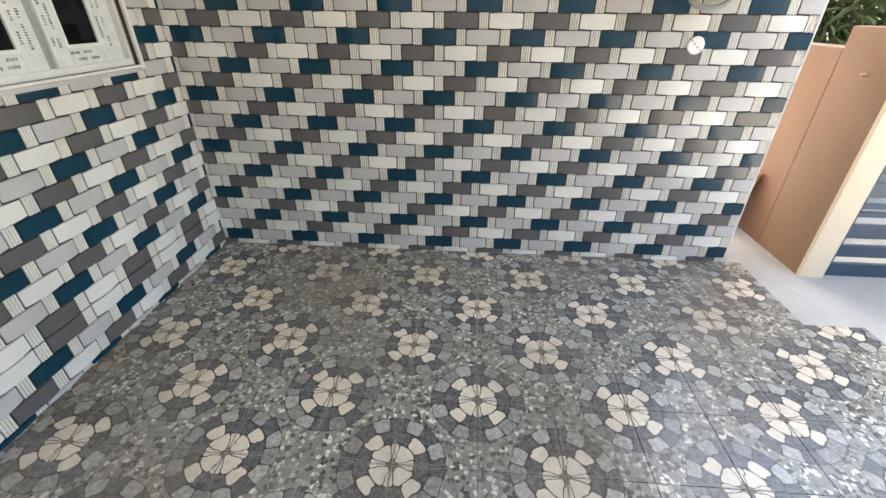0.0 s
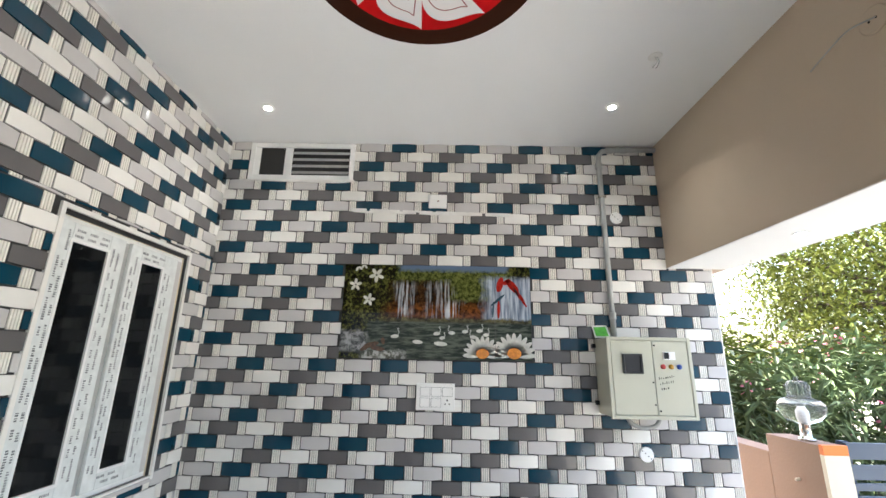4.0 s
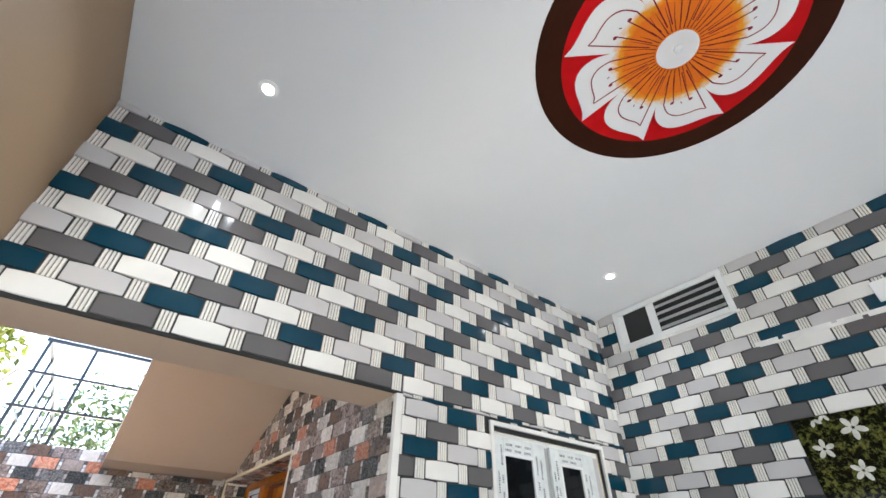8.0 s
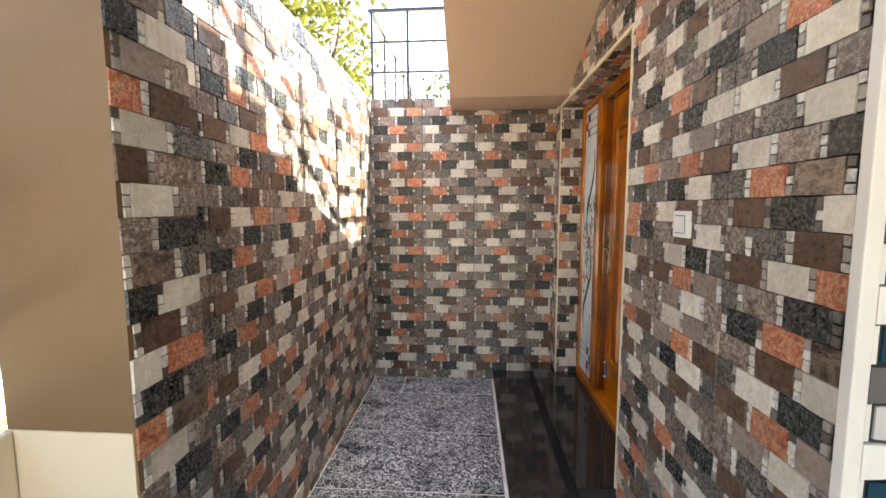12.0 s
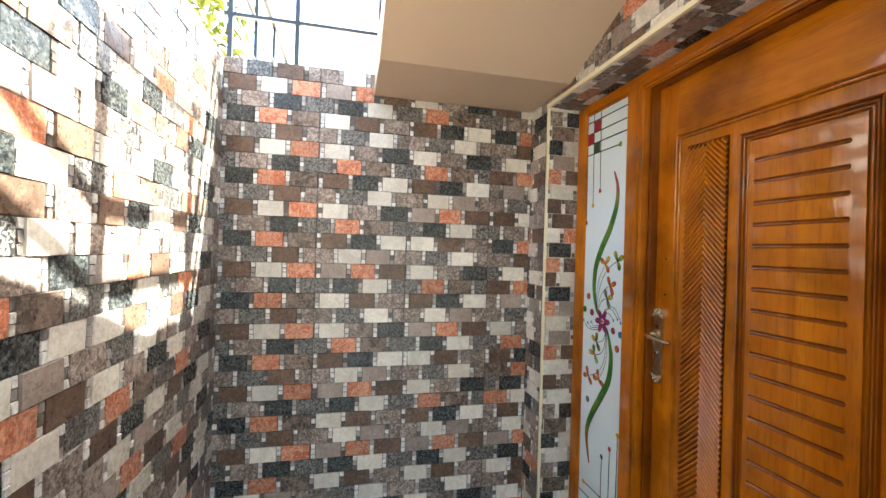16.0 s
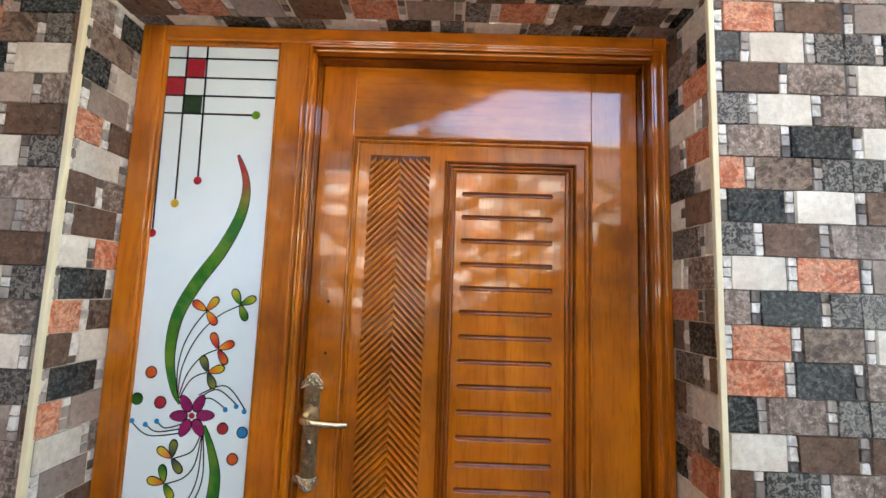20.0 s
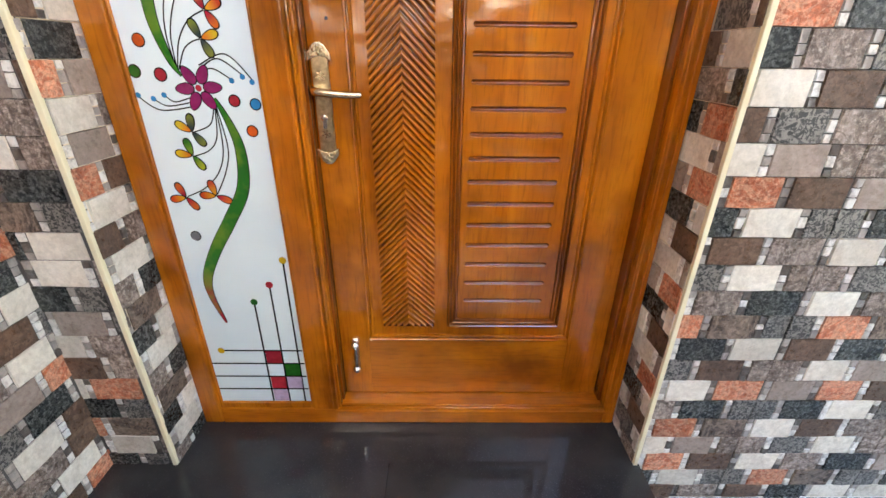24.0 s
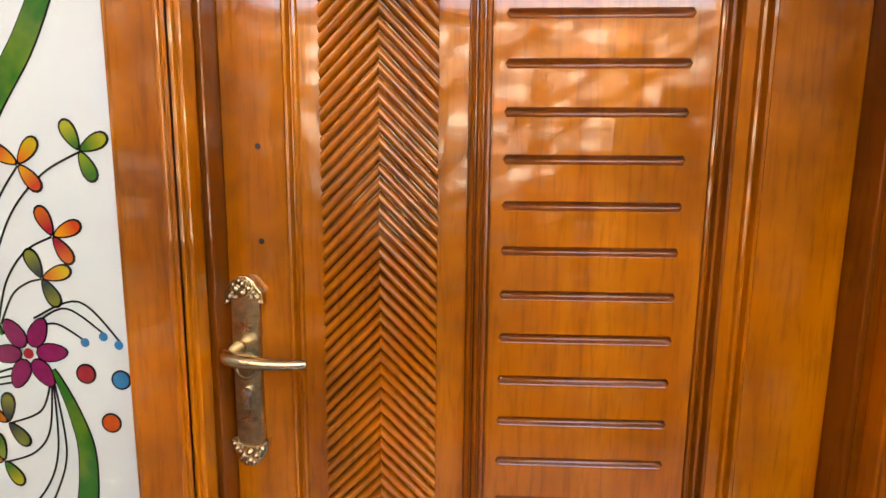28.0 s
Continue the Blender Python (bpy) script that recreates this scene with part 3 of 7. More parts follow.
def clip_rect(r, holes):
    """Cut a rectangle (u0, u1, v0, v1) back from the holes it runs into; None when nothing is left."""
    u0, u1, v0, v1 = r
    for a0, a1, b0, b1 in holes:
        if u1 <= a0 or u0 >= a1 or v1 <= b0 or v0 >= b1:
            continue
        best = max(((a0 - u0) * (v1 - v0), "L"), ((u1 - a1) * (v1 - v0), "R"), ((b0 - v0) * (u1 - u0), "B"), ((v1 - b1) * (u1 - u0), "T"))
        if best[0] <= 0:
            return None
        if best[1] == "L":
            u1 = a0
        elif best[1] == "R":
            u0 = a1
        elif best[1] == "B":
            v1 = b0
        else:
            v0 = b1
    return (u0, u1, v0, v1) if u1 - u0 > 0.012 and v1 - v0 > 0.012 else None


def weave(wall, to3, area, holes, u_teal, v_teal, near, RB=RB):
    """Woven brick pattern on a wall: to3(u, v, d) lifts wall coordinates and depth into the room."""
    U0, U1, V0, V1 = area
    bricks, strands = [], []
    for j in range(int((V0 - v_teal) / RB) - 3, int((V1 - v_teal) / RB) + 4):
        vc = v_teal + j * RB
        k = -j
        for i in range(int((U0 - u_teal) / PB) - 4, int((U1 - u_teal) / PB) + 5):
            if k % 2 == 0:
                uc = u_teal + i * PB
                m = T_TEAL if (i + k // 2) % 2 == 0 else T_LIGHT
            else:
                uc = u_teal + (i + 0.5) * PB
                m = T_DARK if (i + (k - 1) // 2) % 2 == 1 else T_WHITE
            full = (uc - 0.0838, uc + 0.0838, vc - 0.0366, vc + 0.0366)
            r = (max(full[0], U0), min(full[1], U1), max(full[2], V0), min(full[3], V1))
            if r[1] - r[0] > 0.012 and r[3] - r[2] > 0.012:
                r = clip_rect(r, holes)
                if r:
                    bricks.append((uc, vc, r, m, full))
            g = (max(uc + PB / 2 - 0.0240, U0), min(uc + PB / 2 + 0.0240, U1), max(vc - RB / 2, V0), min(vc + RB / 2, V1))
            if g[1] - g[0] > 0.012 and g[3] - g[2] > 0.012:
                g = clip_rect(g, holes)
                if g:
                    strands.append(g)
    CLADDING.append((wall, to3, bricks, strands, near))


def brick_mesh(bm, to3, uc, vc, r, full):
    k = 8
    front, back = [], []
    for i in range(k + 1):
        u = r[0] + (r[1] - r[0]) * i / k
        t = (u - uc) / 0.0838
        bow = 0.0032 * (1 - t * t)
        d = 0.0045 + 0.0062 * max(0.0, 1 - t * t)
        lo = max(vc - 0.0324 - bow, r[2]) if r[2] <= full[2] + 1e-6 else r[2]
        hi = min(vc + 0.0330 + bow, r[3] + 0.0015) if r[3] >= full[3] - 1e-6 else r[3]
        front.append((bm.verts.new(to3(u, lo + 0.0006, d)), bm.verts.new(to3(u, hi - 0.0010, d))))
        back.append((bm.verts.new(to3(u, lo, -0.001)), bm.verts.new(to3(u, hi, -0.001))))
    for i in range(k):
        a, b, c, d = front[i], front[i + 1], back[i], back[i + 1]
        bm.faces.new((a[0], b[0], b[1], a[1]))
        bm.faces.new((a[0], c[0], d[0], b[0]))
        bm.faces.new((a[1], b[1], d[1], c[1]))
    bm.faces.new((front[0][0], front[0][1], back[0][1], back[0][0]))
    bm.faces.new((front[-1][0], back[-1][0], back[-1][1], front[-1][1]))


def strand_mesh(bm, to3, g):
    u0, u1, v0, v1 = g
    n_r = max(1, round((u1 - u0) / 0.013))
    w = (u1 - u0) / n_r
    cols = []
    if v1 - v0 > 0.05:
        v0, v1 = v0 + 0.0012, v1 - 0.0012
    for i in range(n_r):
        for f, d in ((0.0, 0.0004), (0.06, -0.0008), (0.22, 0.0046), (0.78, 0.0046), (0.94, -0.0008), (1.0, 0.0004)):
            cols.append((bm.verts.new(to3(u0 + (i + f) * w, v0, d)), bm.verts.new(to3(u0 + (i + f) * w, v1, d))))
    for a, b in zip(cols, cols[1:]):
        bm.faces.new((a[0], b[0], b[1], a[1]))


# ---- stone tile cladding ----
RS, TW = 0.0757, 0.454       # course height, tile width; a tile is four courses high
# three printed tiles, course by course: T taupe, S speckled, B brown, W white, O terracotta, C charcoal, N veined brown, G pink grey
PRINTS = (("TSB", "BWO", "STC", "CON"), ("TWG", "GOB", "SCW", "WBT"), ("TSW", "WTC", "SON", "BCW"))
CHIP_AT = ((0.217, 0.522, 0.846), (0.036, 0.362, 0.678), (0.173, 0.495, 0.827), (0.032, 0.354, 0.684))
STONEWORK = []


def print_course(which, course, turned):
    """Stones (from, to, letter) and chip columns of one course of a tile, as shares of its width."""
    c = 3 - course if turned else course
    row, at = PRINTS[which][c], CHIP_AT[c]
    h = 0.025
    if c % 2 == 0:
        cells = [(0.0, at[0] - h, row[0]), (at[0] + h, at[1] - h, row[1]), (at[1] + h, at[2] - h, row[2]), (at[2] + h, 1.0, row[0])]
    else:
        cells = [(at[0] + h, at[1] - h, row[0]), (at[1] + h, at[2] - h, row[1]), (at[2] + h, 1.0, row[2])]
    chips = [(a - h, a + h) for a in at]
    if turned:
        cells = [(1 - b, 1 - a, m) for a, b, m in cells]
        chips = [(1 - b, 1 - a) for a, b in chips]
    return cells, chips


def stonework(wall, to3, area, holes, near, seed, start=None, order=()):
    """Printed stone tiles; start: a tile's upper corner; order: for each column the prints from the top down, capitals turned round."""
    U0, U1, V0, V1 = area
    rng = random.Random(seed)
    us, vs = start or (U0, V1)
    pieces, chips = [], []
    for tc in range(math.floor((U0 - us) / TW), math.ceil((U1 - us) / TW)):
        for tr in range(math.floor((vs - V1) / (4 * RS)), math.ceil((vs - V0) / (4 * RS))):
            code = rng.choice("bcabcB")
            for first, names in order:
                if first == tc and 0 <= tr < len(names):
                    code = names[tr]
            which, turned = "abc".index(code.lower()), code.isupper()
            for course in range(4):
                v1 = vs - (tr * 4 + course) * RS
                v0 = v1 - RS
                cells, gaps = print_course(which, course, turned)
                for a, b, m in cells:
                    r = (max(us + (tc + a) * TW + 0.0004, U0), min(us + (tc + b) * TW - 0.0004, U1), max(v0 + 0.0004, V0), min(v1 - 0.0004, V1))
                    if r[1] - r[0] > 0.01 and r[3] - r[2] > 0.01:
                        r = clip_rect(r, holes)
                        if r:
                            pieces.append((r, m, rng.uniform(0.0025, 0.006), rng.random()))
                for a, b in gaps:
                    cuts = [0.0, rng.uniform(0.27, 0.38), rng.uniform(0.62, 0.73), 1.0]
                    for c0, c1 in zip(cuts, cuts[1:]):
                        g = (max(us + (tc + a) * TW + 0.0014, U0), min(us + (tc + b) * TW - 0.0014, U1), max(v0 + RS * c0 + 0.001, V0), min(v0 + RS * c1 - 0.001, V1))
                        if g[1] - g[0] > 0.008 and g[3] - g[2] > 0.012:
                            g = clip_rect(g, holes)
                            if g:
                                chips.append((g, rng.uniform(0.002, 0.0055)))
    STONEWORK.append((wall, to3, pieces, chips, near))


def stone_mesh(bm, to3, r, d, jit):
    u0, u1, v0, v1 = r
    e = 0.0017
    q = random.Random(int(jit * 1e6))
    w = lambda: q.uniform(-0.0014, 0.0014)
    fr = [bm.verts.new(to3(u, v, d + w())) for u, v in ((u0 + e + w(), v0 + e + w()), ((u0 + u1) / 2, v0 + e * 0.6 + w()), (u1 - e + w(), v0 + e + w()), (u1 - e + w(), v1 - e + w()), ((u0 + u1) / 2, v1 - e * 0.6 + w()), (u0 + e + w(), v1 - e + w()))]
    bk = [bm.verts.new(to3(u, v, -0.001)) for u, v in ((u0, v0), ((u0 + u1) / 2, v0), (u1, v0), (u1, v1), ((u0 + u1) / 2, v1), (u0, v1))]
    bm.faces.new(fr)
    for i in range(6):
        bm.faces.new((fr[i], bk[i], bk[(i + 1) % 6], fr[(i + 1) % 6]))


north3 = lambda u, v, d: (u, YN - d, v)
west3 = lambda u, v, d: (XW + d, u, v)
corn3 = lambda u, v, d: (u, YC - d, v)
end3 = lambda u, v, d: (XEND + d, u, v)
sou3 = lambda u, v, d: (-u, YCS + d, v)


def backing(name, wall, bmf, m):
    bm = bmesh.new()
    bmf(bm)
    return part(name, bm, m, wall)


scene_obs = {o.name: o for o in scene.objects}
wall_n, wall_w, lintel = scene_obs["wall_north"], scene_obs["wall_west"], scene_obs["lintel"]
wall_c, wall_e, wall_s, col = scene_obs["wall_corridor"], scene_obs["wall_end"], scene_obs["wall_south"], scene_obs["column"]
VENT = (-1.845, -1.10, 2.972, 3.255)
backing("tile_bed", wall_n, lambda b: box_into(b, XW, XE, YN, YN + 0.012, 0, ZC), T_BACK)
weave(wall_n, north3, (XW + 0.002, XE - 0.004, 0.0, ZC), [VENT, (-1.105, 0.115, 1.770, 2.374), (XB - 0.002, 9, ZB - 0.002, 9)], -0.978, 2.783, (-1.2, 0.4, 1.3, 2.6))


def west_bed(b):
    box_into(b, XW - 0.012, XW, YC, W0, 0, ZC)
    box_into(b, XW - 0.012, XW, W1, YN, 0, ZC)
    box_into(b, XW - 0.012, XW, W0, W1, 0, WZ0)
    box_into(b, XW - 0.012, XW, W0, W1, WZ1, ZC)


backing("tile_bed", wall_w, west_bed, T_BACK)
backing("tile_bed", lintel, lambda b: box_into(b, XW - 0.012, XW, YS, YC, ZLIN, ZC), T_BACK)
WIN_HOLE = (W0 - 0.022, W1 + 0.03, WZ0 - 0.02, WZ1 + 0.04)
weave(wall_w, west3, (YC + 0.022, YN - 0.004, 2.386, ZC), [WIN_HOLE], 0.114, 3.116, (0, 0, 0, 0))
weave(wall_w, west3, (YC + 0.022, YN - 0.004, 0.248, 2.384), [WIN_HOLE], 1.157, 2.1925, (1.0, 1.7, 0.9, 3.0), 0.0762)
weave(wall_w, west3, (YC + 0.022, YN - 0.004, 0.0, 0.246), [], 1.157, 2.1163, (0, 0, 0, 0), 0.0762)
weave(lintel, west3, (YS, YC + 0.022, ZLIN, ZC), [], 0.114, 3.116, (-0.4, 1.1, 2.3, 3.3))

stonework(wall_e, end3, (YCS, YC, ZF, WTOP), [(0.143, 9, 2.368, 9), (0.51, 9, -9, 0.06), (0.84, 9, -9, ZL)], (-0.4, 1.03, 0.4, 1.9), 11, (YCS - 0.002, WTOP), ((0, "aaaaaaab"), (1, "bccbcbbc"), (2, "ccbcbcbc"), (3, "aBaBcAbB")))
stonework(wall_s, sou3, (0.25 - XW, -XEND, ZF, WTOP), [], (2.3, 4.4, 0.9, 2.2), 5, (2.5, 2.526), ((0, "aaaaaaaaa"), (1, "cbcbbcbcb"), (2, "bcbcbcacb"), (3, "cacbcbbcb")))
stonework(wall_c, corn3, (XEND, XW - 0.02, ZF, 3.15), [(XR0 - 0.012, XR1 + 0.012, -9, ZR + 0.016), (-9, XR1, -9, ZL)], (-3.2, -2.2, 0.3, 2.0), 8, (-3.324, 2.391), ((0, "bcaAbcab"), (1, "bcbBbcbc"), (2, "cbcaBacb")))
# jambs and head of the door recess
stonework(wall_c, lambda u, v, d: (XR0 + d, u, v), (YC, YD, ZL, ZR), [], (YC, YD, 0, 3), 21, (YC - 0.22, 2.391))
stonework(wall_c, lambda u, v, d: (XR1 - d, -u, v), (-YD, -YC, ZL, ZR), [], (-YD, -YC, 0, 3), 23, (-YD - 0.1, 2.391))
stonework(wall_c, lambda u, v, d: (u, v, ZR - d), (XR0, XR1, YC, YD), [], (-5, -3, 0, 3), 27, (XR0, YD + 0.1))
stonework(col, lambda u, v, d: (-u, -0.42 + d, v), (-XW, 0.24 - XW, ZF, ZLIN + 0.02), [], (1, 3, 0.5, 2.4), 31, (0.24 - XW - TW, 2.50), ((0, "bcbcacbab"),))
backing("tile_bed", wall_e, lambda b: box_into(b, XEND - 0.012, XEND, YCS, YC, ZF, WTOP), GROUT)
backing("tile_bed", wall_s, lambda b: box_into(b, XEND, XW - 0.24, YCS - 0.012, YCS, ZF, WTOP), GROUT)


def cor_bed(b):
    box_into(b, XR1, XW - 0.012, YC, YC + 0.012, ZF, 3.3)
    box_into(b, XEND, XR0, YC, YC + 0.012, ZF, 3.3)
    box_into(b, XR0, XR1, YC, YC + 0.012, ZR, 3.3)


backing("tile_bed", wall_c, cor_bed, GROUT)


# pale edge trims
def trim(name, x0, x1, y0, y1, z0, z1, m):
    return setting(slab(name, x0, x1, y0, y1, z0, z1, m, bevel=0.003), "pale plastic tile edge trim", "trim")


TRIM = mat("cream_trim", (0.74, 0.68, 0.47), 0.4, var=0.06)
TRIM_W = mat("white_trim", (0.78, 0.77, 0.73), 0.4, var=0.06)
trim("trim_1", XR0 - 0.011, XR0 + 0.003, YC - 0.009, YC + 0.006, ZL, ZR, TRIM)
trim("trim_2", XR1 - 0.003, XR1 + 0.011, YC - 0.009, YC + 0.006, ZL, ZR, TRIM)
trim("trim_3", XR0 - 0.012, XR1 + 0.012, YC - 0.011, YC + 0.006, ZR - 0.004, ZR + 0.016, TRIM)
trim("trim_4", XW - 0.016, XW + 0.011, YC - 0.011, YC + 0.021, 0.0, ZLIN, TRIM_W)
trim("trim_5", XE - 0.006, XE + 0.004, YN - 0.010, YN + 0.01, 0.0, ZB, TRIM_W)

# ---- house shell, ground, surroundings ----
setting(slab("ground", -80, 80, -80, 80, -0.6, -0.12, EARTH), "dry earth ground reaching far around the house", "ground")
setting(slab("pavement", XB + 0.02, 9.0, -1.2, 8.5, -0.11, -0.012, YARD), "light grey cement yard before the gate", "pavement")
bm = bmesh.new()
box_into(bm, -9.0, XW - 0.25, YC + 0.3, 7.0, 3.3, 3.6)
setting(part("roof", bm, PAINT_CREAM), "flat concrete roof of the house", "roof")
setting(slab("roof_porch", XW - 0.25, 1.44, YS - 0.36, YN + 0.3, 3.6, 3.72, PAINT_CREAM), "flat concrete roof over the porch", "roof")
bm = bmesh.new()
box_into(bm, -9.0, -8.8, YC + 0.3, 7.0, -0.2, 3.3)
box_into(bm, -9.0, XW - 0.25, 6.8, 7.0, -0.2, 3.3)
box_into(bm, XW - 0.25, XW - 0.05, YN + 0.23, 7.0, -0.2, 3.3)
box_into(bm, -9.0, XEND - 0.012, YC + 0.1, YC + 0.3, -0.2, 3.3)
setting(part("wall_house", bm, PAINT_BROWN), "plain brown painted outer walls of the house", "wall")
setting(slab("column_plinth", XW - 0.236, XW + 0.004, -0.724, -0.424, -0.1, 1.05, PAINT_CREAM), "cream painted lower part of the column", "column")
setting(slab("parapet", XW + 0.004, XB + 0.4, -0.86, -0.70, -0.2, 1.05, PAINT_CREAM, bevel=0.01), "cream plastered low wall carrying the railing", "wall")

# ---- porch floor ----
floor_tiles = []
iy0, iy1 = -9, 3
for i in range(-7, 8):
    for j in range(iy0, iy1):
        x0, x1 = FX + i * FS, FX + (i + 1) * FS
        y0, y1 = FY + j * FS, FY + (j + 1) * FS
        lim = 1.72 if y1 < 2.1 else 1.42
        x0, x1, y0, y1 = max(x0, XW), min(x1, lim), max(y0, -0.55), min(y1, YN)
        if x1 - x0 > 0.02 and y1 - y0 > 0.02:
            floor_tiles.append((x0, x1, y0, y1))

# ---- window ----
win = tagged(holder("window_1", "white plastic casement window with film and dark panes", "window", (XW, (W0 + W1) / 2, WZ0)), kind="structure")


def in_win(name, bm, m, parent=win, label="", bevel=0.0):
    ob = part(name, bm, m, None, label, bevel)
    ob.parent = parent
    ob.matrix_parent_inverse = Matrix.Translation(win.location).inverted() if parent is win else Matrix.Identity(4)
    return ob


def ring(bm, xa, xb, y0, y1, z0, z1, w):
    box_into(bm, xa, xb, y0, y0 + w, z0, z1)
    box_into(bm, xa, xb, y1 - w, y1, z0, z1)
    box_into(bm, xa, xb, y0 + w, y1 - w, z0, z0 + w)
    box_into(bm, xa, xb, y0 + w, y1 - w, z1 - w, z1)


bm = bmesh.new()
ring(bm, XW - 0.012, XW + 0.013, W0 - 0.022, W1 + 0.03, WZ0 - 0.02, WZ1 + 0.04, 0.02)
in_win("architrave", bm, TRIM_W, label="white tile edge border")
bm = bmesh.new()
ring(bm, XW - 0.085, XW - 0.02, W0, W1, WZ0, WZ1, 0.03)
in_win("window_frame", bm, UPVC, bevel=0.002)
bm = bmesh.new()
poly(bm, [(XW - 0.018, W0, WZ0 + 0.002), (XW + 0.02, W0, WZ0 - 0.012), (XW + 0.02, W1, WZ0 - 0.012), (XW - 0.018, W1, WZ0 + 0.002)], (0, 0, -0.016))
in_win("window_sill", bm, T_LIGHT)
for a, b, ga, gb in ((1.576, 1.926, 1.636, 1.834), (1.967, 2.328, 2.043, 2.214)):
    bm = bmesh.new()
    xa, xb, za, zb = XW - 0.05, XW + 0.004, 1.18, 2.305
    box_into(bm, xa, xb, a, ga, za, zb), box_into(bm, xa, xb, gb, b, za, zb)
    box_into(bm, xa, xb, ga, gb, za, za + 0.075), box_into(bm, xa, xb, ga, gb, zb - 0.075, zb)
    sash = in_win("sash", bm, FILM, bevel=0.004)
    bm = bmesh.new()
    ring(bm, XW - 0.02, XW + 0.0058, ga - 0.006, gb + 0.006, za + 0.069, zb - 0.069, 0.012)
    in_win("glazing_bead", bm, UPVC, sash)
    bm = bmesh.new()
    box_into(bm, XW - 0.02, XW - 0.003, ga, gb, za + 0.075, zb - 0.075)
    in_win("pane", bm, DARK_GLASS, sash, "dark reflecting glass pane")
    bm = bmesh.new()
    rng = random.Random(int(a * 100))
    for yy in (a + 0.014, a + 0.038, gb + 0.020, gb + 0.050):
        z = za + 0.05 + rng.uniform(0, 0.05)
        while z < zb - 0.12:
            L = rng.choice((0.05, 0.09, 0.04))
            k = int(L / 0.009)
            for s in range(k):
                h = rng.uniform(0.003, 0.0065)
                box_into(bm, XW + 0.004, XW + 0.0046, yy, yy + rng.uniform(0.008, 0.013), z + s * 0.009, z + s * 0.009 + h)
            z += L + rng.uniform(0.012, 0.035)
    for zz in (za + 0.02, za + 0.045, zb - 0.035, zb - 0.06):
        y = ga + rng.uniform(0, 0.03)
        while y < gb - 0.04:
            for s in range(5):
                box_into(bm, XW + 0.004, XW + 0.0046, y + s * 0.009, y + s * 0.009 + rng.uniform(0.003, 0.0065), zz, zz + 0.011)
            y += 0.065
    in_win("print", bm, INK, sash, "grey printing on the protective film")
bm = bmesh.new()
box_into(bm, XW - 0.03, XW - 0.012, 1.927, 1.966, WZ0 + 0.031, WZ1 - 0.031)
in_win("meeting_stile", bm, PVC_GREY, label="dark grey meeting stile")
bm = bmesh.new()
box_into(bm, XW - 0.03, XW - 0.002, 2.329, W1 - 0.0305, WZ0 + 0.031, WZ1 - 0.031)
in_win("reveal", bm, T_LIGHT, label="narrow tiled reveal")
bm = bmesh.new()
box_into(bm, XW - 0.10, XW - 0.085, W0, W1, WZ0, WZ1)
in_win("backing", bm, BLACK)

# ---- ventilator in the north wall ----
vent = tagged(holder("window_2", "white plastic ventilator with louvres, one bay open", "window", (-1.47, YN, VENT[2])), kind="structure")
bm = bmesh.new()


def ring_y(bm, ya, yb, x0, x1, z0, z1, w):
    box_into(bm, x0, x0 + w, ya, yb, z0, z1)
    box_into(bm, x1 - w, x1, ya, yb, z0, z1)
    box_into(bm, x0 + w, x1 - w, ya, yb, z0, z0 + w)
    box_into(bm, x0 + w, x1 - w, ya, yb, z1 - w, z1)


def under(ob, parent):
    ob.parent = parent
    top = parent
    m = Matrix.Identity(4)
    while top is not None:
        m = top.matrix_basis @ m if top.parent is None else top.matrix_parent_inverse @ top.matrix_basis @ m
        top = top.parent
    ob.matrix_parent_inverse = m.inverted()
    return ob


def piece(name, bm, m, parent, label="", bevel=0.0, smooth=False):
    """A part whose mesh is given in room coordinates."""
    return under(part(name, bm, m, None, label, bevel, smooth), parent)


ring_y(bm, YN - 0.014, YN + 0.02, VENT[0], VENT[1], VENT[2], VENT[3], 0.035)
piece("window_frame", bm, UPVC, vent, bevel=0.003)
bm = bmesh.new()
box_into(bm, -1.600, -1.545, YN - 0.004, YN + 0.01, VENT[2] + 0.035, VENT[3] - 0.035)
piece("mullion", bm, UPVC, vent)
bm = bmesh.new()
box_into(bm, -1.735, -1.601, YN + 0.0105, YN + 0.0115, VENT[2] + 0.035, VENT[3] - 0.035)
piece("backing", bm, BLACK, vent, "dark open bay")
bm = bmesh.new()
poly(bm, [(VENT[0] + 0.035, YN - 0.010, VENT[2] + 0.035), (-1.735, YN + 0.0105, VENT[2] + 0.035), (-1.735, YN + 0.0105, VENT[3] - 0.035), (VENT[0] + 0.035, YN - 0.010, VENT[3] - 0.035)], (0, 0.001, 0))
piece("reveal", bm, UPVC, vent, "white side of the open bay")
bm = bmesh.new()
box_into(bm, -1.544, VENT[1] - 0.035, YN + 0.0105, YN + 0.0115, VENT[2] + 0.035, VENT[3] - 0.035)
piece("louvre_back", bm, UPVC, vent)
for k in range(4):
    z = VENT[2] + 0.05 + k * 0.05
    bm = bmesh.new()
    poly(bm, [(-1.54, YN - 0.010, z - 0.004), (-1.14, YN - 0.010, z - 0.004), (-1.14, YN + 0.006, z + 0.036), (-1.54, YN + 0.006, z + 0.036)], (0, 0.002, 0.005))
    piece("slat", bm, UPVC, vent)
bm = bmesh.new()
tube(bm, [(-1.85, YN - 0.012, VENT[2] - 0.006), (-1.5, YN - 0.013, VENT[2] - 0.009), (-1.2, YN - 0.012, VENT[2] - 0.012), (-1.09, YN - 0.012, VENT[2] - 0.004)], [0.006, 0.009, 0.011, 0.007], 6)
piece("grout_bead", bm, GROUT_W, vent, "smeared white grout along the frame")

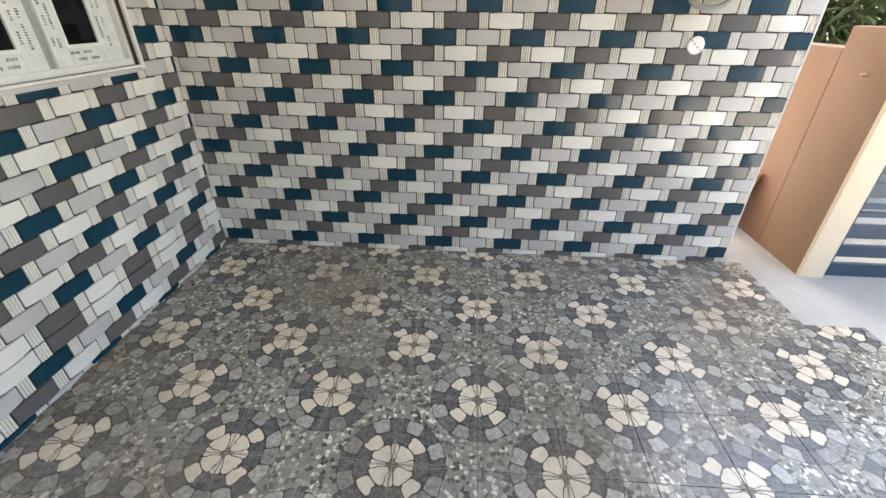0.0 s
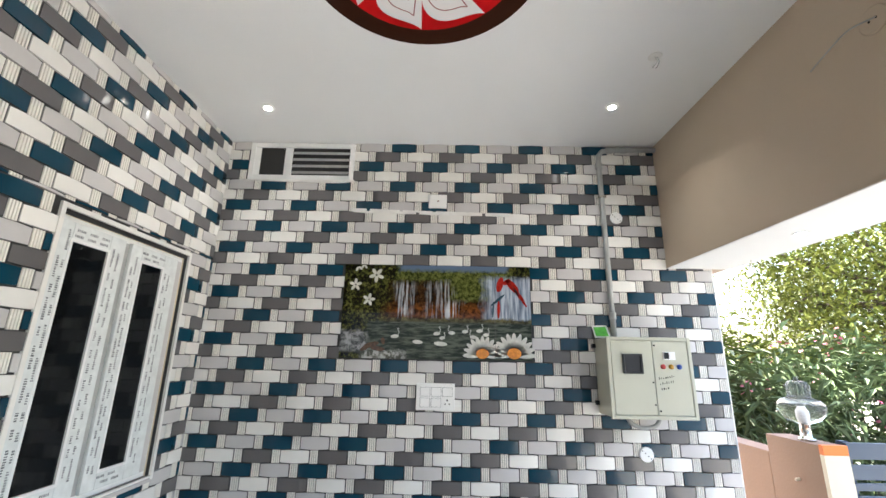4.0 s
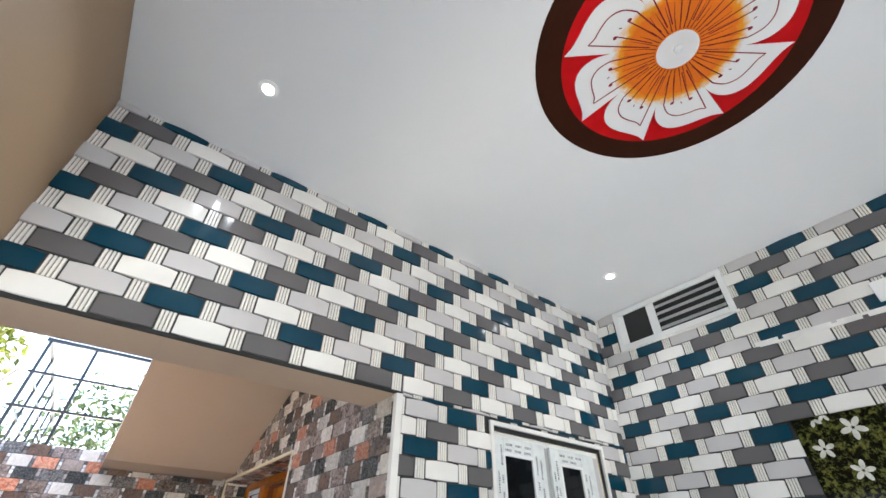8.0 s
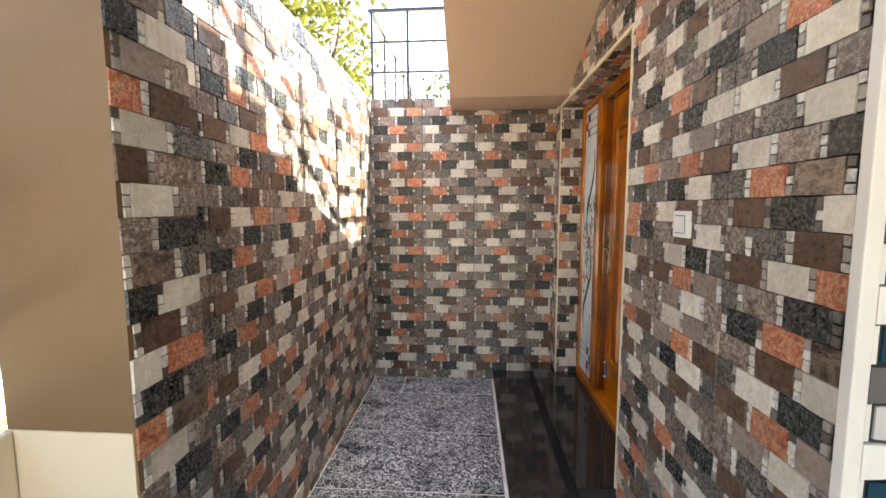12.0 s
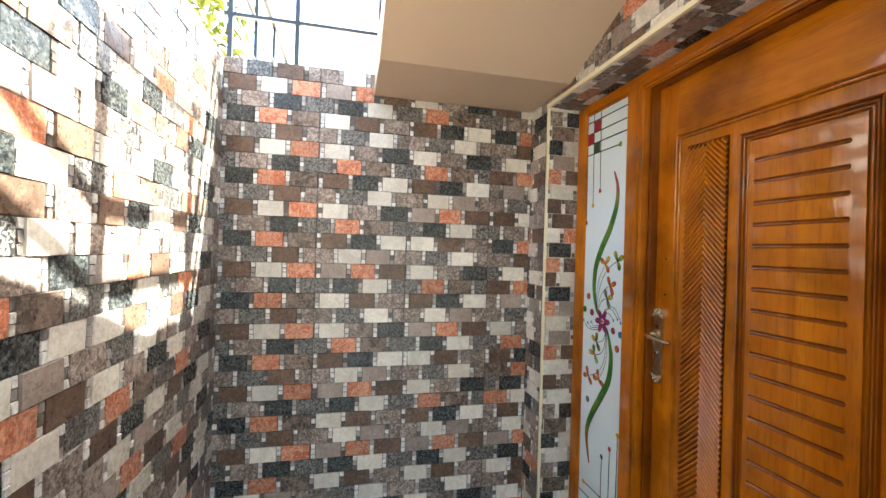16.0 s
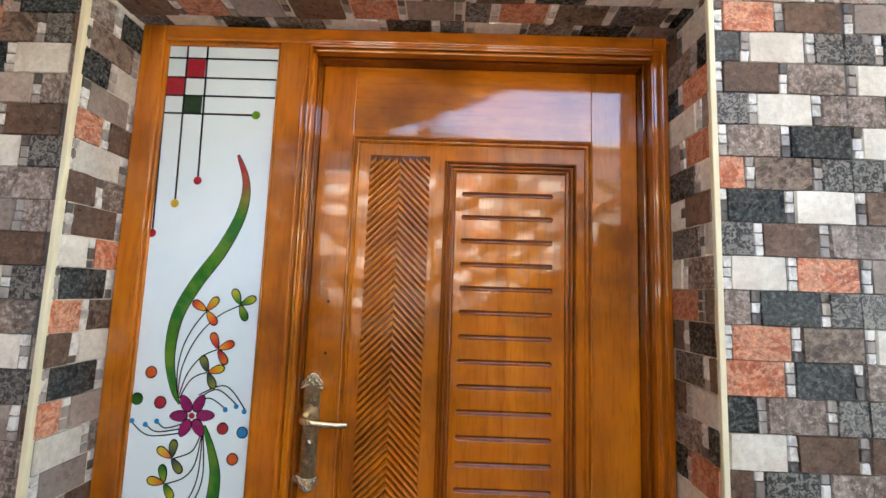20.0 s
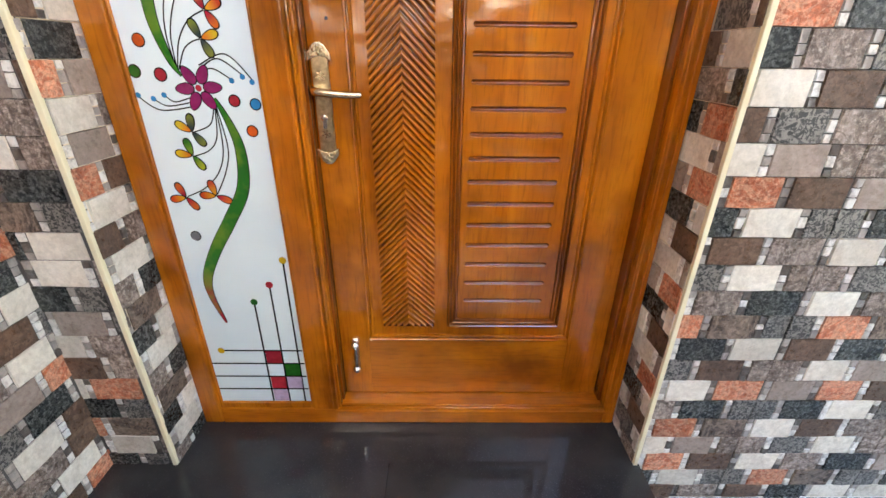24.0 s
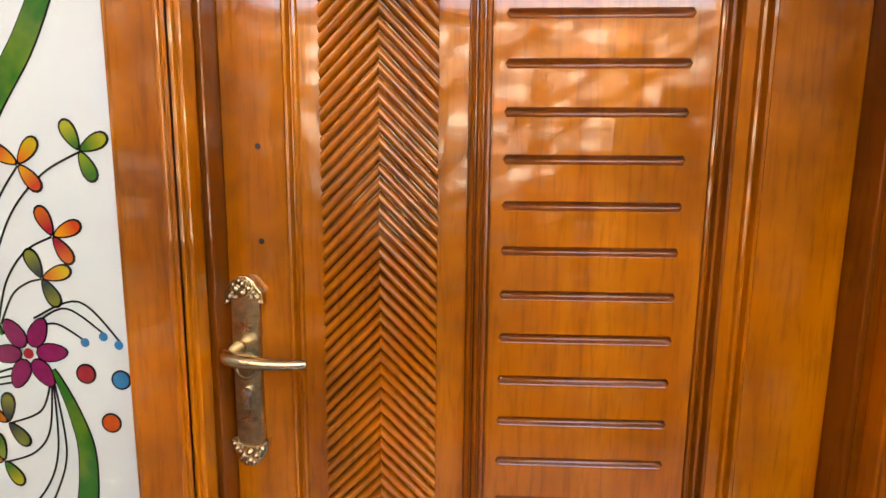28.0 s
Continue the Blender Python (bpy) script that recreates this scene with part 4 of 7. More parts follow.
# ---- waterfall mural ----
mural = holder("mural", "glossy tile mural of waterfalls, pond and white flowers", "mural", (-0.494, YN, 1.772))
MX0, MX1, MZ0, MZ1 = -1.103, 0.113, 1.772, 2.372
n = Nodes("mural_print", 0.04)
n.b.inputs["Specular IOR Level"].default_value = 0.25
hz = n.nt.nodes.new("ShaderNodeSeparateXYZ")
n.nt.links.new(n.geo.outputs["Position"], hz.inputs[0])
pos = n.geo.outputs["Position"]


def stretched(sx, sz):
    mp = n.nt.nodes.new("ShaderNodeMapping")
    mp.inputs["Scale"].default_value = (sx, 1.0, sz)
    n.nt.links.new(pos, mp.inputs["Vector"])
    return mp.outputs[0]


big, small, leafy = n.noise(9, 6, pos, 0.65, 0.8), n.noise(24, 6, pos, 0.75, 0.5), n.noise(52, 5, pos, 0.75)
veil, ripple = n.noise(1.0, 3, stretched(70, 5), 0.6), n.noise(1.0, 4, stretched(12, 70), 0.6)
fx = n.math("ADD", n.range(hz.outputs[0], MX0, MX1), n.math("MULTIPLY", n.math("SUBTRACT", big, 0.5), 0.13))
fy = n.math("ADD", n.range(hz.outputs[2], MZ1, MZ0), n.math("MULTIPLY", n.math("SUBTRACT", small, 0.5), 0.10))


def area(x0, x1, y0, y1, e=0.02):
    a = n.math("MULTIPLY", n.range(fx, x0 - e, x0 + e), n.range(fx, x1 - e, x1 + e, 1.0, 0.0))
    return n.math("MULTIPLY", a, n.math("MULTIPLY", n.range(fy, y0 - e, y0 + e), n.range(fy, y1 - e, y1 + e, 1.0, 0.0)))


leaves = n.mix(n.range(n.math("ADD", leafy, n.math("MULTIPLY", n.math("SUBTRACT", small, 0.5), 0.8)), 0.48, 0.66), (0.006, 0.008, 0.003), (0.14, 0.145, 0.035))
moss = n.mix(n.range(leafy, 0.40, 0.62), (0.020, 0.030, 0.006), (0.16, 0.18, 0.045))
rock = n.mix(n.range(small, 0.42, 0.62), (0.008, 0.004, 0.002), (0.075, 0.035, 0.012))
glow_rock = n.mix(n.range(small, 0.40, 0.62), (0.020, 0.007, 0.003), (0.21, 0.065, 0.014))
pond = n.mix(n.range(ripple, 0.42, 0.60), (0.016, 0.024, 0.016), (0.095, 0.110, 0.080))
water = n.mix(n.range(veil, 0.38, 0.62), (0.10, 0.135, 0.20), (0.46, 0.52, 0.60))
c = n.mix(area(0.30, 0.88, -0.3, 0.095, 0.012), leaves, (0.11, 0.16, 0.25))
c = n.mix(area(0.29, 0.90, 0.06, 0.17), c, moss)
c = n.mix(area(0.26, 0.80, 0.19, 0.60, 0.04), c, rock)
c = n.mix(area(0.24, 0.78, 0.44, 0.60, 0.05), c, glow_rock)
c = n.mix(area(0.57, 0.79, 0.14, 0.38), c, moss)
c = n.mix(area(0.76, 1.2, 0.13, 0.60, 0.03), c, water)
for x0, x1, y0, y1 in ((0.295, 0.365, 0.20, 0.56), (0.465, 0.495, 0.20, 0.57), (0.525, 0.570, 0.18, 0.58), (0.545, 0.615, 0.40, 0.57)):
    c = n.mix(n.math("MULTIPLY", area(x0, x1, y0, y1, 0.035), n.range(veil, 0.47, 0.60)), c, (0.55, 0.59, 0.62))
c = n.mix(area(0.24, 1.2, 0.575, 0.625, 0.012), c, n.mix(n.range(small, 0.4, 0.6), (0.02, 0.02, 0.008), (0.15, 0.13, 0.05)))
c = n.mix(area(0.13, 1.2, 0.615, 1.3, 0.015), c, pond)
c = n.mix(area(-0.2, 0.13, 0.72, 0.93), c, n.mix(n.range(small, 0.42, 0.58), (0.05, 0.055, 0.055), (0.34, 0.34, 0.34)))
c = n.mix(area(0.10, 0.34, 0.92, 1.3), c, n.mix(n.range(small, 0.45, 0.55), (0.08, 0.08, 0.06), (0.42, 0.42, 0.39)))
n.color(c)
bm = bmesh.new()
box_into(bm, MX0, MX1, YN - 0.008, YN, MZ0, MZ1)
piece("panel", bm, n.m, mural)
m3 = lambda u, v: (u, YN - 0.0092, v)
at = lambda px, py: (MX0 + px * 1.216, MZ1 - py * 0.6)
PETAL = mat("print_petal", (0.60, 0.60, 0.54), 0.05, var=0.2, scale=30)
PORANGE = mat("print_orange", (0.62, 0.22, 0.02), 0.05, var=0.2, scale=60)
PDUCK = mat("print_brown", (0.10, 0.055, 0.028), 0.05, var=0.5, scale=60)
PRED = mat("print_red", (0.36, 0.022, 0.016), 0.05, var=0.35, scale=60)
PBLUE = mat("print_blue", (0.03, 0.07, 0.10), 0.05, var=0.35, scale=60)


def printed(name, m, fn, parent=None, label=""):
    bm = bmesh.new()
    fn(bm)
    return piece(name, bm, m, parent or mural, label)


# swans: body, neck and head in one print
for px, py, k, face in ((0.505, 0.735, 1.0, 1), (0.533, 0.78, 0.8, 1), (0.582, 0.725, 1.0, -1), (0.652, 0.71, 0.9, 1), (0.695, 0.765, 1.0, -1), (0.728, 0.70, 1.0, 1), (0.762, 0.74, 0.9, 1), (0.285, 0.77, 1.2, 1), (0.405, 0.825, 1.5, -1), (0.525, 0.84, 2.0, -1)):
    def swan(b):
        u, v = at(px, py)
        blob(b, u, v, 0.022 * k, 0.009 * (1 + 0.25 * k), 0.08 * face, m3, 12)
        if k < 1.4:
            stroke(b, smooth_line([(u + face * 0.014 * k, v + 0.004), (u + face * 0.022 * k, v + 0.022 * k), (u + face * 0.014 * k, v + 0.040 * k), (u + face * 0.023 * k, v + 0.042 * k)], 5), 0.0036, m3)
    printed("swan", PETAL, swan)
for px, py, a, b2, t in ((0.165, 0.86, 0.050, 0.016, 0.25), (0.20, 0.90, 0.045, 0.014, -0.1), (0.225, 0.82, 0.012, 0.022, 0.2), (0.13, 0.90, 0.03, 0.012, 0.4)):
    printed("brown_duck", PDUCK, lambda b: blob(b, *at(px, py), a, b2, t, m3, 12))
for px, py, R, turn in ((0.062, 0.225, 0.042, 0.3), (0.172, 0.115, 0.050, 0.9), (0.138, 0.385, 0.042, 0.1), (0.07, 0.02, 0.034, 0.6), (0.105, 0.0, 0.03, 0.2)):
    u, v = at(px, py)
    for j in range(5):
        a = 2 * math.pi * j / 5 + turn
        cu, cv = u + 0.55 * R * math.cos(a), v + 0.55 * R * math.sin(a)
        if cv + 0.4 * R < MZ1:
            printed("white_blossom", PETAL, lambda b: blob(b, cu, cv, 0.46 * R, 0.24 * R, a, m3, 10))


for cx, cz, R in ((-0.20, 1.80, 0.12), (0.0, 1.805, 0.135)):
    for j in range(11):
        a = math.pi * j / 10
        printed("daisy_petal", PETAL, lambda b: blob(b, cx + 0.55 * R * math.cos(a), cz + 0.55 * R * math.sin(a), 0.48 * R, 0.13 * R, a, m3, 12))
    printed("daisy_heart", PORANGE, lambda b: blob(b, cx, cz + 0.012, R * 0.34, R * 0.26, 0, lambda u, v: (u, YN - 0.0102, v)), None, "orange centre")
for px, py, a, c2, t in ((0.838, 0.20, 0.052, 0.022, 1.3), (0.875, 0.17, 0.030, 0.016, 0.6), (0.905, 0.215, 0.058, 0.024, 2.3), (0.945, 0.33, 0.050, 0.012, 2.2), (0.829, 0.47, 0.060, 0.010, 1.55), (0.965, 0.40, 0.030, 0.007, 2.2)):
    printed("red_parrot", PRED, lambda b: blob(b, *at(px, py), a, c2, t, m3, 12))
for px, py, a, c2, t in ((0.825, 0.37, 0.060, 0.009, 0.7), (0.80, 0.48, 0.050, 0.006, 1.5), (0.925, 0.28, 0.045, 0.007, 2.2)):
    printed("blue_wing", PBLUE, lambda b: blob(b, *at(px, py), a, c2, t, m3, 12))
bm = bmesh.new()
box_into(bm, MX0 + 0.985, MX0 + 0.9865, YN - 0.0097, YN - 0.0075, MZ0, MZ1)
piece("joint", bm, GROUT, mural)

# ---- switches, boxes, conduit ----
sw = holder("switch_plate", "white modular switch plate with socket on tiled wall", "switch", (-0.485, YN, 1.495))
SX0, SX1, SZ0, SZ1 = -0.607, -0.372, 1.474, 1.631
bm = bmesh.new()
box_into(bm, SX0, SX1, YN - 0.022, YN, SZ0, SZ1)
piece("plate", bm, PLASTIC, sw, bevel=0.005)
for r in range(2):
    for k in range(3):
        bm = bmesh.new()
        x, z = SX0 + 0.025 + k * 0.068, SZ0 + 0.02 + r * 0.062
        if r == 0 and k == 2:
            box_into(bm, x, x + 0.058, YN - 0.025, YN - 0.02, z, z + 0.054)
            so = piece("socket", bm, PLASTIC, sw, bevel=0.002)
            for hx, hz2, hr in ((0.029, 0.04, 0.005), (0.016, 0.018, 0.004), (0.042, 0.018, 0.004)):
                bm = bmesh.new()
                lathe(bm, [(hr, YN - 0.0265), (hr, YN - 0.0245)], (x + hx, 0, z + hz2), 10, "y")
                piece("pin_hole", bm, BLACK, so)
        else:
            bg = bmesh.new()
            box_into(bg, x - 0.0015, x + 0.0595, YN - 0.0228, YN - 0.02, z - 0.0015, z + 0.0515)
            piece("rocker_gap", bg, INK, sw)
            box_into(bm, x, x + 0.058, YN - 0.0275, YN - 0.02, z, z + 0.05)
            piece("rocker", bm, PLASTIC, sw, bevel=0.002)
cb = holder("cable_box", "small white junction box on a mortar-filled chase", "junction box", (-0.50, YN, 2.77))
bm = bmesh.new()
box_into(bm, -0.565, -0.44, YN - 0.016, YN, 2.775, 2.875)
piece("cover", bm, PLASTIC, cb, bevel=0.005)
bm = bmesh.new()
lathe(bm, [(0.006, YN - 0.019), (0.006, YN - 0.015)], (-0.50, 0, 2.825), 10, "y")
piece("screw", bm, STEEL, cb)
bm = bmesh.new()
poly(bm, [(-1.10, YN - 0.0105, 2.768), (-0.6, YN - 0.0105, 2.755), (0.0, YN - 0.0105, 2.745), (0.005, YN - 0.0105, 2.722), (-0.56, YN - 0.0105, 2.728), (-1.09, YN - 0.0105, 2.738)], (0, 0.0105, 0))
piece("mortar_strip", bm, GROUT_W, cb, "white filled chase across the tiles")
for x, z in ((0.765, 1.252), (0.714, 2.724)):
    jb = holder("junction_cover", "round white junction box cover on tiled wall", "junction box", (x, YN, z), "round wall covers")
    bm = bmesh.new()
    lathe(bm, [(0.042, YN), (0.042, YN - 0.012), (0.039, YN - 0.0155), (0.0, YN - 0.0155)][:3], (x, 0, z), 28, "y")
    piece("cover", bm, PLASTIC, jb)
    for s in (-1, 1):
        for o in (0.009, 0.024):
            bm = bmesh.new()
            lathe(bm, [(0.0035, YN - 0.0165), (0.0035, YN - 0.015)], (x + s * o, 0, z - s * o * 0.9), 8, "y")
            piece("screw_hole", bm, BLACK, jb)
pipe = holder("conduit", "grey plastic conduit with elbow down the tiled wall", "conduit", (0.645, YN, 1.9))
bm = bmesh.new()
tube(bm, [(0.626, YN - 0.03, 1.90), (0.622, YN - 0.03, 2.5), (0.618, YN - 0.03, 3.12), (0.622, YN - 0.03, 3.18), (0.65, YN - 0.03, 3.213), (0.72, YN - 0.03, 3.222), (1.03, YN - 0.03, 3.228)], 0.0175, 14)
piece("pipe", bm, PVC_GREY, pipe, smooth=True)
for p in ((0.625, 2.06, "z"), (0.618, 3.10, "z"), (0.80, 3.224, "x"), (0.70, 3.221, "x")):
    bm = bmesh.new()
    lathe(bm, [(0.0215, -0.022), (0.0225, -0.018), (0.0225, 0.018), (0.0215, 0.022)], (0, 0, 0), 16, p[2])
    bmesh.ops.translate(bm, vec=(p[0], YN - 0.03, p[1]), verts=bm.verts)
    piece("coupling", bm, PVC_GREY, pipe)
bm = bmesh.new()
box_into(bm, 0.595, 0.645, YN - 0.05, YN, 2.86, 2.874)
piece("clip", bm, STEEL, pipe)

db = holder("distribution_box", "cream metal meter box with two doors on tiled wall", "meter box", (0.77, YN, 1.49))
BX0, BX1, BZ0, BZ1, BY = 0.523, 0.995, 1.478, 1.915, YN - 0.215
bm = bmesh.new()
box_into(bm, BX0, BX1, BY, YN - 0.001, BZ0, BZ1)
piece("body", bm, BOX_METAL, db, bevel=0.006)
bm = bmesh.new()
ring_y(bm, BY - 0.010, BY + 0.002, BX0 - 0.006, BX1 + 0.006, BZ0 - 0.006, BZ1 + 0.006, 0.02)
piece("rim", bm, BOX_METAL, db, bevel=0.003)
for x0, x1 in ((BX0 + 0.018, 0.775), (0.779, BX1 - 0.018)):
    bm = bmesh.new()
    box_into(bm, x0, x1, BY - 0.008, BY, BZ0 + 0.018, BZ1 - 0.018)
    dr = piece("door", bm, BOX_METAL, db, bevel=0.002)
    if x0 < 0.6:
        bm = bmesh.new()
        ring_y(bm, BY - 0.018, BY - 0.007, 0.60, 0.715, 1.715, 1.825, 0.013)
        piece("window_rim", bm, BLACK, dr, bevel=0.003)
        bm = bmesh.new()
        box_into(bm, 0.61, 0.705, BY - 0.011, BY - 0.007, 1.725, 1.815)
        piece("meter_window", bm, BLACK, dr)
        for z in (1.67, 1.55):
            bm = bmesh.new()
            lathe(bm, [(0.005, BY - 0.012), (0.005, BY - 0.007)], (0.765, 0, z), 10, "y")
            piece("lock", bm, BLACK, dr)
    else:
        bm = bmesh.new()
        box_into(bm, 0.835, 0.905, BY - 0.012, BY - 0.007, 1.795, 1.84)
        bk = piece("breaker_opening", bm, PLASTIC, dr)
        bm = bmesh.new()
        box_into(bm, 0.84, 0.866, BY - 0.018, BY - 0.011, 1.80, 1.836)
        piece("breaker_lever", bm, BLACK, bk)
        for k, m in enumerate((RED, AMBER, BLUE)):
            bm = bmesh.new()
            lathe(bm, [(0.014, BY - 0.008), (0.014, BY - 0.014), (0.010, BY - 0.019), (0.004, BY - 0.021)], (0.83 + k * 0.046, 0, 1.757), 16, "y")
            piece("indicator_lamp", bm, m, dr)
        bm = bmesh.new()
        rng = random.Random(8)
        for row, k in enumerate((8, 7, 4)):
            for s in range(k):
                x = 0.80 + s * 0.012 + row * 0.004
                z = 1.685 - row * 0.028 + s * 0.0022
                box_into(bm, x, x + rng.uniform(0.003, 0.008), BY - 0.0088, BY - 0.0078, z, z + rng.uniform(0.006, 0.014))
        piece("pencil_mark", bm, BLACK, dr, "pencilled figures")
        for z in (BZ0 + 0.04, BZ1 - 0.04):
            bm = bmesh.new()
            lathe(bm, [(0.005, BY - 0.013), (0.005, BY - 0.007)], (0.790, 0, z), 10, "y")
            piece("bolt", bm, BLACK, dr)
bm = bmesh.new()
tube(bm, smooth_line([(0.66, BY + 0.12, 1.476), (0.665, BY + 0.11, 1.44), (0.72, BY + 0.10, 1.415), (0.79, BY + 0.10, 1.42), (0.83, BY + 0.11, 1.445), (0.838, BY + 0.12, 1.476)], 6), 0.012, 10)
piece("cable", bm, PVC_GREY, db, "grey cable loop", smooth=True)
for z in (1.525, 1.86):
    bm = bmesh.new()
    box_into(bm, BX0 - 0.02, BX0, YN - 0.03, YN - 0.001, z, z + 0.025)
    piece("wall_lug", bm, BLACK, db)
for ob in [o for o in scene.objects if o.parent is db]:
    ob.matrix_basis = Matrix.Translation((-0.018, 0, 0)) @ ob.matrix_basis
gp = holder("warranty_card", "small green and white packet tucked on the box", "packet", (0.545, YN - 0.02, 1.918))
bm = bmesh.new()
poly(bm, [(0.50, YN - 0.045, 1.921), (0.60, YN - 0.045, 1.921), (0.588, YN - 0.012, 2.002), (0.494, YN - 0.012, 1.998)], (0, 0.004, 0.001))
piece("card", bm, PLASTIC, gp)
bm = bmesh.new()
poly(bm, [(0.508, YN - 0.0445, 1.932), (0.586, YN - 0.0445, 1.932), (0.578, YN - 0.0175, 1.992), (0.502, YN - 0.0175, 1.988)], (0, -0.003, 0))
piece("print", bm, GREEN, gp, "green printed front")

# ---- ceiling: painted medallion, spotlights, wire holes ----
med = holder("ceiling_medallion", "painted flower medallion in red, orange and brown", "ceiling painting", (-0.545, 1.195, ZC))
MC = (-0.545, 1.195)
P_BROWN = mat("medallion_brown", (0.038, 0.010, 0.003), 0.6, var=0.1, scale=12, spec=0.15)
P_RED = mat("medallion_red", (0.56, 0.004, 0.006), 0.6, var=0.1, scale=12, spec=0.15)
P_WHITE = mat("medallion_white", (0.82, 0.80, 0.78), 0.5, var=0.03, scale=8)
P_LINE = mat("medallion_line", (0.26, 0.010, 0.016), 0.5)
n = Nodes("medallion_petal", 0.5)
sp = n.nt.nodes.new("ShaderNodeSeparateXYZ")
n.nt.links.new(n.geo.outputs["Position"], sp.inputs[0])
ax, ay = n.math("SUBTRACT", sp.outputs[0], MC[0]), n.math("SUBTRACT", sp.outputs[1], MC[1])
r = n.math("SQRT", n.math("ADD", n.math("MULTIPLY", ax, ax), n.math("MULTIPLY", ay, ay)))
r = n.math("ADD", r, n.math("MULTIPLY", n.math("SUBTRACT", n.noise(40, 4, n.geo.outputs["Position"]), 0.5), 0.05))
c = n.mix(n.range(r, 0.175, 0.205), (0.84, 0.19, 0.001), (0.90, 0.42, 0.01))
n.color(n.mix(n.range(r, 0.198, 0.222), c, (0.88, 0.87, 0.85)))
P_PETAL = n.m


def med3(layer):
    return lambda u, v: (MC[0] + u, MC[1] - v, ZC - 0.0010 * layer)


def disc(bm, R, layer, k=72):
    f = med3(layer)
    bm.faces.new([bm.verts.new(f(R * math.cos(2 * math.pi * j / k), R * math.sin(2 * math.pi * j / k))) for j in range(k)])


bm = bmesh.new(); disc(bm, 0.492, 1); piece("outer_ring", bm, P_BROWN, med)
bm = bmesh.new(); disc(bm, 0.398, 2); piece("red_field", bm, P_RED, med)
bm = bmesh.new(); disc(bm, 0.17, 3); piece("heart", bm, P_PETAL, med)
PROF = [(0, 0.05), (0, 0.393), (-5, 0.371), (-12, 0.360), (-20, 0.357), (-28, 0.351), (-35, 0.332), (-41, 0.294), (-44.5, 0.245), (-45.5, 0.19), (-45, 0.05)]
LINE = [(-8, 0.10), (-6.5, 0.318), (-11, 0.303), (-18, 0.299), (-26, 0.292), (-33, 0.268), (-38, 0.225), (-41, 0.10)]
for k in range(8):
    a0 = 86.5 + 45 * k
    bm = bmesh.new()
    f = med3(4)
    bm.faces.new([bm.verts.new(f(R * math.cos(radians(a0 + a)), R * math.sin(radians(a0 + a)))) for a, R in PROF[:1] + smooth_line(PROF[1:-1], 4) + PROF[-1:]])
    pet = piece("petal", bm, P_PETAL, med)
    bm = bmesh.new()
    xy = lambda a, R: (R * math.cos(radians(a0 + a)), R * math.sin(radians(a0 + a)))
    stroke(bm, [xy(a, R) for a, R in LINE[:1] + smooth_line(LINE[1:-1], 4) + LINE[-1:]], 0.0045, med3(5))
    for a, R in ((-15, 0.235), (-29, 0.225)):
        stroke(bm, [xy(a - 2, 0.10), xy(a - 1, 0.17), xy(a, R)], 0.004, med3(5))
        blob(bm, *xy(a + (1.2 if a > -20 else -1.2), R), 0.008, 0.006, 0, med3(5), 8)
    blob(bm, *xy(-22, 0.235), 0.006, 0.002, radians(a0), med3(5), 8)
    rng = random.Random(k)
    for s in range(5):
        a = -4 - s * 9
        stroke(bm, [xy(a, 0.075), xy(a + rng.uniform(-1, 1), 0.12), xy(a + rng.uniform(-2, 2), rng.uniform(0.15, 0.205))], [0.0035, 0.0024, 0.0010], med3(5))
    piece("petal_vein", bm, P_LINE, pet, "dark red veins")
bm = bmesh.new(); disc(bm, 0.070, 6, 40); cap = piece("centre", bm, P_WHITE, med)
bm = bmesh.new()
lathe(bm, [(0.016, ZC - 0.006), (0.016, ZC - 0.010), (0.006, ZC - 0.014)], (MC[0] + 0.004, MC[1], 0), 16)
piece("fan_cover", bm, PLASTIC, cap)

for x, y in ((-1.581, 0.097), (-1.556, 2.235), (0.543, 2.18)):
    sl = holder("spotlight", "small round recessed ceiling spotlight, lit", "ceiling light", (x, y, ZC), "ceiling spotlights")
    bm = bmesh.new()
    prof = [(0.019, -0.0005), (0.038, -0.0005), (0.038, -0.004), (0.032, -0.008), (0.020, -0.006)]
    lathe(bm, prof, (x, y, ZC), 28)
    piece("trim_ring", bm, PLASTIC, sl, smooth=True)
    bm = bmesh.new()
    lathe(bm, [(0.0185, -0.0085), (0.008, -0.010)], (x, y, ZC), 24)
    piece("lens", bm, SPOT_GLOW, sl, "glowing lens")
    lamp = new("spot_lamp", bpy.data.lights.new("spot_lamp", "SPOT"))
    lamp.data.energy, lamp.data.spot_size, lamp.data.spot_blend, lamp.data.shadow_soft_size = 1.5, radians(120), 0.8, 0.03
    lamp.data.color = (1.0, 0.98, 0.95)
    lamp.location = (x, y, ZC - 0.02)
for x, y in ((0.605, 0.63), (0.592, 1.75)):
    hk = holder("ceiling_hole", "rough wire hole with loose wires in the ceiling", "wiring", (x, y, ZC), "ceiling wire holes")
    bm = bmesh.new()
    lathe(bm, [(0.022, -0.0008), (0.034, -0.0015), (0.033, -0.004), (0.024, -0.004)], (x, y, ZC), 18)
    piece("rough_rim", bm, GROUT_W, hk)
    for s in range(2):
        bm = bmesh.new()
        tube(bm, smooth_line([(x + 0.008 * s, y, ZC), (x + 0.01 + 0.01 * s, y + 0.005, ZC - 0.025), (x - 0.008 + 0.02 * s, y + 0.015, ZC - 0.05), (x + 0.012 * s, y + 0.03, ZC - 0.045)], 5), 0.0025, 6)
        piece("wire", bm, PVC_GREY, hk)
jb = holder("beam_box", "round beige junction cover with a loose wire on beam", "junction box", (XB, 1.165, 2.93))
bm = bmesh.new()
